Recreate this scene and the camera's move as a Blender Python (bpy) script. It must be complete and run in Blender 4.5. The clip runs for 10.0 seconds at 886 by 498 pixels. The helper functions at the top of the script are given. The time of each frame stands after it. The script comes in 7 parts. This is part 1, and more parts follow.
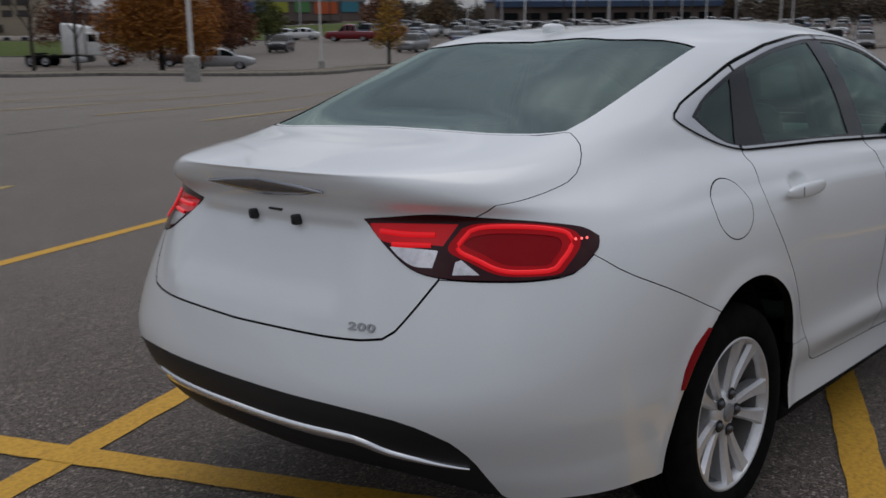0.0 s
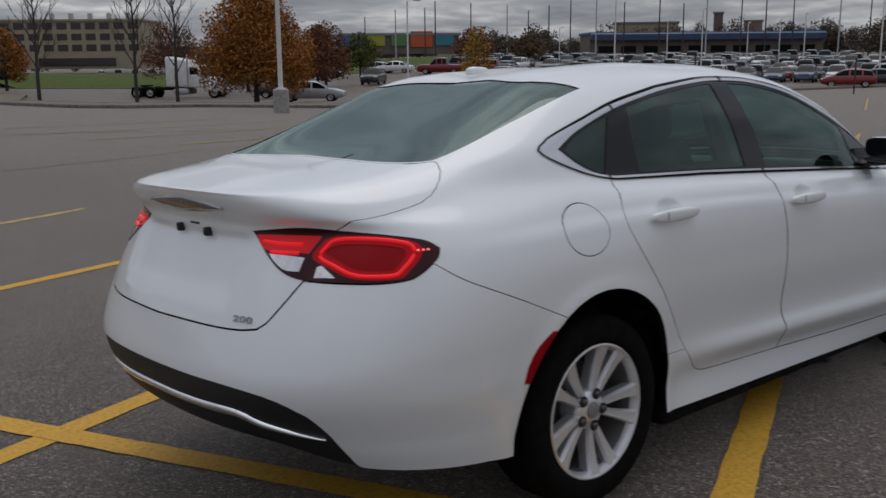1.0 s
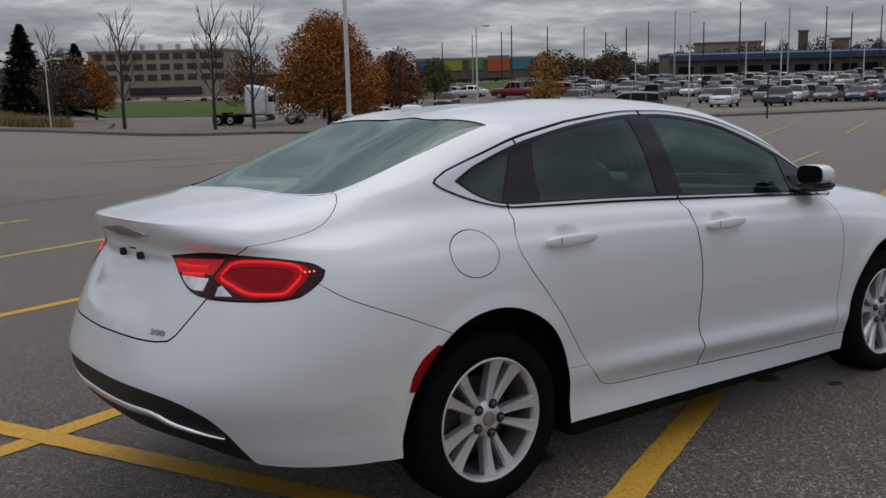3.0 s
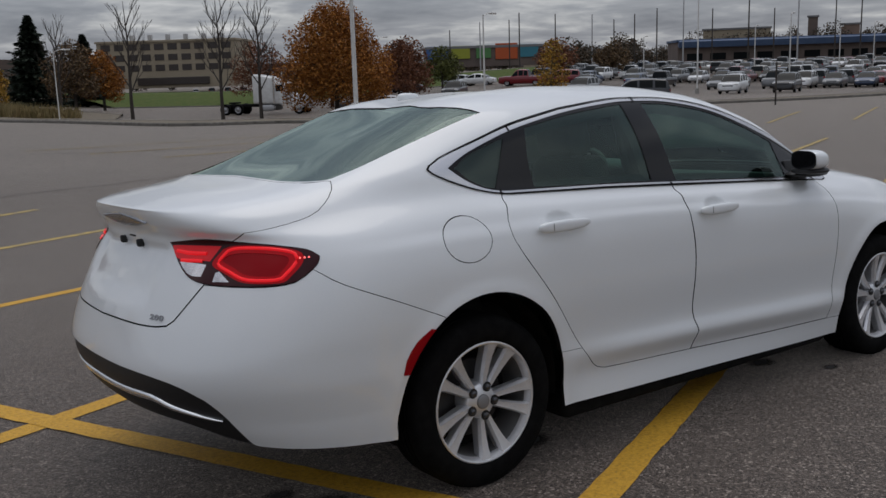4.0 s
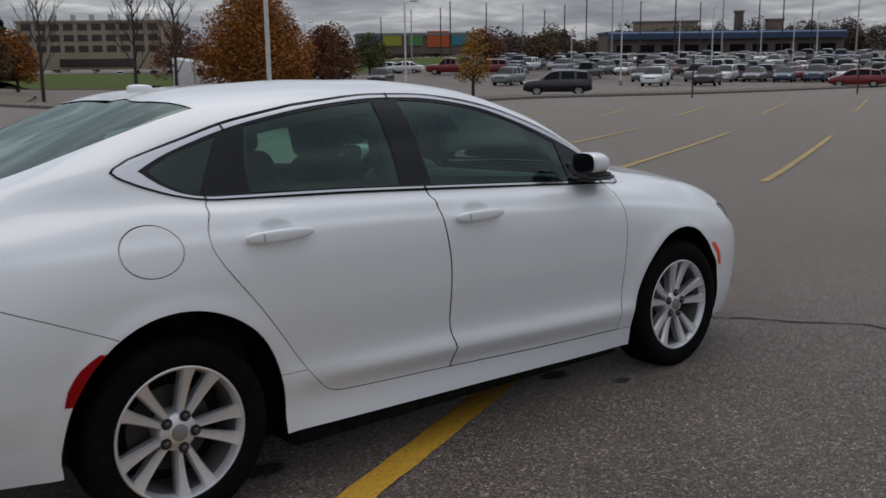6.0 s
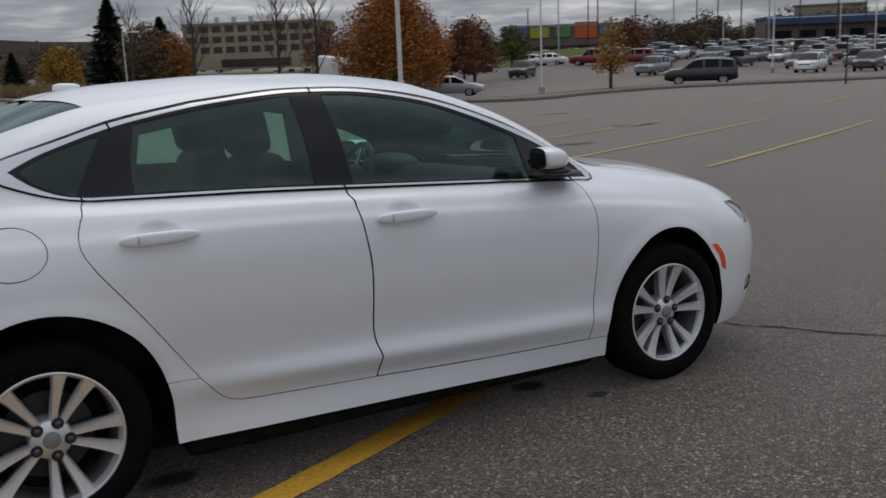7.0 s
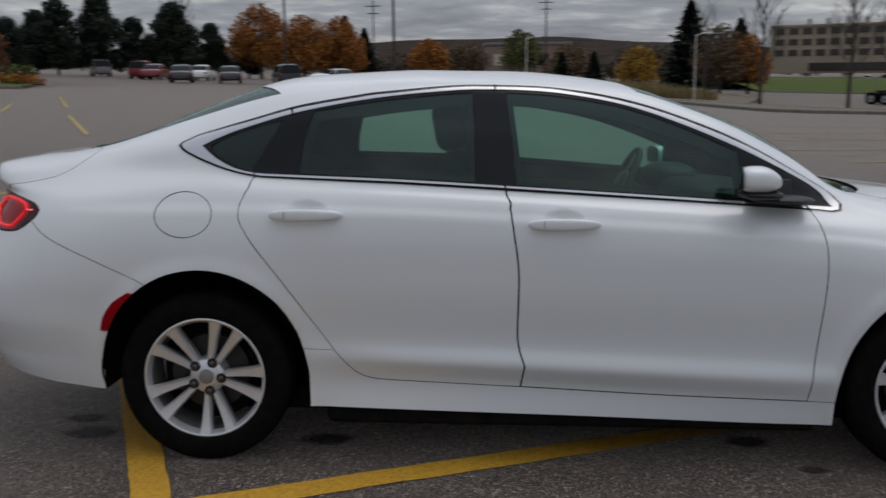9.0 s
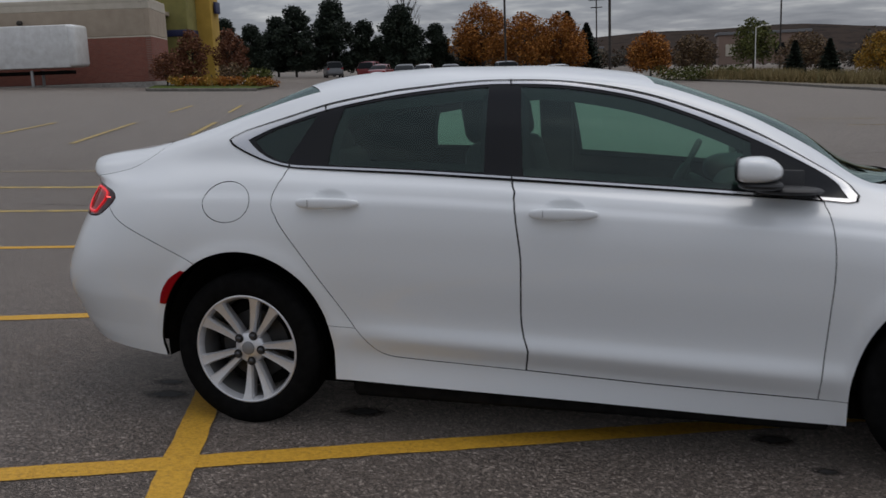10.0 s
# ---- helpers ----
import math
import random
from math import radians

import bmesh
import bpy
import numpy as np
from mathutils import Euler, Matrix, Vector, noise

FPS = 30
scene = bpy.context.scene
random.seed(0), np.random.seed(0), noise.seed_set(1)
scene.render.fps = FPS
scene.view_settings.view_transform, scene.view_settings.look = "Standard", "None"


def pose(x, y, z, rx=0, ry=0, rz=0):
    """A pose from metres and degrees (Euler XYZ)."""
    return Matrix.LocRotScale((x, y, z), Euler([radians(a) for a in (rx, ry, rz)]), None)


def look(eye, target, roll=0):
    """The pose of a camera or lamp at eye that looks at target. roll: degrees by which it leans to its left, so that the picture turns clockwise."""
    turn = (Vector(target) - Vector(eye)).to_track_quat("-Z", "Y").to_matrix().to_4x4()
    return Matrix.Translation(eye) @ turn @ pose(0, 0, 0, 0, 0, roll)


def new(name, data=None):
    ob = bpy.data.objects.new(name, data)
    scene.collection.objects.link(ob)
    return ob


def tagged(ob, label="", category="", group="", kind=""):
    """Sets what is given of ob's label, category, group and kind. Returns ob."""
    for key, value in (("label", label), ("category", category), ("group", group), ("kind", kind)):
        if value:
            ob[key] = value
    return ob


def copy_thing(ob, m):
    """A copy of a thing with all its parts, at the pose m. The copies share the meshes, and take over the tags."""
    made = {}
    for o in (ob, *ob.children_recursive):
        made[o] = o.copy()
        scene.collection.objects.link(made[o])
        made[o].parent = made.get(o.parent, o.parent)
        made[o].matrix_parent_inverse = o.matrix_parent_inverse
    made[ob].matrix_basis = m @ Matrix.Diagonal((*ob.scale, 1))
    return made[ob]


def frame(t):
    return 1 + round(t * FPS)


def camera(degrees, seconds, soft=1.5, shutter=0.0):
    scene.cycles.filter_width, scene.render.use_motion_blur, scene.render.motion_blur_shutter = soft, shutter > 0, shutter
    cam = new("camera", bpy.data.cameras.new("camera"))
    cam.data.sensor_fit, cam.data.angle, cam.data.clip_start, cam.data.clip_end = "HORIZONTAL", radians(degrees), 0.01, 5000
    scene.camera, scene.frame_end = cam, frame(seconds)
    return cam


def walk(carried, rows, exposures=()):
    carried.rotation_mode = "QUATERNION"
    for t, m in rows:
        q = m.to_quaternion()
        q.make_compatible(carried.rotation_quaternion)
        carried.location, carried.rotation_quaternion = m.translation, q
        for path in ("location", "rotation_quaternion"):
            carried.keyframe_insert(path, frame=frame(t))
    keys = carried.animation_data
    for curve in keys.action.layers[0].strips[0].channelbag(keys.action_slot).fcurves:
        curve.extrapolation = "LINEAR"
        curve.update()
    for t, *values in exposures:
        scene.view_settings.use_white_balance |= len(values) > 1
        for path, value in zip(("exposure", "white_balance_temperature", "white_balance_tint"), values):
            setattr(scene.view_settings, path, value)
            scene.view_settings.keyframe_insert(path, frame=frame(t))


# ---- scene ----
EXPOSURES = [(0, -.21), (.6, -.13), (1.2, -.11), (2.2, .01), (3.2, -.04), (4.5, -.11), (5.5, -.08), (7, .0), (8.5, -.06), (10, -.11)]

# The lot falls a little under the car; SLOPE lays the car's own frame (x ahead, y to its left, z up from the tyres) on it.
SLOPE = Matrix(((0.99987,-0.00033,0.01600,0),(-0.00033,0.99916,0.04100,0),(-0.01600,-0.04100,0.99903,0), (0, 0, 0, 1)))
cam = camera(50.0, 10.0, shutter=0.3)
PATH = [
    (0, (-2.533, -2.079, 1.379), (-1.101, -0.738, 0.992), -1.6),
    (0.5, (-2.470, -2.476, 1.368), (-1.193, -0.975, 1.024), -0.8),
    (1, (-2.403, -2.845, 1.386), (-1.100, -1.361, 1.069), -1.4),
    (1.5, (-2.345, -3.160, 1.397), (-0.971, -1.746, 1.057), 0.2),
    (2, (-2.222, -3.348, 1.410), (-0.862, -1.914, 1.105), -0.6),
    (2.5, (-2.156, -3.454, 1.411), (-0.943, -1.891, 1.114), -1.1),
    (3, (-2.139, -3.500, 1.419), (-0.960, -1.906, 1.155), -2.1),
    (4.5, (-2.117, -3.603, 1.410), (-0.956, -2.002, 1.104), -2.5),
    (5, (-1.925, -3.608, 1.408), (-0.628, -2.119, 1.094), -1.2),
    (5.5, (-1.643, -3.665, 1.430), (-0.328, -2.193, 1.106), -0.8),
    (7, (-0.408, -4.090, 1.388), (0.605, -2.395, 1.068), -2.6),
    (7.5, (-0.005, -4.189, 1.388), (0.873, -2.430, 1.021), -0.9),
    (8, (0.356, -4.188, 1.395), (1.042, -2.336, 1.079), 0.5),
    (8.5, (0.723, -4.232, 1.385), (1.060, -2.284, 1.078), 1.4),
    (9, (1.051, -4.342, 1.354), (0.968, -2.365, 1.059), 0.4),
    (9.5, (1.491, -4.363, 1.366), (1.063, -2.431, 1.081), 0.9),
    (10, (1.890, -4.411, 1.349), (1.344, -2.511, 1.046), -0.6),
]
walk(cam, [(t, SLOPE @ look(eye, target, roll)) for t, eye, target, roll in PATH], EXPOSURES)

# ---- sky and sun: a bright, broken layer of grey cloud ----
SUN_HIGH, SUN_TURN = radians(72), radians(52)
SUN_WAY = (math.sin(SUN_TURN) * math.cos(SUN_HIGH), math.cos(SUN_TURN) * math.cos(SUN_HIGH), math.sin(SUN_HIGH))


def cloudy_world():
    w = bpy.data.worlds.new("cloudy_sky")
    scene.world = w
    w.use_nodes = True
    nt = w.node_tree
    n, l = nt.nodes, nt.links
    n.clear()
    out, bg = n.new("ShaderNodeOutputWorld"), n.new("ShaderNodeBackground")
    sky = n.new("ShaderNodeTexSky")
    sky.sky_type, sky.sun_disc, sky.sun_elevation, sky.sun_rotation = "NISHITA", False, SUN_HIGH, SUN_TURN
    sky.air_density, sky.dust_density = 1.0, 2.0
    co, sep = n.new("ShaderNodeTexCoord"), n.new("ShaderNodeSeparateXYZ")
    l.new(co.outputs["Generated"], sep.inputs[0])
    # clouds lie on a flat layer: divide the direction by its height
    lift = n.new("ShaderNodeMath"); lift.operation = "MAXIMUM"; lift.inputs[1].default_value = 0.0
    l.new(sep.outputs[2], lift.inputs[0])
    add = n.new("ShaderNodeMath"); add.operation = "ADD"; add.inputs[1].default_value = 0.13
    l.new(lift.outputs[0], add.inputs[0])
    flat = n.new("ShaderNodeVectorMath"); flat.operation = "DIVIDE"
    comb = n.new("ShaderNodeCombineXYZ")
    for i in range(3):
        l.new(add.outputs[0], comb.inputs[i])
    l.new(co.outputs["Generated"], flat.inputs[0]); l.new(comb.outputs[0], flat.inputs[1])
    big = n.new("ShaderNodeTexNoise"); big.inputs["Scale"].default_value = 1.5; big.inputs["Detail"].default_value = 7; big.inputs["Roughness"].default_value = .55; big.inputs["Distortion"].default_value = .4
    l.new(flat.outputs[0], big.inputs["Vector"])
    fine = n.new("ShaderNodeTexNoise"); fine.inputs["Scale"].default_value = 4.5; fine.inputs["Detail"].default_value = 6
    l.new(flat.outputs[0], fine.inputs["Vector"])
    tone = n.new("ShaderNodeValToRGB")
    e = tone.color_ramp.elements
    e[0].position, e[0].color = .28, (1.55, 1.7, 2.08, 1)
    e[1].position, e[1].color = .74, (9.2, 9.15, 9.2, 1)
    m = e.new(.50); m.color = (3.1, 3.25, 3.65, 1)
    m = e.new(.61); m.color = (5.2, 5.3, 5.5, 1)
    mixn = n.new("ShaderNodeMix"); mixn.data_type = "FLOAT"; mixn.inputs[0].default_value = .3
    l.new(big.outputs[0], mixn.inputs[2]); l.new(fine.outputs[0], mixn.inputs[3])
    l.new(mixn.outputs[0], tone.inputs[0])
    mix = n.new("ShaderNodeMix"); mix.data_type = "RGBA"; mix.inputs[0].default_value = .88
    l.new(sky.outputs[0], mix.inputs[6]); l.new(tone.outputs[0], mix.inputs[7])
    bg.inputs[1].default_value = 0.113
    # an overcast sky is about three times as bright overhead as at the horizon
    up = n.new("ShaderNodeMath"); up.operation = "MULTIPLY_ADD"; up.inputs[1].default_value = .88; up.inputs[2].default_value = .85
    l.new(lift.outputs[0], up.inputs[0])
    # and the cloud is thinner and brighter towards the veiled sun
    dot = n.new("ShaderNodeVectorMath"); dot.operation = "DOT_PRODUCT"; dot.inputs[1].default_value = SUN_WAY
    l.new(co.outputs["Generated"], dot.inputs[0])
    glow = n.new("ShaderNodeMapRange"); glow.interpolation_type = "SMOOTHSTEP"
    for k, v in (("From Min", .25), ("From Max", 1.0), ("To Min", .96), ("To Max", 1.36)):
        glow.inputs[k].default_value = v
    l.new(dot.outputs["Value"], glow.inputs["Value"])
    lit = n.new("ShaderNodeMath"); lit.operation = "MULTIPLY"
    l.new(up.outputs[0], lit.inputs[0]); l.new(glow.outputs[0], lit.inputs[1])
    sc = n.new("ShaderNodeVectorMath"); sc.operation = "SCALE"
    l.new(mix.outputs[2], sc.inputs[0]); l.new(lit.outputs[0], sc.inputs["Scale"])
    l.new(sc.outputs[0], bg.inputs[0]); l.new(bg.outputs[0], out.inputs[0])


cloudy_world()
sun_data = bpy.data.lights.new("sun", "SUN")
sun_data.energy, sun_data.angle, sun_data.color = 0.42, radians(40), (1.0, .95, .88)
sun = new("sun", sun_data)
# the veiled sun stands high, ahead of the car
sun.matrix_world = look((0, 0, 0), tuple(-v for v in SUN_WAY))
sun.location = (0, 0, 60)

# ---- materials ----
def mat_new(name, base=(.5, .5, .5), rough=.5, metal=0.0, coat=0.0, spec=.5):
    m = bpy.data.materials.new(name)
    m.use_nodes = True
    b = m.node_tree.nodes["Principled BSDF"]
    b.inputs["Base Color"].default_value = (*base, 1)
    b.inputs["Roughness"].default_value = rough
    b.inputs["Metallic"].default_value = metal
    b.inputs["Coat Weight"].default_value = coat
    b.inputs["Coat Roughness"].default_value = .04
    b.inputs["Specular IOR Level"].default_value = spec
    return m


def node(m, kind, **inputs):
    n = m.node_tree.nodes.new(kind)
    for k, v in inputs.items():
        n.inputs[k.replace("_", " ")].default_value = v
    return n


def link(m, a, b):
    m.node_tree.links.new(a, b)


def bsdf(m):
    return m.node_tree.nodes["Principled BSDF"]


def place_vector(m, world=False, scale=(1, 1, 1)):
    co = m.node_tree.nodes.new("ShaderNodeNewGeometry" if world else "ShaderNodeTexCoord")
    mp = m.node_tree.nodes.new("ShaderNodeMapping")
    mp.inputs["Scale"].default_value = scale
    link(m, co.outputs["Position" if world else "Object"], mp.inputs[0])
    return mp.outputs[0]


def mottle(m, colours, scale, detail=5, stops=(.3, .7), world=False, stretch=(1, 1, 1), rough=.6):
    """Noise from one colour to another, into the base colour; returns the ramp's output."""
    v = place_vector(m, world, stretch)
    t = node(m, "ShaderNodeTexNoise", Scale=scale, Detail=detail, Roughness=rough)
    link(m, v, t.inputs["Vector"])
    r = m.node_tree.nodes.new("ShaderNodeValToRGB")
    e = r.color_ramp.elements
    e[0].position, e[1].position = stops
    e[0].color, e[1].color = (*colours[0], 1), (*colours[-1], 1)
    for i, c in enumerate(colours[1:-1]):
        k = e.new(stops[0] + (stops[1] - stops[0]) * (i + 1) / (len(colours) - 1))
        k.color = (*c, 1)
    link(m, t.outputs[0], r.inputs[0])
    link(m, r.outputs[0], bsdf(m).inputs["Base Color"])
    return r.outputs[0]


def relief(m, scale, height, world=False, detail=4, stretch=(1, 1, 1)):
    v = place_vector(m, world, stretch)
    t = node(m, "ShaderNodeTexNoise", Scale=scale, Detail=detail)
    link(m, v, t.inputs["Vector"])
    b = node(m, "ShaderNodeBump", Strength=1.0, Distance=height)
    link(m, t.outputs[0], b.inputs["Height"])
    link(m, b.outputs[0], bsdf(m).inputs["Normal"])


def glass_mat(name, tint, rough=0.0, ior=1.5):
    m = bpy.data.materials.new(name)
    m.use_nodes = True
    nt = m.node_tree
    nt.nodes.clear()
    out = nt.nodes.new("ShaderNodeOutputMaterial")
    mix = nt.nodes.new("ShaderNodeMixShader")
    clear = nt.nodes.new("ShaderNodeBsdfTransparent")
    gloss = nt.nodes.new("ShaderNodeBsdfGlossy")
    fres = nt.nodes.new("ShaderNodeFresnel")
    fres.inputs[0].default_value = ior
    clear.inputs[0].default_value = (*tint, 1)
    gloss.inputs["Roughness"].default_value = rough
    gloss.inputs["Color"].default_value = (.80, .97, .91, 1)
    nt.links.new(fres.outputs[0], mix.inputs[0])
    nt.links.new(clear.outputs[0], mix.inputs[1])
    nt.links.new(gloss.outputs[0], mix.inputs[2])
    nt.links.new(mix.outputs[0], out.inputs[0])
    return m


WHITE_PAINT = mat_new("white_car_paint", (.80, .81, .815), .32, coat=.9)
mottle(WHITE_PAINT, [(.782, .80, .805), (.802, .82, .824)], 260, 2)
BLACK_TRIM = mat_new("black_plastic", (.012, .012, .013), .5)
relief(BLACK_TRIM, 900, .0002)
GAP_BLACK = mat_new("dark_underbody", (.008, .008, .008), .9, spec=.1)
mottle(GAP_BLACK, [(.006, .006, .006), (.016, .015, .014)], 14)
CHROME = mat_new("chrome", (.86, .86, .87), .09, metal=1)
DARK_CHROME = mat_new("dark_chrome", (.34, .34, .36), .16, metal=1)
SATIN = mat_new("satin_bright_trim", (.58, .58, .59), .24, metal=.9)
GLOSS_BLACK = mat_new("gloss_black", (.006, .006, .007), .14, spec=.28)
RUBBER = mat_new("tyre_rubber", (.006, .006, .006), .85, spec=.06)
mottle(RUBBER, [(.004, .004, .004), (.009, .0088, .0086)], 26)
ALLOY = mat_new("silver_alloy", (.55, .55, .56), .34, metal=.6)
mottle(ALLOY, [(.68, .68, .69), (.78, .78, .79)], 40)
CAP_GREY = mat_new("grey_cap", (.26, .26, .265), .42, metal=.4)
# the rim's silver again, darkened: the shade deep in the wheel is in its colour
BARREL = mat_new("shaded_barrel", (.20, .195, .19), .5, metal=.4)
DISC = mat_new("brake_iron", (.05, .047, .045), .5, metal=.6)
NUT = mat_new("dark_nut_steel", (.10, .10, .105), .32, metal=.8)
STEEL = mat_new("lug_steel", (.35, .35, .36), .3, metal=1)
SIDE_GLASS = glass_mat("green_tinted_glass", (.55, .83, .72), ior=1.56)
REAR_GLASS = glass_mat("dark_rear_glass", (.48, .66, .58), ior=1.95)
RED_LENS = mat_new("red_lens", (.30, .004, .008), .10, spec=.14)
RED_MID = mat_new("mid_red_lens", (.42, .005, .010), .10, spec=.16)
bsdf(RED_MID).inputs["Emission Color"].default_value = (1, .01, .015, 1)
bsdf(RED_MID).inputs["Emission Strength"].default_value = .05
RED_PANEL = mat_new("red_lamp_panel", (.60, .008, .014), .12, spec=.3)
bsdf(RED_PANEL).inputs["Emission Color"].default_value = (1, .01, .02, 1)
bsdf(RED_PANEL).inputs["Emission Strength"].default_value = .10
RED_BRIGHT = mat_new("bright_red_guide", (.62, .006, .010), .12, spec=.3)
bsdf(RED_BRIGHT).inputs["Emission Color"].default_value = (1, .02, .03, 1)
bsdf(RED_BRIGHT).inputs["Emission Strength"].default_value = .45
LED_RED = mat_new("lit_led", (.8, .1, .1), .3)
bsdf(LED_RED).inputs["Emission Color"].default_value = (1, .16, .15, 1)
bsdf(LED_RED).inputs["Emission Strength"].default_value = 1.6
RED_DARK = mat_new("dark_red_lens", (.034, .002, .004), .08, spec=.3)
AMBER = mat_new("amber_lens", (.85, .075, .010), .12)
LAMP_SILVER = mat_new("lamp_reflector", (.72, .70, .72), .2, metal=.8)
mottle(LAMP_SILVER, [(.60, .58, .59), (.80, .78, .80)], 30, 2)
# opaque headlamp skin: dark and bright mottling stands for reflections inside the lamp
HEAD_LENS = mat_new("mottled_lamp_skin", (.4, .4, .42), .10, metal=.5, coat=1.0)
mottle(HEAD_LENS, [(.05, .05, .055), (.34, .345, .36), (.72, .72, .74)], 22, 2, (.35, .65), rough=.4)
SEAT = mat_new("black_seat_cloth", (.016, .016, .017), .85)
relief(SEAT, 300, .001)
DASH = mat_new("dark_dashboard", (.014, .014, .015), .6)
relief(DASH, 500, .0005)
# ---- the lot ----
def ground_z(x, y):
    """The lot's height: a gentle slope under the car that eases out, then a slow fall ahead and rise behind."""
    ease = lambda t: min(max(t, 0), 1) ** 2 * (3 - 2 * min(max(t, 0), 1))
    far, turn = math.hypot(x, y), math.degrees(math.atan2(y, x))
    w = math.exp(-(((x - 1.3) ** 2 + y * y) / 121) ** 2)
    q = .037 * x + .004 * y
    amp = (1.8 if q > 0 else 3.0) + 1.4 * ease((turn - 48) / 12)
    rise = .4 * ease((far - 8) / 35) * ease((58 - turn) / 25) + 1.4 * ease((far - 72) / 50) * ease((66 - turn) / 12) * ease((turn - 38) / 10)
    rise += (1.4 * ease((far - 100) / 60) * ease((50 - turn) / 12) + 1.5 * ease((far - 140) / 120)) * ease((66 - turn) / 20)
    dip = .9 * math.exp(-((x - 28) / 15) ** 2 - ((y - 72) / 14) ** 2)
    return w * (-.016 * x - .041 * y) + (1 - w) * (-amp * math.tanh(q / amp)) + rise * ease((turn + 100) / 40) - dip


ASPHALT = mat_new("asphalt", (.06, .06, .06), .85)


def sheet_axis():
    ax, step = [0], .5
    while ax[-1] < 3000:
        ax.append(ax[-1] + step)
        if ax[-1] > 12:
            step *= 1.06
    return np.array(sorted([-a for a in ax[1:]] + ax))


AXIS = sheet_axis()


def sheet_z(x, y):
    """The height of the built sheet, which is flat between its vertices."""
    i = min(max(int(np.searchsorted(AXIS, x - 1.3)) - 1, 0), len(AXIS) - 2)
    j = min(max(int(np.searchsorted(AXIS, y)) - 1, 0), len(AXIS) - 2)
    a, b = (x - 1.3 - AXIS[i]) / (AXIS[i + 1] - AXIS[i]), (y - AXIS[j]) / (AXIS[j + 1] - AXIS[j])
    z = [[ground_z(AXIS[i + p] + 1.3, AXIS[j + q]) for q in (0, 1)] for p in (0, 1)]
    return z[0][0] * (1 - a) * (1 - b) + z[1][0] * a * (1 - b) + z[0][1] * (1 - a) * b + z[1][1] * a * b


def ground_sheet():
    verts = [(x + 1.3, y, ground_z(x + 1.3, y)) for x in AXIS for y in AXIS]
    k = len(AXIS)
    faces = [(i * k + j, (i + 1) * k + j, (i + 1) * k + j + 1, i * k + j + 1) for i in range(k - 1) for j in range(k - 1)]
    me = bpy.data.meshes.new("ground")
    me.from_pydata(verts, [], faces)
    me.shade_smooth()
    me.materials.append(ASPHALT)
    return tagged(new("ground", me), "worn grey asphalt of a large parking lot", "ground", kind="structure")


ground_sheet()
# ---- the saloon's skin: twelve lines along the body, each with its half width and height ----
def smooth_curve(xs, ys):
    """A monotone cubic through the knots."""
    xs, ys = np.array(xs, float), np.array(ys, float)
    h = np.diff(xs)
    d = np.diff(ys) / h
    m = np.zeros_like(ys)
    m[1:-1] = np.where(d[:-1] * d[1:] > 0, 2 * d[:-1] * d[1:] / np.where(d[:-1] + d[1:] == 0, 1, d[:-1] + d[1:]), 0)
    m[0], m[-1] = d[0], d[-1]

    def at(x):
        x = np.clip(np.asarray(x, float), xs[0], xs[-1])
        i = np.clip(np.searchsorted(xs, x) - 1, 0, len(h) - 1)
        t = (x - xs[i]) / h[i]
        return ((1 + 2 * t) * (1 - t) ** 2 * ys[i] + t * (1 - t) ** 2 * h[i] * m[i]
                + t * t * (3 - 2 * t) * ys[i + 1] + t * t * (t - 1) * h[i] * m[i + 1])
    return at


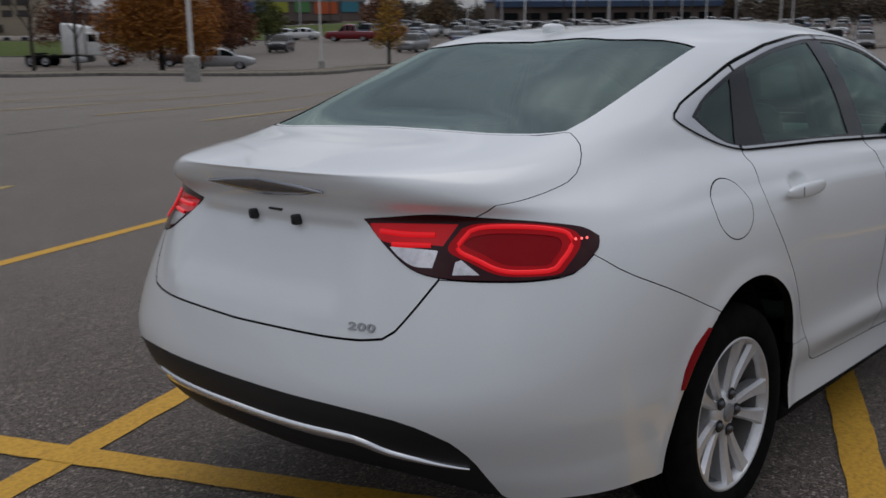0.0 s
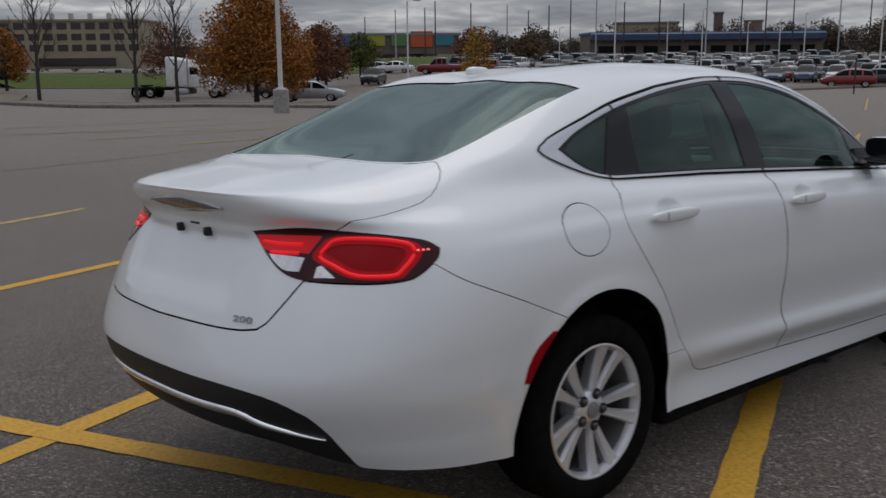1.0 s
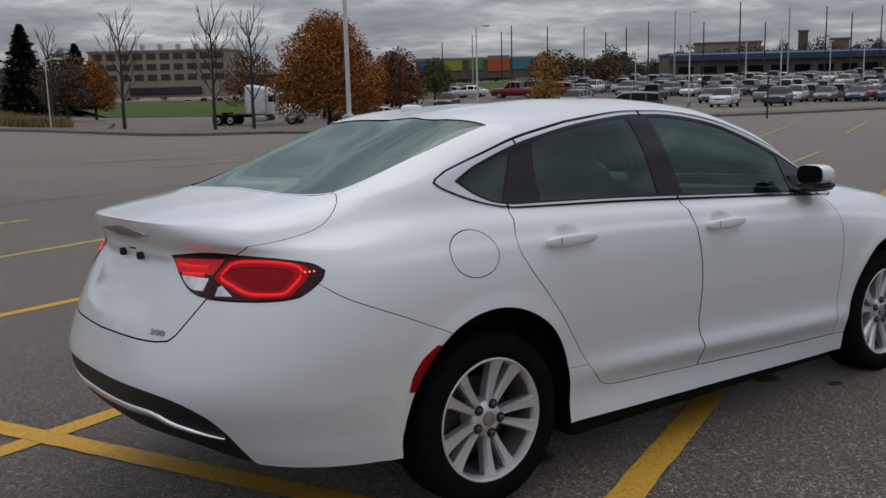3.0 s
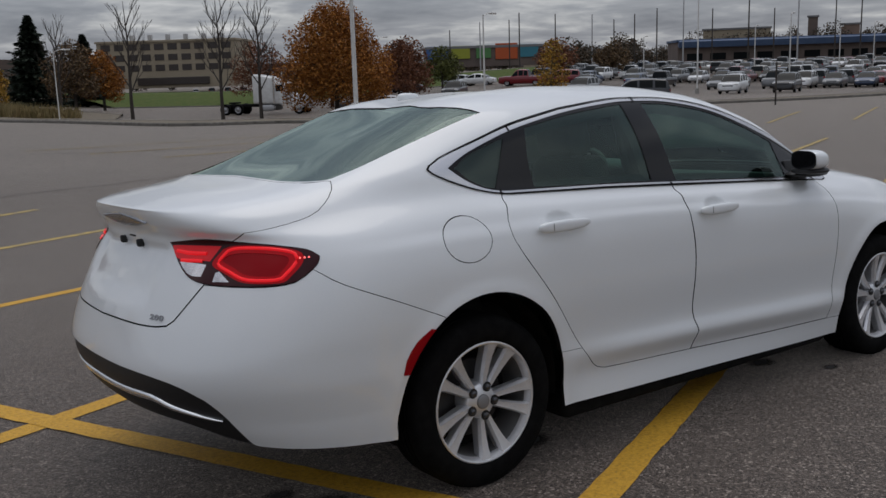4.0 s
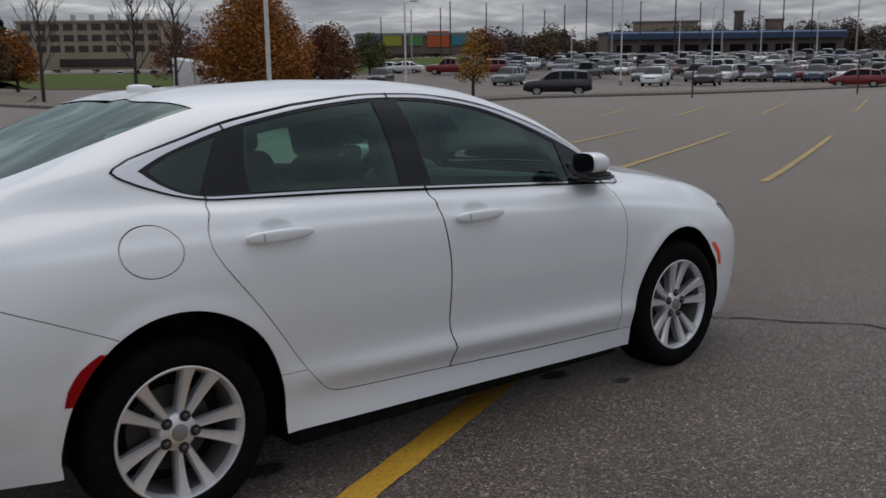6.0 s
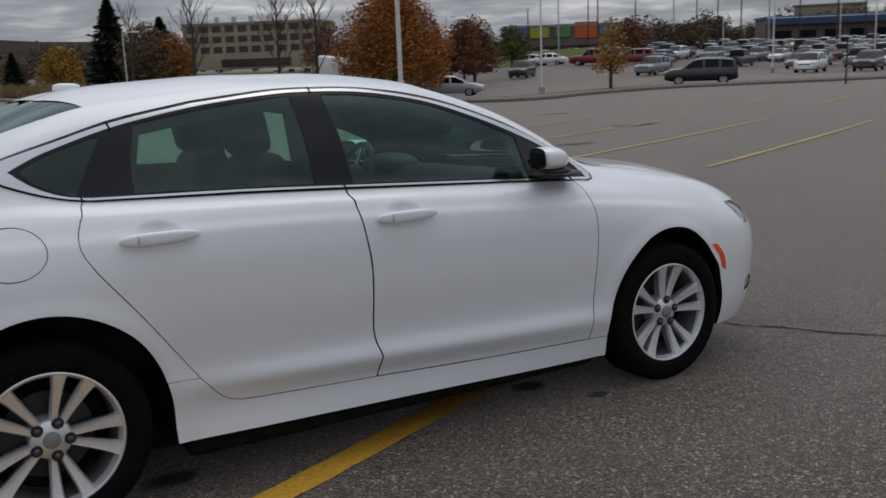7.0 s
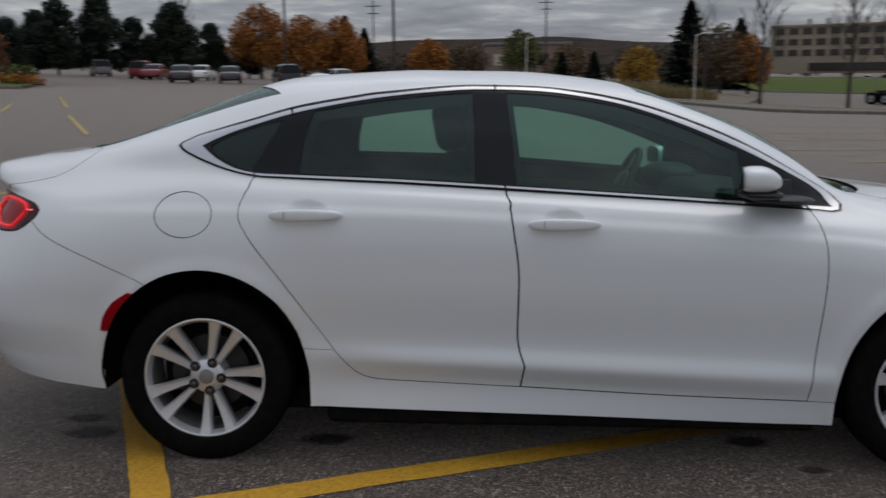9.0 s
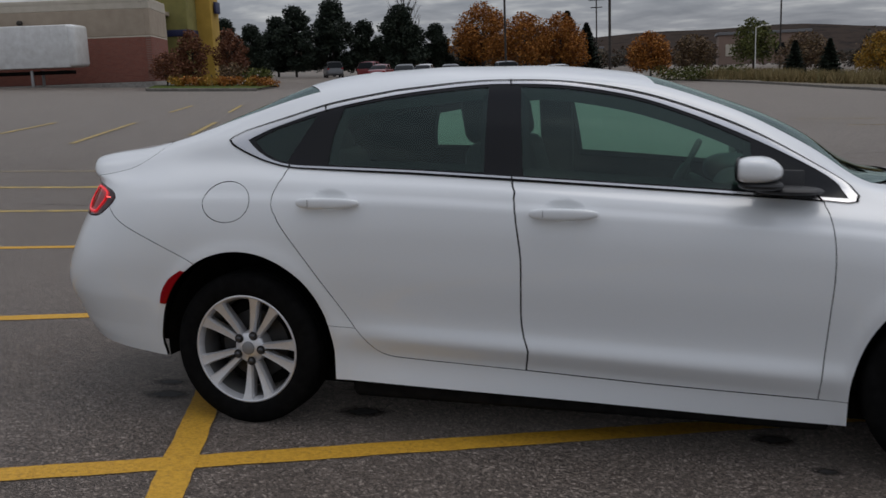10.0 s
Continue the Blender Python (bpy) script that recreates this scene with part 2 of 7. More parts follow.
# rear end, corner length, front end, corner length, then knots of half width and of height
LINES = [
    (-1.06, .62, 3.70, .80, [(-1, .84), (-.4, .855), (.4, .862), (1.4, .85), (2.35, .832), (3.2, .83)],
     [(-1.06, .392), (-1.0, .386), (-.93, .360), (-.85, .325), (-.8, .315), (-.4, .275), (.0, .24), (.4, .222), (1.4, .198), (2.35, .175), (3.0, .19), (3.70, .21)]),
    (-1.085, .64, 3.73, .83, [(-1, .857), (-.4, .870), (.3, .866), (.6, .852), (1.2, .850), (2.25, .850), (2.5, .85), (3.2, .845)],
     [(-1.085, .416), (-1.0, .411), (-.93, .392), (-.85, .368), (-.4, .34), (.4, .325), (1.2, .306), (2.3, .266), (3.0, .25), (3.73, .26)]),
    (-1.105, .66, 3.75, .85, [(-1, .87), (-.4, .884), (.25, .880), (.6, .880), (1.2, .882), (2.2, .880), (2.5, .874), (3.2, .86)],
     [(-1.1, .448), (-1.0, .444), (-.93, .432), (-.85, .420), (-.4, .41), (.4, .415), (.6, .408), (1.2, .392), (2.2, .358), (2.5, .35), (3.0, .33), (3.7, .33)]),
    (-1.13, .68, 3.77, .88, [(-1, .90), (-.4, .902), (.1, .90), (.5, .880), (1.2, .876), (2.2, .874), (2.6, .892), (3.2, .87)],
     [(-1.13, .52), (-.4, .52), (.5, .485), (1.2, .465), (2.3, .435), (3.0, .43), (3.77, .45)]),
    (-1.105, .70, 3.78, .90, [(-1, .915), (-.3, .922), (.1, .920), (.6, .906), (1.2, .904), (2.2, .902), (2.6, .912), (3.2, .875)],
     [(-1.1, .665), (-.6, .70), (-.3, .72), (.6, .70), (1.2, .68), (2.3, .67), (3.0, .62), (3.78, .60)]),
    (-1.01, .70, 3.72, .88, [(-1, .87), (-.6, .885), (-.06, .888), (.6, .89), (1.2, .893), (2.2, .888), (2.7, .885), (3.2, .845)],
     [(-1.0, .90), (-.6, .925), (-.06, .94), (.6, .945), (1.2, .925), (2.3, .875), (2.8, .82), (3.3, .76), (3.72, .72)]),
    (-.957, .62, 3.67, .86, [(-1, .80), (-.6, .835), (-.06, .845), (.6, .86), (1.2, .867), (2.2, .855), (2.7, .84), (3.2, .80)],
     [(-.957, .983), (-.8, .985), (-.6, .99), (-.06, 1.025), (.6, 1.012), (1.2, .992), (2.3, .935), (2.8, .890), (3.3, .83), (3.67, .765)]),
    (-.976, .52, 3.62, .85, [(-1.0, .74), (-.75, .74), (-.45, .75), (-.112, .775), (.176, .792), (.6, .81), (1.107, .82), (1.8, .81), (2.356, .787), (2.8, .775), (3.2, .73)],
     [(-.976, 1.045), (-.90, 1.038), (-.75, 1.030), (-.6, 1.045), (-.45, 1.075), (-.112, 1.10), (.176, 1.078), (.6, 1.066), (1.107, 1.047), (1.8, 1.016), (2.356, .981), (2.8, .955), (3.2, .90), (3.62, .80)]),
    (-.990, .52, 3.58, .82, [(-1.0, .685), (-.75, .69), (-.45, .70), (-.112, .738), (.176, .742), (.6, .745), (1.107, .748), (1.8, .748), (2.356, .75), (2.8, .70), (3.2, .65)],
     [(-.990, 1.087), (-.90, 1.083), (-.75, 1.077), (-.6, 1.09), (-.45, 1.125), (-.112, 1.175), (.176, 1.19), (.6, 1.23), (1.107, 1.245), (1.8, 1.17), (2.356, 1.015), (2.8, .978), (3.2, .925), (3.58, .825)]),
    (-.983, .52, 3.54, .80, [(-1, .60), (-.75, .61), (-.45, .655), (-.112, .685), (.327, .680), (.7, .655), (1.041, .638), (1.445, .64), (1.897, .665), (2.2, .70), (2.42, .70), (2.8, .60), (3.2, .55)],
     [(-.983, 1.101), (-.85, 1.111), (-.75, 1.118), (-.6, 1.125), (-.45, 1.155), (-.112, 1.235), (.1, 1.285), (.327, 1.337), (.7, 1.395), (1.041, 1.418), (1.445, 1.400), (1.897, 1.292), (2.2, 1.13), (2.42, 1.035), (2.8, .998), (3.2, .945), (3.54, .85)]),
    (-.91, .46, 3.50, .78, [(-1, .46), (-.75, .52), (-.453, .595), (-.1, .605), (.245, .595), (.7, .58), (1.0, .57), (1.5, .575), (1.9, .60), (2.3, .63), (2.42, .60), (2.8, .48), (3.2, .42)],
     [(-.91, 1.117), (-.75, 1.133), (-.6, 1.145), (-.453, 1.175), (-.1, 1.291), (.245, 1.393), (.45, 1.422), (.8, 1.452), (1.1, 1.457), (1.5, 1.432), (1.9, 1.325), (2.2, 1.182), (2.42, 1.05), (2.8, 1.015), (3.2, .965), (3.5, .87)]),
    (-.87, .43, 3.45, .75, [(-1, 0), (3.5, 0)],
     [(-.87, 1.123), (-.75, 1.142), (-.6, 1.16), (-.46, 1.188), (-.1, 1.317), (.245, 1.436), (.45, 1.463), (.8, 1.489), (1.1, 1.494), (1.45, 1.470), (1.9, 1.345), (2.2, 1.212), (2.5, 1.065), (2.8, 1.04), (3.2, .985), (3.45, .885)]),
]
POWERS_REAR = [2.6, 2.65, 2.7, 2.8, 2.8, 2.7, 2.9, 3.4, 3.4, 3.2, 3.0, 2.6]
POWER_FRONT = 2.7
CAR_MID = .01
TURN_STEPS, SIDE_STEPS, RISE_STEPS = 26, 116, 8


def skin_grid():
    """Places of the right half's skin: around from the rear's middle to the front's, and up from the sill to the middle of the roof."""
    rings = []
    for (xr, ar, xf, af, wide, high), power in zip(LINES, POWERS_REAR):
        w, z = smooth_curve(*zip(*wide)), smooth_curve(*zip(*high))
        fi = math.pi / 2 * np.linspace(0, 1, TURN_STEPS + 1) ** 1.35
        xs = np.concatenate([xr + ar * (1 - np.cos(fi) ** (2 / power)), np.linspace(xr + ar, xf - af, SIDE_STEPS + 1)[1:-1],
                             xf - af * (1 - np.cos(fi[::-1]) ** (2 / POWER_FRONT))])
        e = np.concatenate([np.sin(fi) ** (2 / power), np.ones(SIDE_STEPS - 1), np.sin(fi[::-1]) ** (2 / POWER_FRONT)])
        rings.append(np.stack([xs, -w(xs) * e * 1.0116, z(xs)], 1))
    rings = np.array(rings)                                   # level, station, xyz
    chord = np.cumsum(np.concatenate([[0], np.linalg.norm(np.diff(rings, axis=0), axis=2).mean(1)]))
    fine = np.concatenate([np.linspace(chord[i], chord[i + 1], RISE_STEPS, endpoint=False) for i in range(len(chord) - 1)] + [[chord[-1]]])
    h = np.diff(chord)[:, None, None]
    d = np.diff(rings, axis=0) / h
    m = np.zeros_like(rings)
    m[1:-1] = (d[:-1] * h[1:] + d[1:] * h[:-1]) / (h[:-1] + h[1:])
    m[0], m[-1] = d[0], d[-1]
    m[-1, :, 2] = 0
    i = np.clip(np.searchsorted(chord, fine, side="right") - 1, 0, len(h) - 1)
    t = ((fine - chord[i]) / h[i, 0, 0])[:, None, None]
    g = ((1 + 2 * t) * (1 - t) ** 2 * rings[i] + t * (1 - t) ** 2 * h[i] * m[i] + t * t * (3 - 2 * t) * rings[i + 1] + t * t * (t - 1) * h[i] * m[i + 1])
    crisp = g.copy()
    for _ in range(4):                                        # fair the surface along and across
        s = g.copy()
        s[:, 1:-1] = .5 * g[:, 1:-1] + .25 * (g[:, :-2] + g[:, 2:])
        s[1:-1] = .6 * s[1:-1] + .2 * (s[:-2] + s[2:])
        s[:, 0, 1] = s[:, -1, 1] = 0
        s[-1, :, 1] = 0
        g = s
    # the lip of the boot keeps its crease
    level = np.abs(np.arange(len(fine)) / RISE_STEPS - 8.2)[:, None]
    keep = np.clip(1.9 - level, 0, 1) * np.clip((-.70 - crisp[..., 0]) / .12, 0, 1)
    low = np.abs(np.arange(len(fine)) / RISE_STEPS - 2)[:, None]   # and so does the crease low on the doors
    keep = np.maximum(keep, np.clip(1.3 - low, 0, 1) * np.clip((crisp[..., 0] - .5) / .15, 0, 1) * np.clip((2.36 - crisp[..., 0]) / .12, 0, 1))
    g += (crisp - g) * keep[..., None]
    # the doors fold along a low line, out above it and under below it
    row = np.arange(len(fine))[:, None] - 2 * RISE_STEPS
    fold = np.clip(1 - np.where(row > 0, row / 9, -row / 6), 0, 1) * np.clip((g[..., 0] - .42) / .3, 0, 1) * np.clip((2.40 - g[..., 0]) / .3, 0, 1)
    g[..., 1] -= np.where(g[..., 1] < -.6, .008 * fold, 0)
    # the bumper's flank folds along a line below its reflector
    row = np.arange(len(fine))[:, None] - 3 * RISE_STEPS
    fold = np.clip(1 - np.where(row > 0, row / 4, -row / 9), 0, 1) * np.clip((g[..., 0] + .93) / .2, 0, 1) * np.clip((-.36 - g[..., 0]) / .1, 0, 1)
    g[..., 1] -= np.where(g[..., 1] < -.5, .007 * fold, 0)
    # the shoulder line through the door handles
    over = np.arange(len(fine)) / RISE_STEPS - 5.125
    ridge = np.clip(1 - np.where(over > 0, over / .38, -over / .85), 0, 1)[:, None] * np.clip((g[..., 0] + .55) / .3, 0, 1) * np.clip((3.1 - g[..., 0]) / .4, 0, 1)
    g[..., 1] -= np.where(g[..., 1] < -.6, .0075 * ridge, 0)
    for xc in (0, 2.743):                                     # the wheel arches stand a little proud
        r = np.hypot(g[..., 0] - xc, g[..., 2] - .33)
        g[..., 1] -= np.where(g[..., 1] < -.6, .009 * np.exp(-((r - .41) / .03) ** 2), 0)
    ramp = lambda t: np.clip(t, 0, 1) ** 2 * (3 - 2 * np.clip(t, 0, 1))
    pocket = ramp((.40 - abs(g[..., 1])) / .07) * ramp((g[..., 2] - .775) / .05) * ramp((.985 - g[..., 2]) / .03)
    g[..., 0] += np.where(g[..., 0] < -.85, .016 * pocket, 0)  # the shallow pocket for the plate
    g = g.transpose(1, 0, 2)                                  # station, level, xyz
    along = np.cumsum(np.concatenate([[0], np.linalg.norm(np.diff(g, axis=0), axis=2)[:, :5 * RISE_STEPS].mean(1)]))
    return g, along, fine


SKIN, ALONG, RISE = skin_grid()


def grid_normals(g):
    du, dv = np.gradient(g, axis=0), np.gradient(g, axis=1)
    n = np.cross(dv, du)
    n /= np.maximum(np.linalg.norm(n, axis=2, keepdims=True), 1e-9)
    mid = np.array([1.3, 0, .6])
    n *= np.where((n * (g - mid)).sum(2, keepdims=True) < 0, -1, 1)
    # along the middle line the grid's rows run together: take the normal from beside it
    for k, t in ((-1, 0), (-2, .33), (-3, .66)):
        m = n[:, -4] * (1, t, 1)
        n[:, k] = m / np.linalg.norm(m, axis=1, keepdims=True)
    n[:4, -10:] = n[4:5, -10:] * (1, 0, 1)
    n /= np.linalg.norm(n, axis=2, keepdims=True)
    return n


SKIN_NORMAL = grid_normals(SKIN)


def skin_at(u, v, field=None):
    """Place (or normal) at the distance u around and v up the skin."""
    f = SKIN if field is None else field
    u, v = np.atleast_1d(u).astype(float), np.atleast_1d(v).astype(float)
    i = np.clip(np.searchsorted(ALONG, u, side="right") - 1, 0, len(ALONG) - 2)
    j = np.clip(np.searchsorted(RISE, v, side="right") - 1, 0, len(RISE) - 2)
    a = np.clip((u - ALONG[i]) / (ALONG[i + 1] - ALONG[i]), 0, 1)[:, None]
    b = np.clip((v - RISE[j]) / (RISE[j + 1] - RISE[j]), 0, 1)[:, None]
    return (f[i, j] * (1 - a) * (1 - b) + f[i + 1, j] * a * (1 - b) + f[i, j + 1] * (1 - a) * b + f[i + 1, j + 1] * a * b)


def skin_uv(points, weight=(1, .03, 1)):
    """The distances around and up the skin of the places nearest to points, each axis counted by its weight."""
    out, wt = [], np.array(weight, float)
    for p in points:
        p = np.array(p, float) - (0, CAR_MID, 0)
        d = (((SKIN - p) * wt) ** 2).sum(2)
        i, j = np.unravel_index(d.argmin(), d.shape)
        u, v = ALONG[i], RISE[j]
        for _ in range(12):
            e = .004
            q = skin_at([u, u + e, u - e, u, u], [v, v, v, v + e, v - e])
            J = np.stack([(q[1] - q[2]) * wt, (q[3] - q[4]) * wt], 1) / (2 * e)
            s, *_ = np.linalg.lstsq(J, (p - q[0]) * wt, rcond=1e-3)
            s = np.clip(s, -.02, .02)
            u, v = np.clip(u + s[0], 0, ALONG[-1]), np.clip(v + s[1], 0, RISE[-1])
        out.append((u, v))
    return np.array(out)


# ---- meshes and parts ----
def data_from(name, verts, faces, mat, normals=None, smooth=True, edge=None):
    me = bpy.data.meshes.new(name)
    me.from_pydata([tuple(map(float, v)) for v in verts], [], [tuple(map(int, f)) for f in faces])
    me.materials.append(mat)
    if edge is not None:                                      # the returned edges, which are quads, are blackened to stand for the joints' shade
        me.materials.append(edge)
        for p in me.polygons:
            p.material_index = 1 if len(p.vertices) == 4 else 0
    if smooth:
        me.shade_smooth()
    if normals is not None:
        me.normals_split_custom_set_from_vertices([tuple(map(float, n)) for n in normals])
    return me


def part(name, me, parent, label="", m=None):
    ob = new(name, me)
    ob.parent = parent
    if m is not None:
        ob.matrix_basis = m
    if label:
        tagged(ob, label)
    return ob


def part_bm(name, bm, mat, parent, label="", m=None, smooth=True):
    me = bpy.data.meshes.new(name)
    bm.to_mesh(me)
    bm.free()
    me.materials.append(mat)
    if smooth:
        me.shade_smooth()
        me.set_sharp_from_angle(angle=radians(38))
    return part(name, me, parent, label, m)


def spline(points, step=.03):
    """A smooth line through points, in short pieces."""
    p = np.array(points, float)
    if len(p) == 2:
        k = max(2, int(np.linalg.norm(p[1] - p[0]) / step))
        return [p[0] + (p[1] - p[0]) * t for t in np.linspace(0, 1, k + 1)]
    q = np.vstack([2 * p[0] - p[1], p, 2 * p[-1] - p[-2]])
    out = []
    for i in range(1, len(q) - 2):
        k = max(1, int(np.linalg.norm(q[i + 1] - q[i]) / step))
        for t in np.linspace(0, 1, k, endpoint=False):
            out.append(.5 * (2 * q[i] + (q[i + 1] - q[i - 1]) * t + (2 * q[i - 1] - 5 * q[i] + 4 * q[i + 1] - q[i + 2]) * t * t
                             + (3 * q[i] - q[i - 1] - 3 * q[i + 1] + q[i + 2]) * t ** 3))
    return out + [p[-1]]


HANDLES = [(.386, .957), (1.320, .938)]
SIDE, TOP, NEAR = (1, .03, 1), (1, 1, .03), (1, 1, 1)


def outline(*runs, weight=SIDE, closed=True):
    """A closed outline on the skin (around, up) from smooth runs of places; corners lie between the runs."""
    pts = []
    for r in runs:
        r = [(p[0], -.85, p[1]) if len(p) == 2 else p for p in r]
        s = spline(r, .03 if weight == SIDE else .01)
        pts += s[:-1] if closed or r is not runs[-1] else s
    return skin_uv(pts, weight)


def inset(poly, d):
    """The outline moved inwards by d."""
    p = np.asarray(poly)
    area = ((p[:, 0] * np.roll(p[:, 1], -1)) - (np.roll(p[:, 0], -1) * p[:, 1])).sum()
    s = 1 if area > 0 else -1
    a, b = p - np.roll(p, 1, 0), np.roll(p, -1, 0) - p
    na, nb = (np.stack([-e[:, 1], e[:, 0]], 1) / np.maximum(np.linalg.norm(e, axis=1, keepdims=True), 1e-9) for e in (a, b))
    n = na + nb
    n /= np.maximum(np.linalg.norm(n, axis=1, keepdims=True), 1e-9)
    k = 1 / np.maximum((n * na).sum(1), .45)
    q = p + s * d * n * k[:, None]
    q[:, 0] = np.where(p[:, 0] < 1e-6, p[:, 0], q[:, 0])
    q[:, 1] = np.where(p[:, 1] > RISE[-1] - 1e-6, p[:, 1], q[:, 1])
    return q


def inside(poly, pts):
    x, y = pts[:, 0], pts[:, 1]
    hit = np.zeros(len(pts), bool)
    px, py = poly[:, 0], poly[:, 1]
    qx, qy = np.roll(px, -1), np.roll(py, -1)
    for a, b, c, d in zip(px, py, qx, qy):
        if b != d:
            hit ^= ((b > y) != (d > y)) & (x < (c - a) * (y - b) / (d - b) + a)
    return hit


def circle_run(cx, cz, r, a0, a1, n=28, rz=None):
    return [(cx + r * math.cos(radians(a)), cz + (rz or r) * math.sin(radians(a))) for a in np.linspace(a0, a1, n)]


# outlines on the right side, along the car and up, or as places where the skin turns the corner
def to_sill(run):
    """An outline that follows the run and drops straight to the body's lower edge at both ends."""
    uv = skin_uv([(p[0], -.88, p[1]) for p in spline(run)])
    return np.vstack([uv, [[uv[-1, 0], 0], [uv[0, 0], 0]]])


B_EDGE = [(1.107, 1.052), (1.122, .98), (1.136, .898), (1.156, .76), (1.157, .63), (1.156, .52), (1.166, .45), (1.185, .395)]
REAR_DOOR = outline([(.178, 1.080), (.6, 1.068), (1.107, 1.052)], B_EDGE, [(1.185, .395), (1.171, .308)],
                    [(1.171, .308), (.9, .318), (.68, .327), (.609, .335), (.555, .362), (.484, .441)],
                    [(.484, .441), (.31, .685), (.17, .872), (.138, .965), (.178, 1.080)])
FRONT_DOOR = outline([(1.107, 1.052), (1.7, 1.020), (2.245, .990)], [(2.245, .990), (2.273, .898), (2.283, .76), (2.272, .58), (2.249, .272)],
                     [(2.249, .272), (1.7, .286), (1.171, .308)], [(1.171, .308), (1.185, .395)], B_EDGE[::-1])
FUEL = outline(circle_run(-.06, .942, .106, 0, 360, 30, .083))
TRIM_OUT = outline([(.6, 1.390), (.871, 1.420), (1.042, 1.427), (1.294, 1.420), (1.555, 1.381), (1.78, 1.317), (2.011, 1.226), (2.252, 1.096), (2.335, 1.042), (2.364, 1.008), (2.357, .988), (2.325, .983), (2.211, .992), (1.742, 1.016), (1.107, 1.046), (.704, 1.063)],
                   [(.704, 1.063), (.3, 1.074), (.179, 1.080), (.069, 1.103), (-.041, 1.143), (-.098, 1.172), (-.112, 1.187), (-.098, 1.200), (-.047, 1.224), (.133, 1.280), (.33, 1.338), (.6, 1.390)])
TRIM_IN = outline([(-.026, 1.187), (.044, 1.222), (.134, 1.257), (.331, 1.318), (.608, 1.373), (.870, 1.404), (1.041, 1.413), (1.292, 1.405), (1.553, 1.364), (1.776, 1.295), (2.005, 1.203), (2.215, 1.100), (2.295, 1.045), (2.328, .998)],
                  [(2.328, .998), (2.093, 1.010), (1.743, 1.029), (1.108, 1.059), (.704, 1.076), (.3, 1.086), (.188, 1.090), (.105, 1.106), (.031, 1.142), (-.026, 1.187)])
QUARTER_GLASS = outline([(.005, 1.186), (.08, 1.228), (.20, 1.268), (.268, 1.288)], [(.268, 1.288), (.162, 1.099)], [(.162, 1.099), (.115, 1.112), (.045, 1.148), (.005, 1.186)])
REAR_WINDOW = outline([(.385, 1.322), (.608, 1.362), (.870, 1.394), (.975, 1.402)], [(.975, 1.402), (.985, 1.25), (.990, 1.074)], [(.990, 1.074), (.345, 1.094)], [(.345, 1.094), (.352, 1.2), (.385, 1.322)])
FRONT_WINDOW = outline([(1.105, 1.404), (1.292, 1.395), (1.553, 1.354), (1.776, 1.284), (1.985, 1.197)], [(1.985, 1.197), (1.990, 1.12), (2.000, 1.024)], [(2.0, 1.024), (1.146, 1.064)], [(1.146, 1.064), (1.125, 1.25), (1.105, 1.404)])
SILL = np.vstack([outline([(.28, .456), (.484, .446)], [(.484, .446), (.555, .366), (.609, .338), (.68, .330), (.9, .321), (1.171, .311), (1.7, .289), (2.249, .275), (2.45, .272)], [(2.45, .272), (2.451, .271)]),
                  [[skin_uv([(2.45, -.85, .272)])[0, 0], 0], [skin_uv([(.28, -.86, .3)])[0, 0], 0]]])
LAMP_TOP = [(-.935, -.36, .987), (-.885, -.541, 1.004), (-.812, -.659, .997), (-.722, -.746, .985), (-.645, -.803, .968), (-.615, -.830, .945)]
LAMP_LOW = [(-.615, -.830, .945), (-.628, -.838, .920), (-.655, -.838, .900), (-.705, -.827, .868), (-.785, -.780, .858), (-.865, -.695, .859), (-.918, -.608, .865), (-.941, -.537, .882), (-.944, -.462, .922), (-.935, -.36, .987)]
LAMP = outline(LAMP_TOP, LAMP_LOW, weight=NEAR)
LAMP_GAP = [(-.823, -.645, .999), (-.917, -.609, .864)]
def spread(points, k):
    """Places drawn apart about their middle."""
    c = np.mean(points[:-1], axis=0)
    return [tuple(c + (np.array(p) - c) * k) for p in points]


LOOP_OUT = outline(spread([(-.839, -.631, .968), (-.812, -.662, .978), (-.721, -.755, .971), (-.678, -.794, .955), (-.683, -.809, .928), (-.717, -.808, .895), (-.748, -.797, .875), (-.823, -.730, .877), (-.856, -.670, .903), (-.873, -.622, .929), (-.839, -.631, .968)], 1.13), weight=NEAR)
LOOP_IN = outline(spread([(-.834, -.652, .952), (-.805, -.685, .958), (-.733, -.759, .952), (-.710, -.782, .943), (-.716, -.790, .926), (-.738, -.788, .904), (-.754, -.783, .893), (-.812, -.728, .896), (-.835, -.684, .918), (-.851, -.643, .937), (-.834, -.652, .952)], 1.10), weight=NEAR)
INNER_RED = outline([(-.932, -.383, .977), (-.841, -.605, .981)], [(-.841, -.605, .981), (-.880, -.590, .931)], [(-.880, -.590, .931), (-.936, -.458, .936), (-.938, -.41, .955), (-.932, -.383, .977)], weight=NEAR)
INNER_CLEAR = outline([(-.939, -.462, .928), (-.891, -.584, .922)], [(-.891, -.584, .922), (-.914, -.585, .885)], [(-.914, -.585, .885), (-.934, -.541, .888), (-.940, -.50, .905), (-.939, -.462, .928)], weight=NEAR)
OUTER_CLEAR = outline([(-.886, -.632, .902), (-.876, -.642, .906)], [(-.876, -.642, .906), (-.863, -.689, .873)], [(-.863, -.689, .873), (-.899, -.634, .872)], [(-.899, -.634, .872), (-.886, -.632, .902)], weight=NEAR)
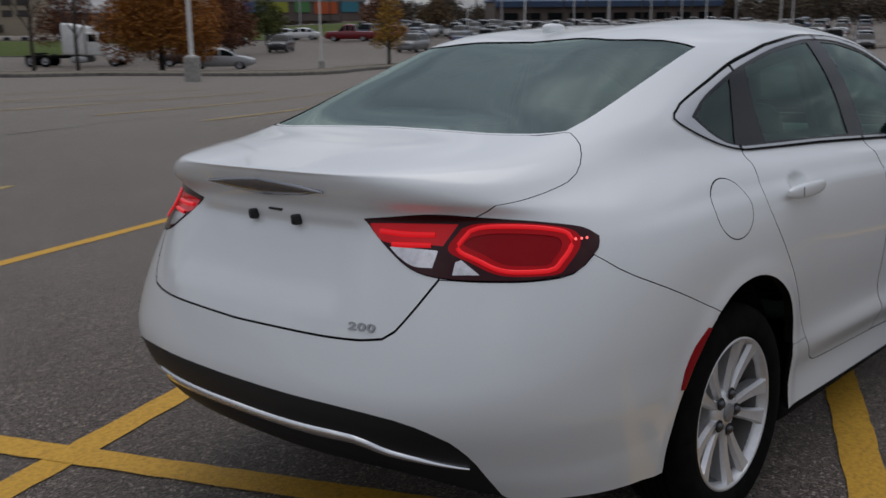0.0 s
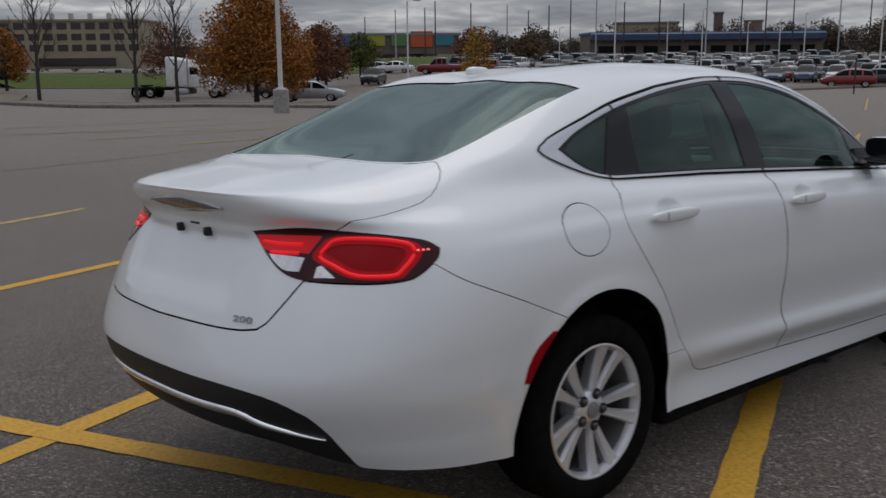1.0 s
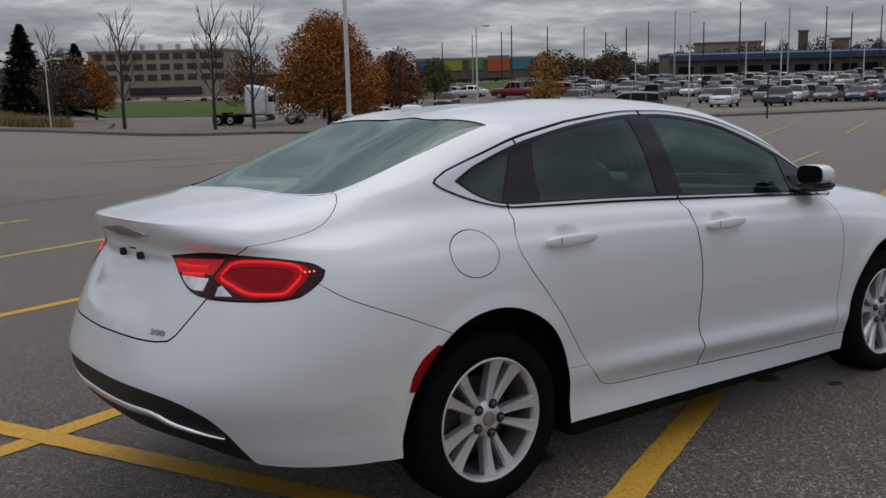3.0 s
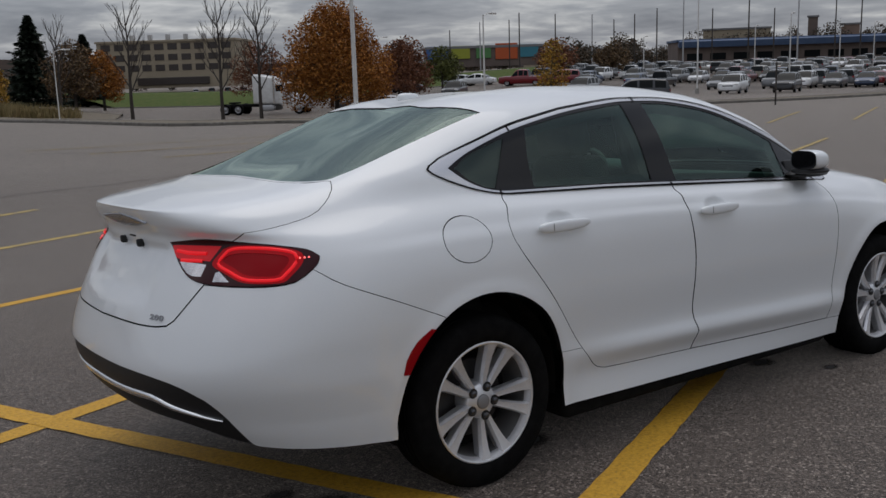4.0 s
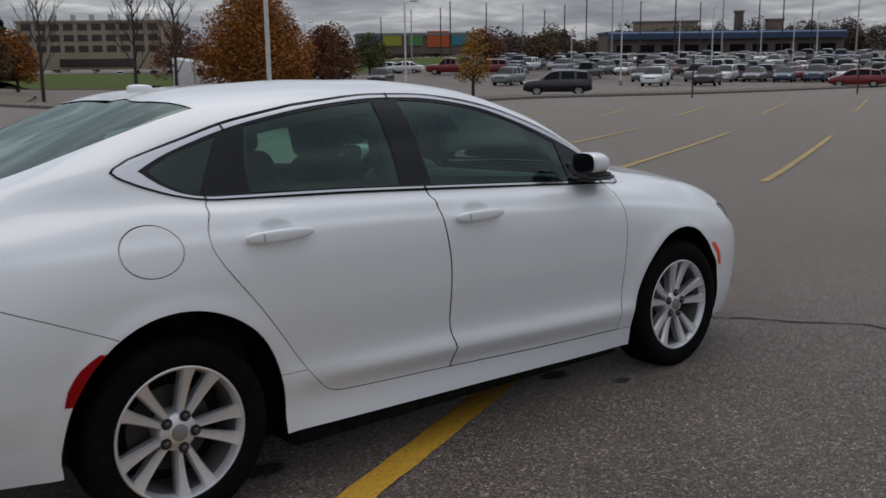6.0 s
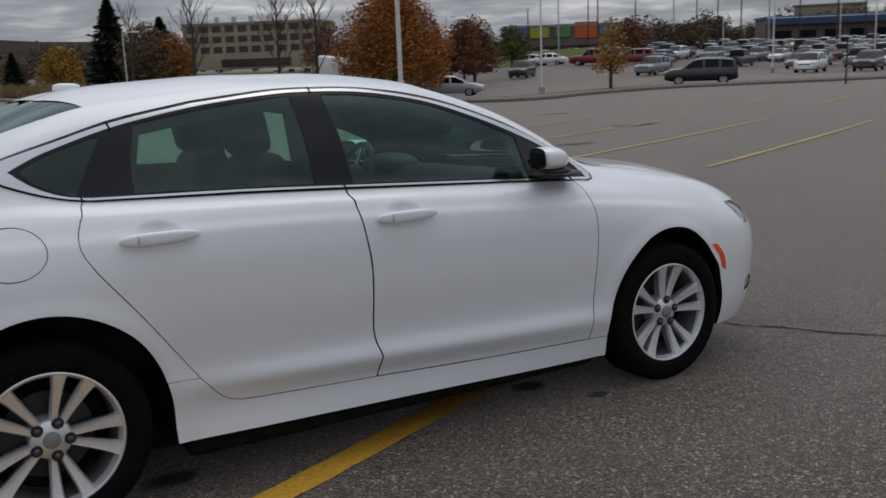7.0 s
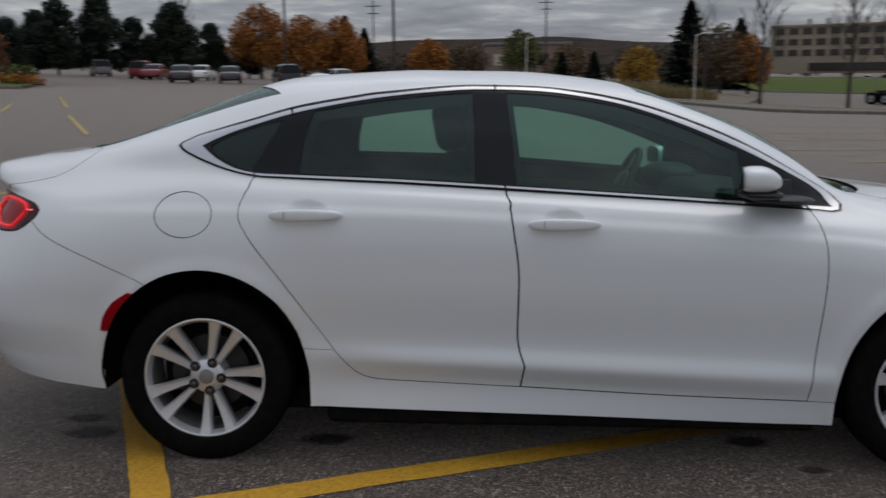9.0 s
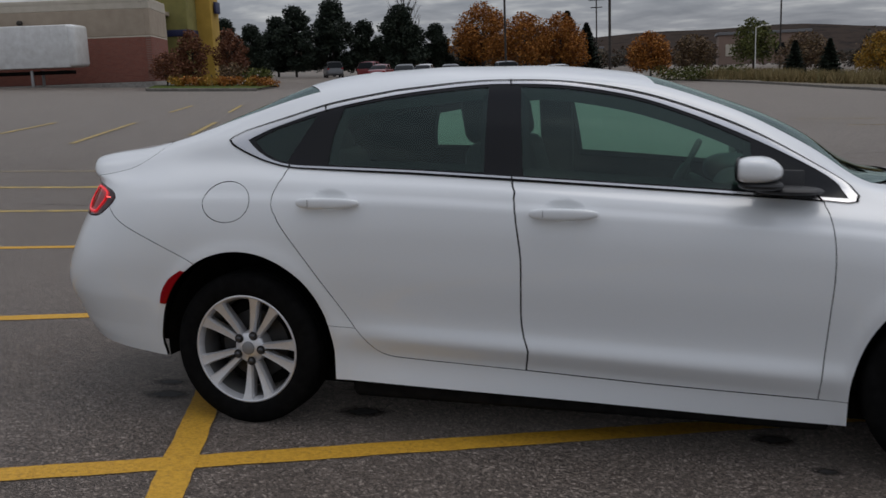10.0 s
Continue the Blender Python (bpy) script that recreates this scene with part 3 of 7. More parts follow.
TRUNK_SIDE = [(-.448, -.618, 1.170), (-.472, -.667, 1.142), (-.524, -.705, 1.099), (-.593, -.723, 1.064), (-.723, -.714, 1.039), (-.799, -.685, 1.026), (-.823, -.645, .998)]
TRUNK_BACK = [(-.917, -.609, .863), (-.964, -.579, .804), (-1.006, -.543, .747), (-1.021, -.515, .727), (-1.041, -.46, .720), (-1.067, -.319, .716), (-1.083, 0, .712)]
GLASS_LOW = [(-.52, 0, 1.178), (-.54, -.20, 1.173), (-.545, -.42, 1.166), (-.50, -.555, 1.166), (-.448, -.602, 1.172)]
GLASS_SIDE = [(-.448, -.602, 1.172), (-.30, -.610, 1.217), (-.062, -.610, 1.294), (.243, -.597, 1.388)]
GLASS_TOP = [(.243, -.597, 1.388), (.125, -.40, 1.419), (.16, -.2, 1.44), (.19, 0, 1.45)]
BUMPER_SEAM = [(-.645, -.836, .905), (-.562, -.889, .849), (-.369, -.919, .765), (-.200, -.920, .690)]
VALANCE = [(-1.128, 0, .570), (-1.120, -.23, .570), (-1.095, -.427, .567), (-1.049, -.577, .552), (-1.011, -.649, .527), (-.980, -.688, .500), (-.926, -.722, .430), (-.835, -.741, .300)]
REFLECTOR = outline([(-.262, .657), (-.232, .650)], [(-.232, .650), (-.285, .585), (-.350, .508)], [(-.350, .508), (-.374, .512)], [(-.374, .512), (-.362, .560), (-.322, .618), (-.262, .657)])
MARKER = outline([(3.052, .622), (3.095, .618)], [(3.095, .618), (3.150, .560), (3.168, .480)], [(3.168, .480), (3.130, .500)], [(3.130, .500), (3.105, .560), (3.052, .622)])
ARCH_REAR = to_sill([(-.383, .30), (-.388, .36), (-.350, .505), (-.270, .628), (-.148, .714), (.0, .745), (.144, .716), (.270, .633), (.348, .515), (.385, .38), (.390, .28)])
ARCH_FRONT = to_sill([(2.348, .27), (2.356, .37), (2.408, .52), (2.494, .632), (2.61, .712), (2.743, .739), (2.88, .714), (3.003, .632), (3.100, .51), (3.144, .38), (3.152, .29)])
WINDSHIELD = [(1.50, 0, 1.47), (1.535, -.3, 1.455), (1.62, -.56, 1.41)]
WINDSHIELD_SIDE = [(1.62, -.56, 1.41), (1.9, -.595, 1.34), (2.2, -.625, 1.19), (2.42, -.635, 1.06)]
WINDSHIELD_LOW = [(2.42, -.635, 1.06), (2.52, -.40, 1.075), (2.56, 0, 1.075)]
HOOD_BACK = [(2.60, 0, 1.065), (2.56, -.40, 1.055), (2.47, -.60, 1.03)]
HOOD_SIDE = [(2.47, -.60, 1.03), (2.72, -.628, 1.0), (3.05, -.645, .95), (3.30, -.62, .89), (3.42, -.50, .86)]
HOOD_FRONT = [(3.42, -.50, .86), (3.52, -.25, .85), (3.55, 0, .84)]
HEADLAMP = outline([(3.262, -.765, .805), (3.36, -.715, .80), (3.46, -.64, .785)], [(3.46, -.64, .785), (3.50, -.67, .72), (3.462, -.742, .665)], [(3.462, -.742, .665), (3.372, -.776, .703), (3.262, -.765, .805)], weight=NEAR)
FOG = outline([(3.375, -.775, .328), (3.405, -.778, .395), (3.47, -.735, .398)], [(3.47, -.735, .398), (3.55, -.66, .345)], [(3.55, -.66, .345), (3.375, -.775, .328)], weight=NEAR)

FAR = RISE[-1]


def run_uv(points, weight):
    return skin_uv(spline(points), weight)


def to_middle(uv, edge):
    """Pin the last place of a run to the car's middle line: edge 0 the rear's, 1 the top's."""
    uv = uv.copy()
    if edge == 0:
        uv[-1, 0] = 0
    else:
        uv[-1, 1] = FAR
    return uv


gap_uv = run_uv(LAMP_GAP, NEAR)
trunk_side, trunk_back = run_uv(TRUNK_SIDE, NEAR), to_middle(run_uv(TRUNK_BACK, NEAR), 0)
glass_low = to_middle(run_uv(GLASS_LOW[::-1], TOP), 1)
shelf_low = to_middle(run_uv([(p[0] - .012, p[1], p[2]) for p in GLASS_LOW[::-1]], TOP), 1)
TRUNK = np.vstack([shelf_low[::-1], trunk_side, gap_uv[1:-1], trunk_back, [[0, FAR]]])
GLASS = np.vstack([run_uv(GLASS_SIDE, NEAR)[:-1], to_middle(run_uv(GLASS_TOP, TOP), 1), glass_low[::-1]])
val = run_uv(VALANCE, NEAR)
val[0, 0] = 0
VALANCE_UV = np.vstack([val, [[val[-1, 0], -.0], [0, 0]]])
VALANCE_UV[len(val) - 1, 1] = 0
seam = run_uv(BUMPER_SEAM, NEAR)
arch_foot = skin_uv([(-.385, -.87, .285)])[0]
BUMPER = np.vstack([trunk_back[::-1], run_uv([(-.917, -.609, .863), (-.865, -.695, .859), (-.785, -.780, .858), (-.705, -.827, .868), (-.645, -.836, .905)], NEAR)[1:-1],
                    seam, skin_uv([(-.15, -.9, .62), (-.15, -.9, .40)]), [[arch_foot[0] + .23, 0], [0, 0]]])
WIND = np.vstack([to_middle(run_uv(WINDSHIELD[::-1], TOP), 1)[::-1],
                  run_uv(WINDSHIELD_SIDE, NEAR)[1:-1], to_middle(run_uv(WINDSHIELD_LOW, TOP), 1)])
HOOD = np.vstack([to_middle(run_uv(HOOD_BACK[::-1], TOP), 1)[::-1], run_uv(HOOD_SIDE, TOP)[1:-1], to_middle(run_uv(HOOD_FRONT, TOP), 1)])

COWL = np.vstack([to_middle(run_uv(WINDSHIELD_LOW, TOP), 1)[::-1], run_uv(HOOD_BACK[::-1], TOP)[:-1], to_middle(run_uv(HOOD_BACK[::-1], TOP), 1)[-1:]])
GAP = .0046
# name, outline, gap round it, paint, depth of its returned edge, lift off the skin; earlier rows win
REGIONS = [
    ("arch", ARCH_REAR, 0, None), ("arch", ARCH_FRONT, 0, None),
    ("reflector", REFLECTOR, 0, RED_LENS), ("side_marker", MARKER, 0, AMBER),
    ("inner_clear", INNER_CLEAR, 0, LAMP_SILVER), ("outer_clear", OUTER_CLEAR, 0, LAMP_SILVER),
    ("lamp_core", LOOP_IN, 0, RED_LENS), ("lamp_loop", LOOP_OUT, 0, RED_MID), ("inner_band", INNER_RED, 0, RED_PANEL),
    ("lamp_rim", LAMP, .002, RED_DARK),
    ("fuel_door", FUEL, GAP * .7, WHITE_PAINT),
    ("quarter_glass", QUARTER_GLASS, 0, SIDE_GLASS), ("rear_door_glass", REAR_WINDOW, 0, SIDE_GLASS), ("front_door_glass", FRONT_WINDOW, 0, SIDE_GLASS),
    ("window_pillar", TRIM_IN, 0, GLOSS_BLACK), ("window_trim", TRIM_OUT, .0056, SATIN),
    ("rear_door", REAR_DOOR, GAP * .60, WHITE_PAINT), ("front_door", FRONT_DOOR, GAP * .82, WHITE_PAINT),
    ("side_sill", SILL, GAP * .5, WHITE_PAINT),
    ("rear_glass", GLASS, 0, REAR_GLASS), ("trunk_lid", TRUNK, GAP * .72, WHITE_PAINT),
    ("valance", VALANCE_UV, 0, BLACK_TRIM), ("rear_bumper", BUMPER, GAP * .5, WHITE_PAINT),
    ("headlamp", HEADLAMP, 0, None), ("fog_pocket", FOG, 0, BLACK_TRIM),
    ("cowl", COWL, 0, BLACK_TRIM), ("windshield", WIND, 0, SIDE_GLASS), ("hood", HOOD, GAP, WHITE_PAINT),
]


def dense(poly, step=.02):
    out = []
    for a, b in zip(poly, np.roll(poly, -1, 0)):
        k = max(1, int(np.linalg.norm(b - a) / step))
        out += [a + (b - a) * t for t in np.linspace(0, 1, k, endpoint=False)]
    return np.array(out)


def cut_skin():
    """One triangle mesh of the skin that holds every outline, and the region of each triangle."""
    pts, edges = [], []

    def add(poly):
        start = len(pts)
        for p in poly:
            pts.append((min(max(p[0], 0), ALONG[-1]), min(max(p[1], 0), FAR)))
        k = len(poly)
        for i in range(k):
            edges.append((start + i, start + (i + 1) % k))

    rims = []
    for name, poly, gap, mat in REGIONS:
        poly = dense(poly)
        inner = inset(poly, gap) if gap else poly
        rims.append((poly, inner))
        add(poly)
        if gap:
            add(inner)
    line = np.array(pts)
    gu, gv = np.meshgrid(ALONG, RISE, indexing="ij")
    grid = np.stack([gu.ravel(), gv.ravel()], 1)
    cell = {}
    for p in line:
        cell.setdefault((int(p[0] / .01), int(p[1] / .01)), []).append(p)
    keep = []
    for p in grid:
        a, b = int(p[0] / .01), int(p[1] / .01)
        close = any((q[0] - p[0]) ** 2 + (q[1] - p[1]) ** 2 < .00004 for i in (-1, 0, 1) for j in (-1, 0, 1) for q in cell.get((a + i, b + j), ()))
        border = p[0] < 1e-6 or p[1] < 1e-6 or p[0] > ALONG[-1] - 1e-6 or p[1] > FAR - 1e-6
        if border or not close:
            keep.append(p)
    for x, z in HANDLES:                                      # a finer net where the scoops lie
        u0, v0 = skin_uv([(x, -.88, z)])[0]
        keep += [(u0 + a, v0 + b) for a in np.arange(-.1, .101, .0092) for b in np.arange(-.055, .056, .0092)]
    from_grid = [Vector(p) for p in keep]
    verts, _, faces, *_ = delaunay([Vector(p) for p in pts] + from_grid, edges, [], 0, 1e-6)
    uv = np.array([(v[0], v[1]) for v in verts])
    tri = np.array([f[:3] for f in faces if len(f) == 3])
    mid = uv[tri].mean(1)
    region = np.full(len(tri), -1)                            # -1: the body, -2: a gap
    free = np.ones(len(tri), bool)
    for i, ((name, _, gap, mat), (outer, inner)) in enumerate(zip(REGIONS, rims)):
        hit = inside(outer, mid) & free
        core = hit & inside(inner, mid) if gap else hit
        region[hit] = -2
        region[core] = i
        free &= ~hit
    return uv, tri, region


from mathutils.geometry import delaunay_2d_cdt as delaunay

CUT_UV, CUT_TRI, CUT_REGION = cut_skin()
def dented(uv):
    """The skin with a scoop pressed in behind each door handle."""
    p, n = skin_at(uv[:, 0], uv[:, 1]), skin_at(uv[:, 0], uv[:, 1], SKIN_NORMAL)
    for x, z in HANDLES:
        r = np.hypot((p[:, 0] - x) / .082, (p[:, 2] - z - .006) / .040)
        p = p - n * (.017 * np.clip(1 - r * r, 0, 1) ** 1.5)[:, None]
    return p


CUT_PLACE, CUT_NORMAL = dented(CUT_UV), skin_at(CUT_UV[:, 0], CUT_UV[:, 1], SKIN_NORMAL)
for x, z in HANDLES:
    p = skin_at(CUT_UV[:, 0], CUT_UV[:, 1])
    near = (np.hypot((p[:, 0] - x) / .1, (p[:, 2] - z) / .06) < 1) & (p[:, 1] < -.7)
    uv, e = CUT_UV[near], .002
    du = dented(uv + (e, 0)) - dented(uv - (e, 0))
    dv = dented(uv + (0, e)) - dented(uv - (0, e))
    n = np.cross(du, dv)
    n *= np.sign((n * CUT_NORMAL[near]).sum(1, keepdims=True))
    CUT_NORMAL[near] = n
CUT_NORMAL /= np.linalg.norm(CUT_NORMAL, axis=1, keepdims=True)
# the nets' rows close up on the boot's middle line: its normals there point up and a little back
_top = (CUT_PLACE[:, 0] < -.74) & (np.abs(CUT_PLACE[:, 1]) < .16) & (CUT_PLACE[:, 2] > 1.10)
CUT_NORMAL[_top] = np.array((-.16, 0, .987))
# all triangles face outwards
_p = CUT_PLACE[CUT_TRI]
_n = np.cross(_p[:, 1] - _p[:, 0], _p[:, 2] - _p[:, 0])
_flip = (_n * CUT_NORMAL[CUT_TRI].mean(1)).sum(1) < 0
CUT_TRI[_flip] = CUT_TRI[_flip][:, ::-1]


def panel(tri, sides, lift=0.0, depth=.012, sag=None):
    """Vertices, faces and normals of a sheet of skin with returned edges; sides: 1 the right, -1 the left."""
    V, F, N = [], [], []
    used, back = np.unique(tri, return_inverse=True)
    t = back.reshape(tri.shape)
    count = {}
    for f in t:
        for a, b in ((f[0], f[1]), (f[1], f[2]), (f[2], f[0])):
            count[(a, b)] = count.get((a, b), 0) + 1
    uv = CUT_UV[used]
    mid = (uv[:, 0] < 1e-6) | (uv[:, 1] > FAR - 1e-6) | (uv[:, 0] > ALONG[-1] - 1e-6)
    rim = [(a, b) for a, b in count if (b, a) not in count and not (mid[a] and mid[b])]
    for s in sides:
        k = np.array([1, s, 1])
        place, normal = CUT_PLACE[used] + CUT_NORMAL[used] * lift, CUT_NORMAL[used]
        if sag is not None:
            place = sag(place, normal)
        base = len(V)
        V += list(place * k)
        N += list(normal * k)
        F += [tuple(base + i for i in (f if s == 1 else f[::-1])) for f in t]
        if depth:
            for a, b in rim:
                e = place[b] - place[a]
                out = np.cross(e, normal[a])
                out /= max(np.linalg.norm(out), 1e-9)
                o = len(V)
                quad = [place[a], place[b], place[b] - normal[b] * depth, place[a] - normal[a] * depth]
                V += [q * k for q in quad]
                N += [out * k] * 4
                F.append(tuple(o + i for i in ((3, 2, 1, 0) if s == 1 else (0, 1, 2, 3))))
    return V, F, N


def triangles(*names, extra=()):
    ids = [i for i, r in enumerate(REGIONS) if r[0] in names] + list(extra)
    return CUT_TRI[np.isin(CUT_REGION, ids)]


car = tagged(new("sedan"), "white four-door sedan with chrome window trim, parked across yellow stall lines", "car")
car.matrix_world = SLOPE @ Matrix.Translation((0, CAR_MID, 0))


def skin_part(name, regions, mat, parent, sides=(1,), label="", **kw):
    V, F, N = panel(triangles(*regions) if regions else triangles(extra=(-1,)), sides, **kw)
    return part(name, data_from(name, V, F, mat, N, edge=GAP_BLACK if mat is WHITE_PAINT else None), parent, label)


skin_part("body", (), WHITE_PAINT, car, (1, -1), depth=.03)
trunk = skin_part("trunk_lid", ("trunk_lid",), WHITE_PAINT, car, (1, -1))
skin_part("hood", ("hood",), WHITE_PAINT, car, (1, -1))
skin_part("cowl", ("cowl",), BLACK_TRIM, car, (1, -1), "black plastic cowl below the windshield", lift=-.012)
rear_window = skin_part("rear_window", ("rear_glass",), REAR_GLASS, car, (1, -1), "dark tinted rear window", depth=0, lift=-.003)
windshield = skin_part("windshield", ("windshield",), SIDE_GLASS, car, (1, -1), depth=0, lift=-.003)
bumper = skin_part("rear_bumper", ("rear_bumper",), WHITE_PAINT, car, (1, -1), depth=.02)
skin_part("valance", ("valance",), BLACK_TRIM, bumper, (1, -1), "black plastic lower bumper panel", lift=-.006)
for s in (1, -1):
    doors = {}
    for name in ("rear_door", "front_door"):
        doors[name] = skin_part(name, (name,), WHITE_PAINT, car, (s,))
        skin_part("window", (name + "_glass",), SIDE_GLASS, doors[name], (s,), "green-tinted side window", depth=0, lift=-.004)
    for name, edge in (("rear_door", REAR_WINDOW), ("front_door", FRONT_WINDOW)):
        rim = dense(edge)
        ring = np.vstack([rim, inset(rim, .025)])
        n, k = len(rim), np.array([1, s, 1])
        deep = np.concatenate([np.full(n, .012), np.full(n, .034)])[:, None]
        V = (skin_at(ring[:, 0], ring[:, 1]) - skin_at(ring[:, 0], ring[:, 1], SKIN_NORMAL) * deep) * k
        part("inner_frame", data_from("inner_frame", V, [(i, (i + 1) % n, n + (i + 1) % n, n + i) for i in range(n)], DASH), doors[name], "dark lining round the window")
    skin_part("quarter_window", ("quarter_glass",), SIDE_GLASS, car, (s,), depth=0, lift=-.004)
    skin_part("window_pillar", ("window_pillar",), GLOSS_BLACK, car, (s,), "gloss black window pillars", lift=-.001, depth=.02)
    skin_part("window_trim", ("window_trim",), SATIN, car, (s,), "chrome window surround", lift=.003, depth=.008)
    rim = dense(TRIM_OUT)                                     # the dark rubber seal round the bright trim
    ring = np.vstack([inset(rim, .0012), inset(rim, -.0042)])
    n = len(rim)
    V = (skin_at(ring[:, 0], ring[:, 1]) + skin_at(ring[:, 0], ring[:, 1], SKIN_NORMAL) * .0034) * np.array([1, s, 1])
    part("trim_seal", data_from("trim_seal", V, [(i, (i + 1) % n, n + (i + 1) % n, n + i)[::s] for i in range(n)], GAP_BLACK), car, "thin black seal round the window trim")
    skin_part("side_sill", ("side_sill",), WHITE_PAINT, car, (s,))
    skin_part("fuel_door", ("fuel_door",), WHITE_PAINT, car, (s,)) if s == 1 else skin_part("quarter_panel", ("fuel_door",), WHITE_PAINT, car, (s,))
    skin_part("reflector", ("reflector",), RED_LENS, bumper, (s,), "red side reflector", lift=.003)
    skin_part("side_marker", ("side_marker",), AMBER, car, (s,), "amber side marker", lift=.003)
    skin_part("fog_pocket", ("fog_pocket",), SATIN, car, (s,), "silver fog lamp bezel", lift=-.006)
    head = skin_part("headlamp", ("headlamp",), HEAD_LENS, car, (s,), "headlamp with silvery reflections mottled into an opaque lens", depth=.01)
    lamp = skin_part("tail_lamp", ("lamp_rim",), RED_DARK, car, (s,), "red tail lamp with a glowing loop", lift=.003, depth=.015)
    skin_part("outer_lens", ("lamp_loop",), RED_MID, lamp, (s,), "red outer lens", lift=.0035, depth=.004)
    skin_part("lens", ("lamp_core",), RED_LENS, lamp, (s,), "deep red lens", lift=.001, depth=.004)
    skin_part("inner_lens", ("inner_band",), RED_PANEL, lamp, (s,), "red lens on the trunk lid", lift=.002, depth=.004)
    skin_part("reverse_lamp", ("inner_clear", "outer_clear"), LAMP_SILVER, lamp, (s,), "clear reversing lamp", lift=.002, depth=.004)

# a dark shell behind the panels, so that the joints read as joints
skip = [i for i, r in enumerate(REGIONS) if r[0] in ("arch", "rear_door_glass", "front_door_glass", "rear_glass", "windshield", "headlamp")]
V, F, N = panel(CUT_TRI[~np.isin(CUT_REGION, skip)], (1, -1), lift=-.016, depth=0)
F = [f for f in F if not (V[f[0]][0] < -.6 and V[f[0]][2] > 1.04 and abs(V[f[0]][1]) < .35)]
part("inner_shell", data_from("inner_shell", V, F, GAP_BLACK, N), car, "dark metal behind the panels")


# ---- the sedan's wheels, mirrors, handles and cabin ----
def lathe(profile, segs=64, closed=False):
    """Vertices and faces of a profile (radius, out) turned about the y axis; out points to -y."""
    V, F = [], []
    k = len(profile)
    for i in range(segs):
        a = 2 * math.pi * i / segs
        for r, o in profile:
            V.append((r * math.cos(a), -o, r * math.sin(a)))
    for i in range(segs):
        for j in range(k if closed else k - 1):
            a, b = i * k + j, i * k + (j + 1) % k
            c, d = ((i + 1) % segs) * k + (j + 1) % k, ((i + 1) % segs) * k + j
            F.append((a, d, c, b))
    return V, F


def sharp(me, deg=35):
    me.shade_smooth()
    me.set_sharp_from_angle(angle=radians(deg))
    return me


def wheel_meshes():
    me = {}
    tyre = [(.232, .098), (.240, .106), (.262, .112), (.290, .111), (.312, .103), (.3245, .090), (.3285, .072)]
    for o in (.045, .015, -.015, -.045):
        tyre += [(.3295, o + .006), (.3215, o + .005), (.3215, o - .005), (.3295, o - .006)]
    tyre += [(.3285, -.072), (.322, -.092), (.300, -.106), (.260, -.108), (.230, -.095), (.215, -.07), (.215, .07)]
    me["tyre"] = sharp(data_from("tyre", *lathe(tyre, 72, True), RUBBER))
    rim = [(.233, .094), (.233, .1005), (.2285, .1025), (.2235, .1005), (.2200, .090), (.2130, .076), (.2130, .060), (.226, .078)]
    me["rim"] = sharp(data_from("rim", *lathe(rim, 72, True), ALLOY))
    # the barrel is split from the lip to carry the darker, shaded tone
    barrel = [(.2130, .070), (.207, -.03), (.220, -.09), (.228, -.09), (.216, -.02), (.2150, .060)]
    me["barrel"] = sharp(data_from("barrel", *lathe(barrel, 60, True), BARREL))
    hub = [(.0, .079), (.034, .079), (.040, .0765), (.060, .071), (.067, .064), (.070, .05), (.07, -.02), (0, -.02)]
    me["hub"] = sharp(data_from("hub", *lathe(hub, 48), ALLOY))
    me["hub_cap"] = sharp(data_from("hub_cap", *lathe([(0, .0885), (.02, .0882), (.0265, .086), (.0285, .082), (.0285, .076)], 40), CAP_GREY))
    me["brake_disc"] = sharp(data_from("brake_disc", *lathe([(.03, -.005), (.148, -.005), (.150, -.007), (.150, -.027), (.03, -.027)], 56), DISC))
    # a black plate added behind the disc to darken the gaps between the spokes
    me["dust_shield"] = sharp(data_from("dust_shield", *lathe([(.02, -.030), (.185, -.030), (.195, -.036), (.195, -.06)], 48), GAP_BLACK))
    me["lug_nut"] = sharp(data_from("lug_nut", *lathe([(0, .012), (.007, .0115), (.0112, .009), (.0122, -.004), (.0140, -.008)], 12), NUT), 60)
    me["nut_well"] = sharp(data_from("nut_well", *lathe([(.0, .0015), (.0165, .0015), (.0185, .004), (.0195, .001)], 20), DISC))
    # a spoke, lying along +x: wider towards the rim, its flat face dished and its flanks bevelled
    V, F = [], []
    rows = [(.030, .0125, .074), (.065, .0130, .0745), (.10, .0150, .0765), (.14, .0175, .0810), (.18, .0205, .0880), (.206, .0240, .0940), (.218, .0275, .0965), (.227, .0345, .0985)]
    for r, w, o in rows:
        V += [(r, -o + .055, -w * .70), (r, -o + .014, -w * 1.02), (r, -o, -w + .0060), (r, -o + .0012, 0), (r, -o, w - .0060), (r, -o + .014, w * 1.02), (r, -o + .055, w * .70)]
    for i in range(len(rows) - 1):
        for j in range(6):
            a = i * 7 + j
            F.append((a, a + 1, a + 8, a + 7))
    me["spoke"] = sharp(data_from("spoke", V, F, ALLOY), 30)
    V, F, k = [], [], 4
    for i in range(15):
        a = radians(150 + 60 * i / 14)
        V += [(r * math.cos(a), -o, r * math.sin(a)) for r, o in ((.105, .0), (.156, .0), (.156, -.05), (.105, -.05))]
        if i:
            F += [(4 * i - 4 + j, 4 * i - 4 + (j + 1) % 4, 4 * i + (j + 1) % 4, 4 * i + j) for j in range(4)]
    F += [(0, 3, 2, 1), (56, 57, 58, 59)]
    me["brake_caliper"] = sharp(data_from("brake_caliper", V, F, DISC))
    return me


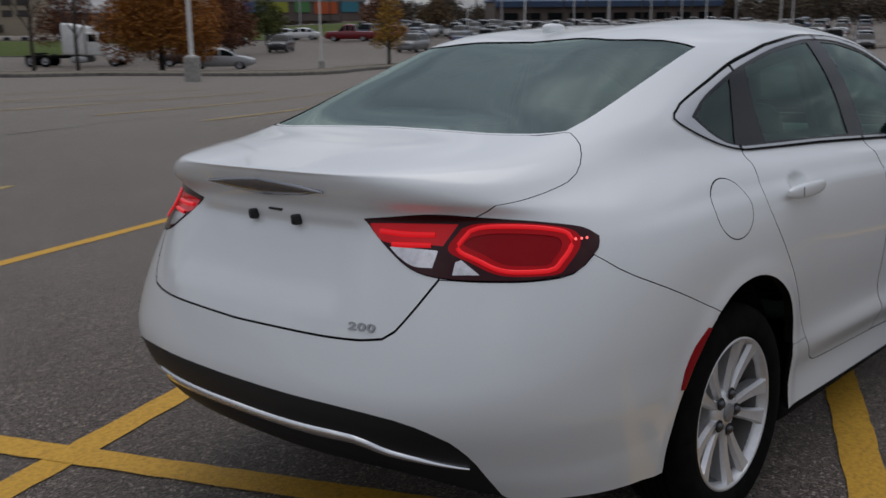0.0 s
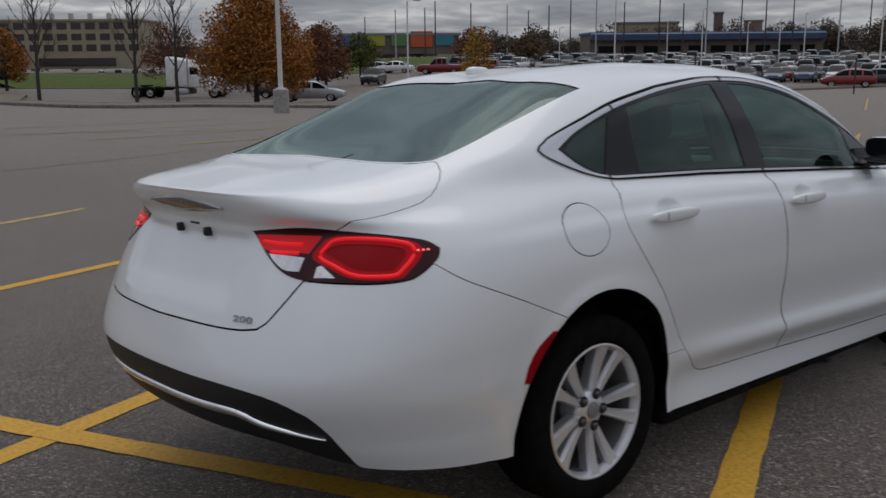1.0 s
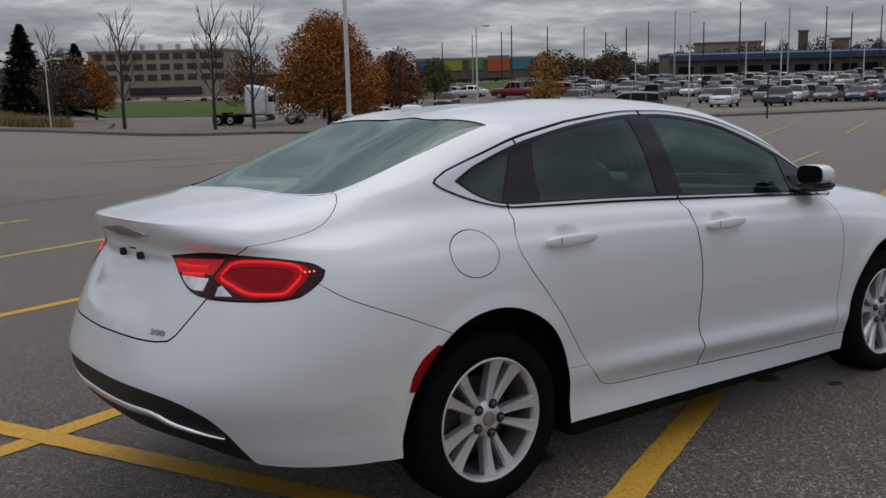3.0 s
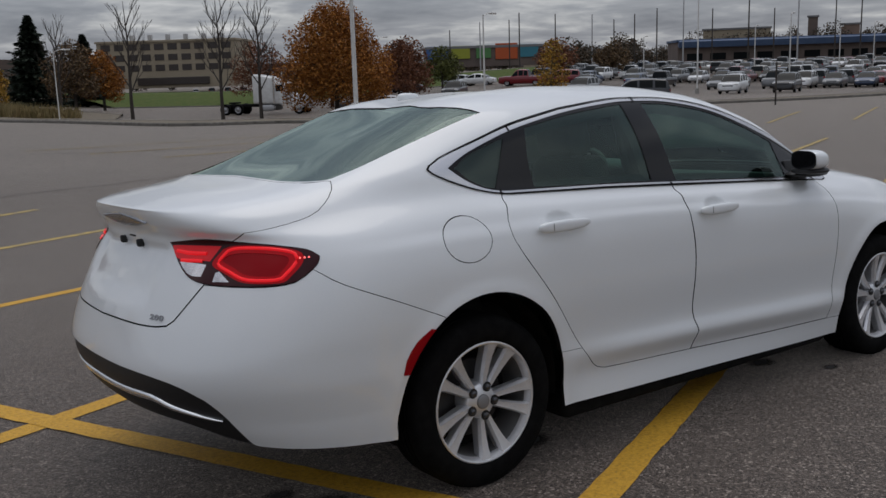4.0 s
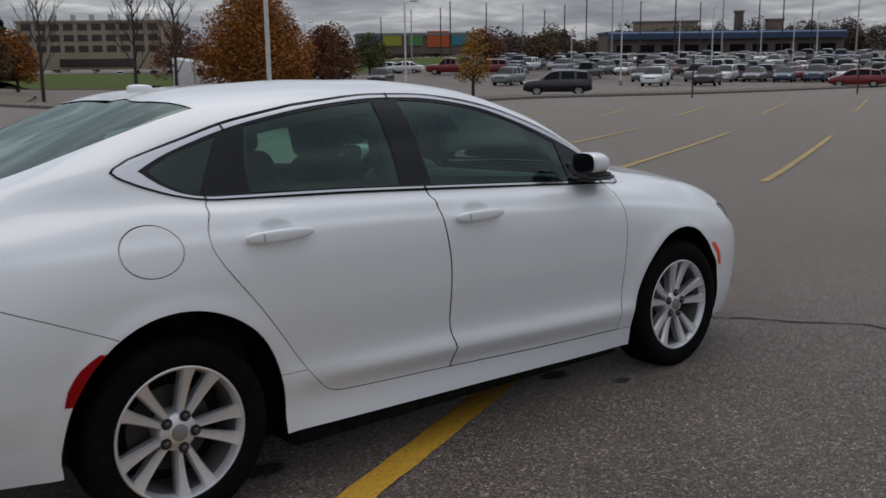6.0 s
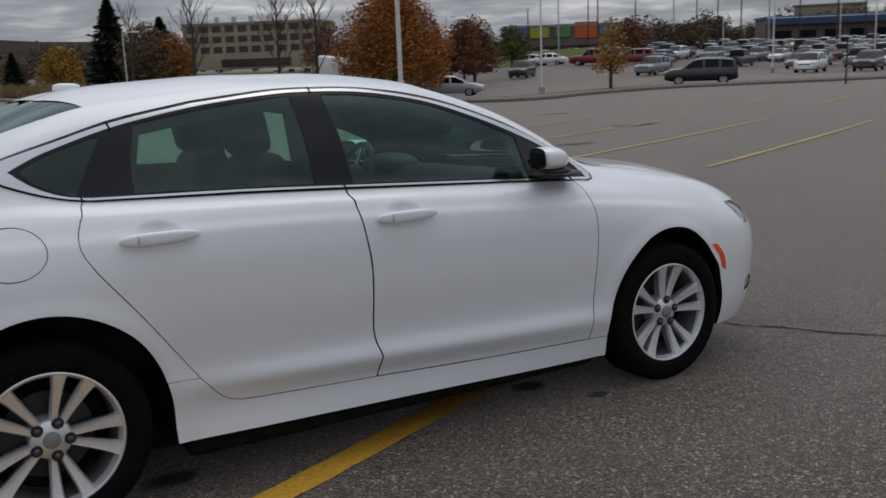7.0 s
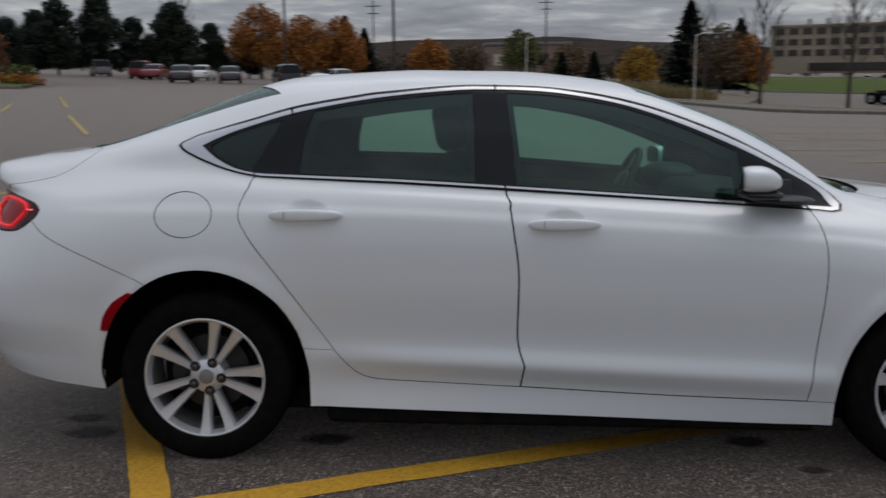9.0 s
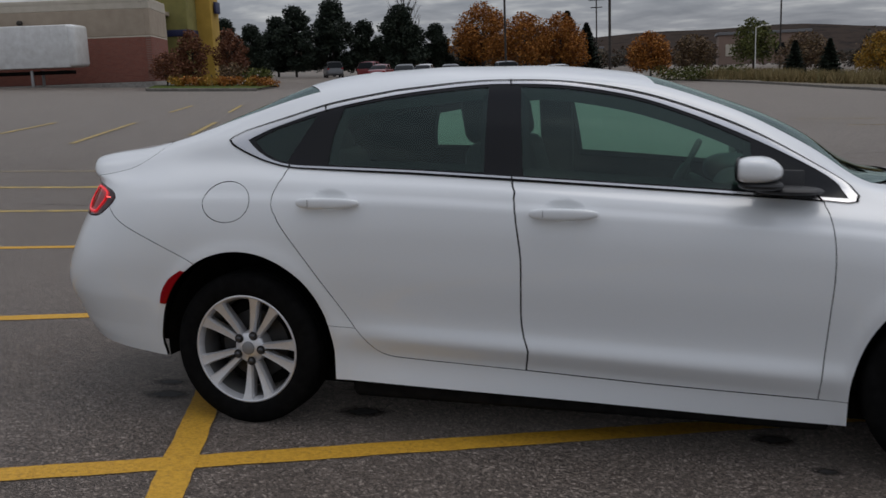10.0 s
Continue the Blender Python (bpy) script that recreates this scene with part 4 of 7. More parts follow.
WHEEL = wheel_meshes()


def wheel(x, s, phase):
    """A wheel with its face to -y; s = -1 turns it to the other side."""
    w = part("wheel", None, car, "ten-spoke silver alloy wheel on a black tyre", pose(x, -.785 * s, .327, 0, 0, 0 if s == 1 else 180))
    part("tyre", WHEEL["tyre"], w, "black rubber tyre")
    part("rim", WHEEL["rim"], w)
    part("barrel", WHEEL["barrel"], w, "inner barrel of the wheel, darkened as if in shade")
    part("hub", WHEEL["hub"], w)
    part("hub_cap", WHEEL["hub_cap"], w)
    part("brake_disc", WHEEL["brake_disc"], w, "dull iron brake disc")
    part("dust_shield", WHEEL["dust_shield"], w)
    part("brake_caliper", WHEEL["brake_caliper"], w)
    for i in range(5):
        a = phase + 72 * i
        for da in (-13, 13):
            part("spoke", WHEEL["spoke"], w, m=pose(0, 0, 0, 0, -(a + da), 0))
        c, d = .0575 * math.cos(radians(a)), .0575 * math.sin(radians(a))
        part("lug_nut", WHEEL["lug_nut"], w, m=pose(c, -.0775, d))
        part("nut_well", WHEEL["nut_well"], w, m=pose(c, -.0755, d))
    return w


for s in (1, -1):
    wheel(0, s, 66)
    wheel(2.743, s, 12)


def arch_liner(x, s):
    V, F = [], []
    n = 30
    for i in range(n + 1):
        a = math.pi * (-.06 + 1.12 * i / n)
        c, d = x + .405 * math.cos(a), .335 + .405 * math.sin(a)
        V += [(c, -.815 * s, d), (c, -.56 * s, d), (x + .05 * math.cos(a), -.55 * s, .4)]
    for i in range(n):
        for j in range(2):
            a = i * 3 + j
            F.append((a, a + 3, a + 4, a + 1))
    part("arch_liner", data_from("arch_liner", V, F, GAP_BLACK), car)


def rounded_box(size, r=.02, seg=3):
    bm = bmesh.new()
    bmesh.ops.create_cube(bm, size=1)
    bmesh.ops.scale(bm, vec=size, verts=bm.verts)
    bmesh.ops.bevel(bm, geom=bm.edges[:], offset=min(r, min(size) * .48), segments=seg, profile=.5, affect="EDGES")
    return bm


def place(bm, m):
    bmesh.ops.transform(bm, matrix=m, verts=bm.verts)
    return bm


def join(bms):
    out = bmesh.new()
    for b in bms:
        me = bpy.data.meshes.new("t")
        b.to_mesh(me)
        out.from_mesh(me)
        bpy.data.meshes.remove(me)
        b.free()
    return out


def blob(rx, ry, rz, p=2.6, n=28, k=18):
    """A rounded body between an ellipsoid and a box."""
    bm = bmesh.new()
    f = lambda v: math.copysign(abs(v) ** (2 / p), v)
    rows = []
    for j in range(1, k):
        b = -math.pi / 2 + math.pi * j / k
        rows.append([bm.verts.new((rx * f(math.cos(b)) * f(math.cos(2 * math.pi * i / n)), ry * f(math.cos(b)) * f(math.sin(2 * math.pi * i / n)), rz * f(math.sin(b)))) for i in range(n)])
    lo, hi = bm.verts.new((0, 0, -rz)), bm.verts.new((0, 0, rz))
    for a, b in zip(rows, rows[1:]):
        for i in range(n):
            bm.faces.new((a[i], a[(i + 1) % n], b[(i + 1) % n], b[i]))
    for i in range(n):
        bm.faces.new((lo, rows[0][(i + 1) % n], rows[0][i]))
        bm.faces.new((hi, rows[-1][i], rows[-1][(i + 1) % n]))
    return bm


for s in (1, -1):
    for x in (0, 2.743):
        arch_liner(x, s)
part_bm("floor_pan", place(rounded_box((3.5, 1.36, .10), .03), pose(1.50, 0, .195)), GAP_BLACK, car, "dark underbody")
# an extra pan, set low and wide to keep light off the ground beneath
part_bm("sill_pan", place(rounded_box((1.86, 1.66, .09), .03), pose(1.37, 0, .185)), GAP_BLACK, car, "dark underbody between the wheels")
# two dark blocks added to hide the lit ground beyond the wheel arches
part_bm("bumper_core", place(rounded_box((.24, 1.58, .32), .05), pose(-.515, 0, .47)), GAP_BLACK, car, "dark filler block behind the bumper")
part_bm("front_core", place(rounded_box((.14, 1.52, .34), .05), pose(3.22, 0, .45)), GAP_BLACK, car, "dark filler block behind the front bumper")
part_bm("muffler", place(rounded_box((.40, 1.0, .14), .06), pose(-.66, 0, .42)), GAP_BLACK, car)


def door_handle(x, z, s, door):
    uv = skin_uv([(x, -.89, z)])
    y = skin_at(uv[:, 0], uv[:, 1])[0][1]
    grip = blob(.132, .016, .0225, 3.0, 36, 14)
    for v in grip.verts:                                      # the grip bows out and thins towards its front end
        t = v.co.x / .13
        v.co.z *= 1 - .12 * t * t - .08 * t
        v.co.y -= .010 * (1 - t * t)
    part_bm("handle", place(grip, pose(x, y * s - .018 * s, z, 0, -1, 0) @ Matrix.Diagonal((1, s, 1, 1))), WHITE_PAINT, door, "white pull handle")
    part_bm("lock_cap", place(rounded_box((.0025, .004, .028), .001), pose(x - .074, y * s - .040 * s, z)), STEEL, door)


for s in (1, -1):
    rear_door = [o for o in car.children if o.name.startswith("rear_door")][0 if s == 1 else 1]
    front_door = [o for o in car.children if o.name.startswith("front_door")][0 if s == 1 else 1]
    door_handle(.386, .950, s, rear_door)
    door_handle(1.320, .931, s, front_door)
    # mirror: painted cap over a black foot, glass facing back
    cap = blob(.080, .092, .048, 3.0, 40, 22)
    for v in cap.verts:                                       # blunt behind, drawn out to a low point ahead
        t = v.co.x / .080
        v.co.z = v.co.z * (1 - .42 * max(0, t) ** 1.6) - .010 * max(0, t) ** 2
        v.co.y *= 1 - .30 * max(0, t) ** 2
        v.co.x += .020 * (v.co.y / .092) * (1 if v.co.y > 0 else .6)
        v.co.x = max(v.co.x, -.064 + .02 * v.co.y / .092)
    foot = blob(.078, .088, .018, 2.6, 28, 10)
    arm = blob(.120, .09, .016, 2.4, 20, 8)
    mirror = part_bm("side_mirror", place(cap, pose(2.010, -.937 * s, 1.108) @ Matrix.Diagonal((1, s, 1, 1))), WHITE_PAINT, front_door, "white side mirror on a black foot")
    part_bm("mirror_foot", join([place(foot, pose(2.018, -.928 * s, 1.054)), place(arm, pose(2.12, -.838 * s, 1.030))]), BLACK_TRIM, front_door, "black mirror foot")
    part_bm("mirror_glass", place(blob(.006, .082, .0445, 3.2, 28, 12), pose(1.946, -.940 * s, 1.109, 0, 0, -12 * s)), GLOSS_BLACK, front_door, "dark mirror glass")
    part_bm("sail_panel", place(rounded_box((.15, .012, .11), .006), pose(2.10, -.778 * s, 1.045, -10 * s, 0, 0)), BLACK_TRIM, front_door)
    dots = skin_uv([(-.673, -.807, .942), (-.660, -.813, .942), (-.648, -.818, .942)], NEAR)
    lamp = [o for o in car.children if o.name.startswith("tail_lamp")][0 if s == 1 else 1]
    for p, nrm in zip(skin_at(dots[:, 0], dots[:, 1]), skin_at(dots[:, 0], dots[:, 1], SKIN_NORMAL)):
        q = p + nrm * .004
        part_bm("led", place(blob(.0032, .0032, .0032, 2, 10, 6), pose(q[0], q[1] * s, q[2])), LED_RED, lamp, "small lit red light")


def skin_ribbon(points, widths, thick, weight=NEAR, lift=0.0, sides=(1, -1)):
    """A moulding along the skin through points, of the given widths up and down, bulging out by thick; both halves."""
    line = spline(points, .012)
    uv = skin_uv(line, weight)
    uv[0, 0] = 0 if abs(points[0][1]) < 1e-6 else uv[0, 0]
    p, n = skin_at(uv[:, 0], uv[:, 1]), skin_at(uv[:, 0], uv[:, 1], SKIN_NORMAL)
    w = np.interp(np.linspace(0, 1, len(p)), np.linspace(0, 1, len(widths)), widths)
    V, F = [], []
    for s in sides:
        base = len(V)
        for i in range(len(p)):
            t = p[min(i + 1, len(p) - 1)] - p[max(i - 1, 0)]
            up = np.cross(t, n[i])
            up /= max(np.linalg.norm(up), 1e-9)
            up *= np.sign(up[2]) or 1
            for a in np.linspace(0, math.pi, 8):
                V.append((p[i] + n[i] * (lift + thick * math.sin(a)) + up * w[i] * .5 * math.cos(a)) * (1, s, 1))
        for i in range(len(p) - 1):
            for j in range(7):
                a = base + i * 8 + j
                F.append((a, a + 8, a + 9, a + 1) if s == 1 else (a, a + 1, a + 9, a + 8))
    return V, F


for s in (1, -1):
    head = [o for o in car.children if o.name.startswith("headlamp")][0 if s == 1 else 1]
    part("light_guide", sharp(data_from("light_guide", *skin_ribbon([(3.29, -.765, .795), (3.38, -.742, .740), (3.455, -.728, .685)], [.010, .018, .012], .003, lift=.0005, sides=(s,)), CHROME), 60), head, "bright chrome strip")
    part("reflector_bowl", sharp(data_from("reflector_bowl", *skin_ribbon([(3.32, -.735, .797), (3.40, -.70, .772), (3.46, -.68, .735)], [.012, .030, .034], .003, lift=.0005, sides=(s,)), GLOSS_BLACK), 60), head, "dark lamp bowl")
LOOP = spread([(-.839, -.631, .968), (-.812, -.662, .978), (-.721, -.755, .971), (-.678, -.794, .955), (-.683, -.809, .928), (-.717, -.808, .895), (-.748, -.797, .875), (-.823, -.730, .877), (-.856, -.670, .903), (-.873, -.622, .929), (-.839, -.631, .968)], .96)
for s in (1, -1):
    lamp = [o for o in car.children if o.name.startswith("tail_lamp")][0 if s == 1 else 1]
    part("light_loop", sharp(data_from("light_loop", *skin_ribbon(LOOP, [.011, .011], .004, lift=.004, sides=(s,)), RED_BRIGHT), 60), lamp, "bright red light guide")
for pts in ([(1.101, 1.063), (1.108, 1.043)], [(1.064, 1.410), (1.060, 1.430)], [(.176, 1.094), (.180, 1.076)], [(.305, 1.308), (.298, 1.332)], [(2.222, 1.007), (2.240, .986)]):
    for s in (1, -1):
        part("trim_joint", data_from("trim_joint", *skin_ribbon([(x, -.85, z) for x, z in pts], [.006, .006], .002, weight=SIDE, lift=.0045, sides=(s,)), GAP_BLACK), car, "dark joint in the window trim")
STRIP = [(-1.123, .01, .480), (-1.115, -.213, .479), (-1.090, -.412, .477), (-1.072, -.475, .469), (-1.049, -.528, .448), (-1.010, -.603, .432), (-.934, -.707, .416)]
part("chrome_strip", sharp(data_from("chrome_strip", *skin_ribbon(STRIP, [.024, .024, .026, .030, .024, .016, .006], .010, lift=-.006), CHROME), 60), bumper, "chrome strip along the lower bumper")
part("badge", sharp(data_from("badge", *skin_ribbon([(-.985, .01, 1.046), (-.98, -.05, 1.047), (-.975, -.15, 1.049), (-.967, -.255, 1.053)], [.050, .042, .028, .004], .008), DARK_CHROME), 60), trunk, "chrome wing-shaped badge")
for pts in ([(-.94, -.425, .966), (-.93, -.50, .968), (-.90, -.575, .969)], [(-.942, -.470, .938), (-.93, -.51, .939), (-.905, -.570, .940)]):
    for s in (1, -1):
        part("light_bar", sharp(data_from("light_bar", *skin_ribbon(pts, [.012, .014, .012], .006, lift=.002, sides=(s,)), RED_BRIGHT), 60), trunk, "glowing red bar of the tail lamp")
for y in (.068, -.128):
    part_bm("plate_clip", place(rounded_box((.03, .022, .028), .006), pose(-.962, y, .968)), BLACK_TRIM, trunk, "black plastic clip")
part_bm("plate_lamp", place(rounded_box((.02, .060, .006), .002), pose(-.952, -.03, .988)), BLACK_TRIM, trunk)


def lettering(text, size, m, parent, mat, label):
    cu = bpy.data.curves.new("lettering", "FONT")
    cu.body, cu.size, cu.extrude, cu.space_character, cu.offset = text, size, .002, 1.1, .0008
    ob = bpy.data.objects.new("lettering", cu)
    scene.collection.objects.link(ob)
    dg = bpy.context.evaluated_depsgraph_get()
    me = bpy.data.meshes.new_from_object(ob.evaluated_get(dg))
    bpy.data.objects.remove(ob)
    me.materials.append(mat)
    return part("lettering", me, parent, label, m)


uv = skin_uv([(-1.044, -.415, .742), (-1.018, -.512, .740)], NEAR)
a, b = (skin_at(*[[c] for c in q])[0] for q in uv)
nrm = skin_at([uv[0][0]], [uv[0][1]], SKIN_NORMAL)[0]
right = Vector(b - a).normalized()
out = Vector(nrm).normalized()
up = out.cross(right)
rot = Matrix((right, up, out)).transposed().to_4x4()
lettering("200", .032, Matrix.Translation(Vector(a) + out * .001) @ rot @ Matrix.Diagonal((1.5, .8, 1, 1)), trunk, STEEL, "raised metal numerals")

fin = blob(.052, .026, .019, 2.8, 30, 14)
for v in fin.verts:
    v.co.z = max(v.co.z, -.008) * (1 - .35 * (v.co.x / .052))
part_bm("antenna", place(fin, pose(.30, 0, 1.466, 0, -6, 0)), WHITE_PAINT, car, "small white roof antenna")


# cabin
def seat(y):
    st = part("front_seat", None, car, "black cloth front seat")
    part_bm("seat_base", place(rounded_box((.50, .50, .20), .07), pose(1.22, y, .52, 0, -6, 0)), SEAT, st)
    back = rounded_box((.16, .52, .66), .07, 4)
    for v in back.verts:
        v.co.y *= 1 - .24 * max(0, v.co.z / .33)
    part_bm("seat_back", place(back, pose(.985, y, .86, 0, -14, 0)), SEAT, st)
    head = rounded_box((.13, .28, .20), .05, 4)
    part_bm("headrest", place(head, pose(.885, y, 1.270, 0, -10, 0)), SEAT, st)
    for dy in (-.06, .06):
        part_bm("headrest_post", place(rounded_box((.012, .012, .12), .005), pose(.90, y + dy, 1.16, 0, -10, 0)), STEEL, st)


for y in (-.37, .37):
    seat(y)
    part_bm("pillar_lining", place(rounded_box((.17, .05, .40), .02), pose(1.04, y * 1.84, 1.17, -16 if y < 0 else 16, 0, 0)), DASH, car, "dark lining of the middle pillar")
bench = part("rear_bench", None, car, "black cloth rear bench")
part_bm("seat_base", place(rounded_box((.48, 1.25, .20), .07), pose(.36, 0, .52)), SEAT, bench)
part_bm("seat_back", place(rounded_box((.16, 1.25, .60), .06), pose(.05, 0, .82, 0, -24, 0)), SEAT, bench)
for y in (-.38, .38):
    part_bm("headrest", place(rounded_box((.10, .25, .12), .04, 4), pose(-.07, y, 1.145, 0, -20, 0)), SEAT, bench)
part_bm("parcel_shelf", place(rounded_box((.42, 1.18, .03), .01), pose(-.30, 0, 1.10)), DASH, car)
dash = rounded_box((.55, 1.36, .26), .09, 4)
part_bm("dashboard", place(dash, pose(2.12, 0, .90, 0, 5, 0)), DASH, car, "dark dashboard")
part_bm("instrument_hood", place(blob(.13, .20, .07, 2.4), pose(1.93, .37, 1.03)), DASH, car)
part_bm("console", place(rounded_box((.9, .22, .22), .05), pose(1.45, 0, .58)), DASH, car)
wheel_rim = part("steering_wheel", None, car, "dark steering wheel", pose(1.70, .37, .985, 0, -64, 0))
V, F = [], []
for i in range(40):
    a = 2 * math.pi * i / 40
    for j in range(10):
        b = 2 * math.pi * j / 10
        r = .185 + .016 * math.cos(b)
        V.append((r * math.cos(a), r * math.sin(a), .016 * math.sin(b)))
for i in range(40):
    for j in range(10):
        F.append((i * 10 + j, ((i + 1) % 40) * 10 + j, ((i + 1) % 40) * 10 + (j + 1) % 10, i * 10 + (j + 1) % 10))
part("rim", data_from("rim", V, F, DASH), wheel_rim)
part_bm("hub", blob(.075, .08, .03, 2.4), DASH, wheel_rim)
for a in (0, 180, 270):
    part_bm("spoke", place(rounded_box((.14, .03, .012), .005), pose(0, 0, 0, 0, 0, a) @ pose(.115, 0, 0)), STEEL if a != 270 else DASH, wheel_rim)
part_bm("column", place(rounded_box((.08, .08, .35), .03), pose(0, 0, -.19)), DASH, wheel_rim)
part_bm("inside_mirror", place(blob(.02, .11, .035, 2.8), pose(1.72, 0, 1.345)), DASH, car)


# ---- the last touch to the body's proportions ----
SHIFT = smooth_curve([-1.2, -.95, -.45, 0, .3, 1.1, 2.3, 2.743, 3.2, 3.9], [-.033, -.029, -.011, 0, .011, .029, .026, .003, -.018, -.02])


def proportion(p):
    """A slightly narrower tail and greenhouse, a slightly higher rear deck."""
    x, y, z = p
    tail = min(max((-.5 - x) / .4, 0), 1)
    tail = tail * tail * (3 - 2 * tail)
    left = min(max((y - .45) / .3, 0), 1)
    narrow = .055 * tail * (1 - 1.2 * left) * (1 - .35 * min(1, abs(y) / .9) ** 4) + (.011 + .008 * max(x, 0)) * max(0, (z - .2) / .85) * (1 - tail)
    plate = max(0, 1 - (y / .34) ** 4) * max(0, 1 - ((z - .845) / .125) ** 4) if x < -.8 else 0
    return Vector((x + float(SHIFT(x)) + .005 * plate, y * (1 - narrow), z + (z - .325) * (.0169 - .0064 * x - .0013 * x * x)))


def settle(ob, done):
    for child in ob.children:
        if child.name.split(".")[0] == "wheel":
            continue
        if child.matrix_basis == Matrix.Identity(4):
            if child.data is not None and child.data not in done:
                done.append(child.data)
                for v in child.data.vertices:
                    v.co = proportion(v.co)
            settle(child, done)
        else:
            m = child.matrix_basis.copy()
            m.translation = proportion(m.translation)
            child.matrix_basis = m


settle(car, [])
# ---- the lot's surface: asphalt, painted lines, cracks, kerbs, lawns ----
def asphalt_look(m, tones, worn):
    """Packed stones of many tones in a dark binder, with broad worn and stained patches."""
    v = place_vector(m, True)
    jit = node(m, "ShaderNodeTexNoise", Scale=60, Detail=3)
    link(m, v, jit.inputs["Vector"])
    bend = m.node_tree.nodes.new("ShaderNodeMix")
    bend.data_type, bend.inputs[0].default_value = "VECTOR", .012
    link(m, v, bend.inputs[4])
    link(m, jit.outputs[1], bend.inputs[5])
    stone = node(m, "ShaderNodeTexVoronoi", Scale=135)
    link(m, bend.outputs[1], stone.inputs["Vector"])
    one = m.node_tree.nodes.new("ShaderNodeSeparateColor")
    link(m, stone.outputs["Color"], one.inputs[0])
    ramp = m.node_tree.nodes.new("ShaderNodeValToRGB")
    e = ramp.color_ramp.elements
    (e[0].position, c0), (e[1].position, c1) = tones[0], tones[-1]
    e[0].color, e[1].color = (*c0, 1), (*c1, 1)
    for at, c in tones[1:-1]:
        e.new(at).color = (*c, 1)
    link(m, one.outputs[0], ramp.inputs[0])
    out = ramp.outputs[0]
    for scale, detail, lo, hi, dark in ((.30, 7, .36, .66, worn), (2.6, 6, .34, .62, (.86, .855, .85)), (30, 4, .32, .60, (.66, .655, .65))):
        t = node(m, "ShaderNodeTexNoise", Scale=scale, Detail=detail, Roughness=.62)
        link(m, v, t.inputs["Vector"])
        r = m.node_tree.nodes.new("ShaderNodeValToRGB")
        r.color_ramp.elements[0].position, r.color_ramp.elements[1].position = lo, hi
        r.color_ramp.elements[0].color, r.color_ramp.elements[1].color = (*dark, 1), (1, 1, 1, 1)
        link(m, t.outputs[0], r.inputs[0])
        mix = m.node_tree.nodes.new("ShaderNodeMix")
        mix.data_type, mix.blend_type = "RGBA", "MULTIPLY"
        mix.inputs[0].default_value = 1
        link(m, out, mix.inputs[6])
        link(m, r.outputs[0], mix.inputs[7])
        out = mix.outputs[2]
    link(m, out, bsdf(m).inputs["Base Color"])
    bsdf(m).inputs["Diffuse Roughness"].default_value = .1
    bsdf(m).inputs["Roughness"].default_value = .62
    relief(m, 150, .0035, True, 3)


asphalt_look(ASPHALT, [(0, (0.0343, 0.0264, 0.0213)), (0.42, (0.0847, 0.0661, 0.0539)), (0.74, (0.1431, 0.1134, 0.0932)), (0.93, (0.2662, 0.2173, 0.1826)), (1, (0.5649, 0.4834, 0.4128))], (.74, .72, .69))
bsdf(ASPHALT).inputs["Specular IOR Level"].default_value = .22
bsdf(ASPHALT).inputs["Sheen Weight"].default_value = .8         # added sheen, which brightens the far lot at low angles
bsdf(ASPHALT).inputs["Sheen Roughness"].default_value = .23
bsdf(ASPHALT).inputs["Sheen Tint"].default_value = (1, .88, .77, 1)
YELLOW = mat_new("worn_yellow_paint", (.55, .33, .03), .7)
mottle(YELLOW, [(.12, .09, .055), (.50, .262, .018), (.66, .36, .028)], 55, 8, (.26, .56), True, rough=.75)
relief(YELLOW, 160, .004, True, 3)
PALE_YELLOW = mat_new("faded_yellow_paint", (.4, .3, .1), .8)
mottle(PALE_YELLOW, [(.16, .13, .10), (.31, .23, .095), (.50, .345, .09)], 5, 8, (.3, .62), True, rough=.75)
FAINT_YELLOW = mat_new("nearly_gone_yellow_paint", (.2, .16, .1), .8)
mottle(FAINT_YELLOW, [(.13, .115, .10), (.20, .165, .115), (.30, .23, .12)], 5, 8, (.3, .7), True, rough=.75)
TAR = mat_new("dark_crack", (.018, .017, .016), .9)
mottle(TAR, [(.012, .012, .011), (.04, .037, .034)], 60, 4, world=True)
OIL = mat_new("oil_stain", (.02, .02, .02), .6)
mottle(OIL, [(.018, .017, .017), (.055, .052, .049)], 30, 6, world=True)
CONCRETE = mat_new("concrete", (.36, .34, .31), .85)
mottle(CONCRETE, [(.24, .225, .20), (.34, .32, .29), (.42, .40, .36)], 7, 7, world=True)
relief(CONCRETE, 60, .004, True)
KERB = mat_new("old_kerb", (.2, .19, .17), .9)
mottle(KERB, [(.11, .10, .085), (.24, .22, .19)], 5, 7, world=True)
LAWN = mat_new("lawn", (.07, .10, .03), .9)
mottle(LAWN, [(.045, .075, .02), (.085, .115, .032), (.13, .12, .05)], 1.6, 8, world=True)
relief(LAWN, 30, .04, True)
bsdf(LAWN).inputs["Specular IOR Level"].default_value = .05
SOIL = mat_new("leafy_soil", (.13, .10, .07), .95)
mottle(SOIL, [(.07, .055, .04), (.17, .14, .10), (.13, .11, .06)], 2.2, 7, world=True)

E1, E2 = (.924, .382), (-.382, .924)                          # along the stalls, and along the row
ROW0 = (-1.09, 1.174)


def lot_point(a, b):
    return ROW0[0] + a * E1[0] + b * E2[0], ROW0[1] + a * E1[1] + b * E2[1]


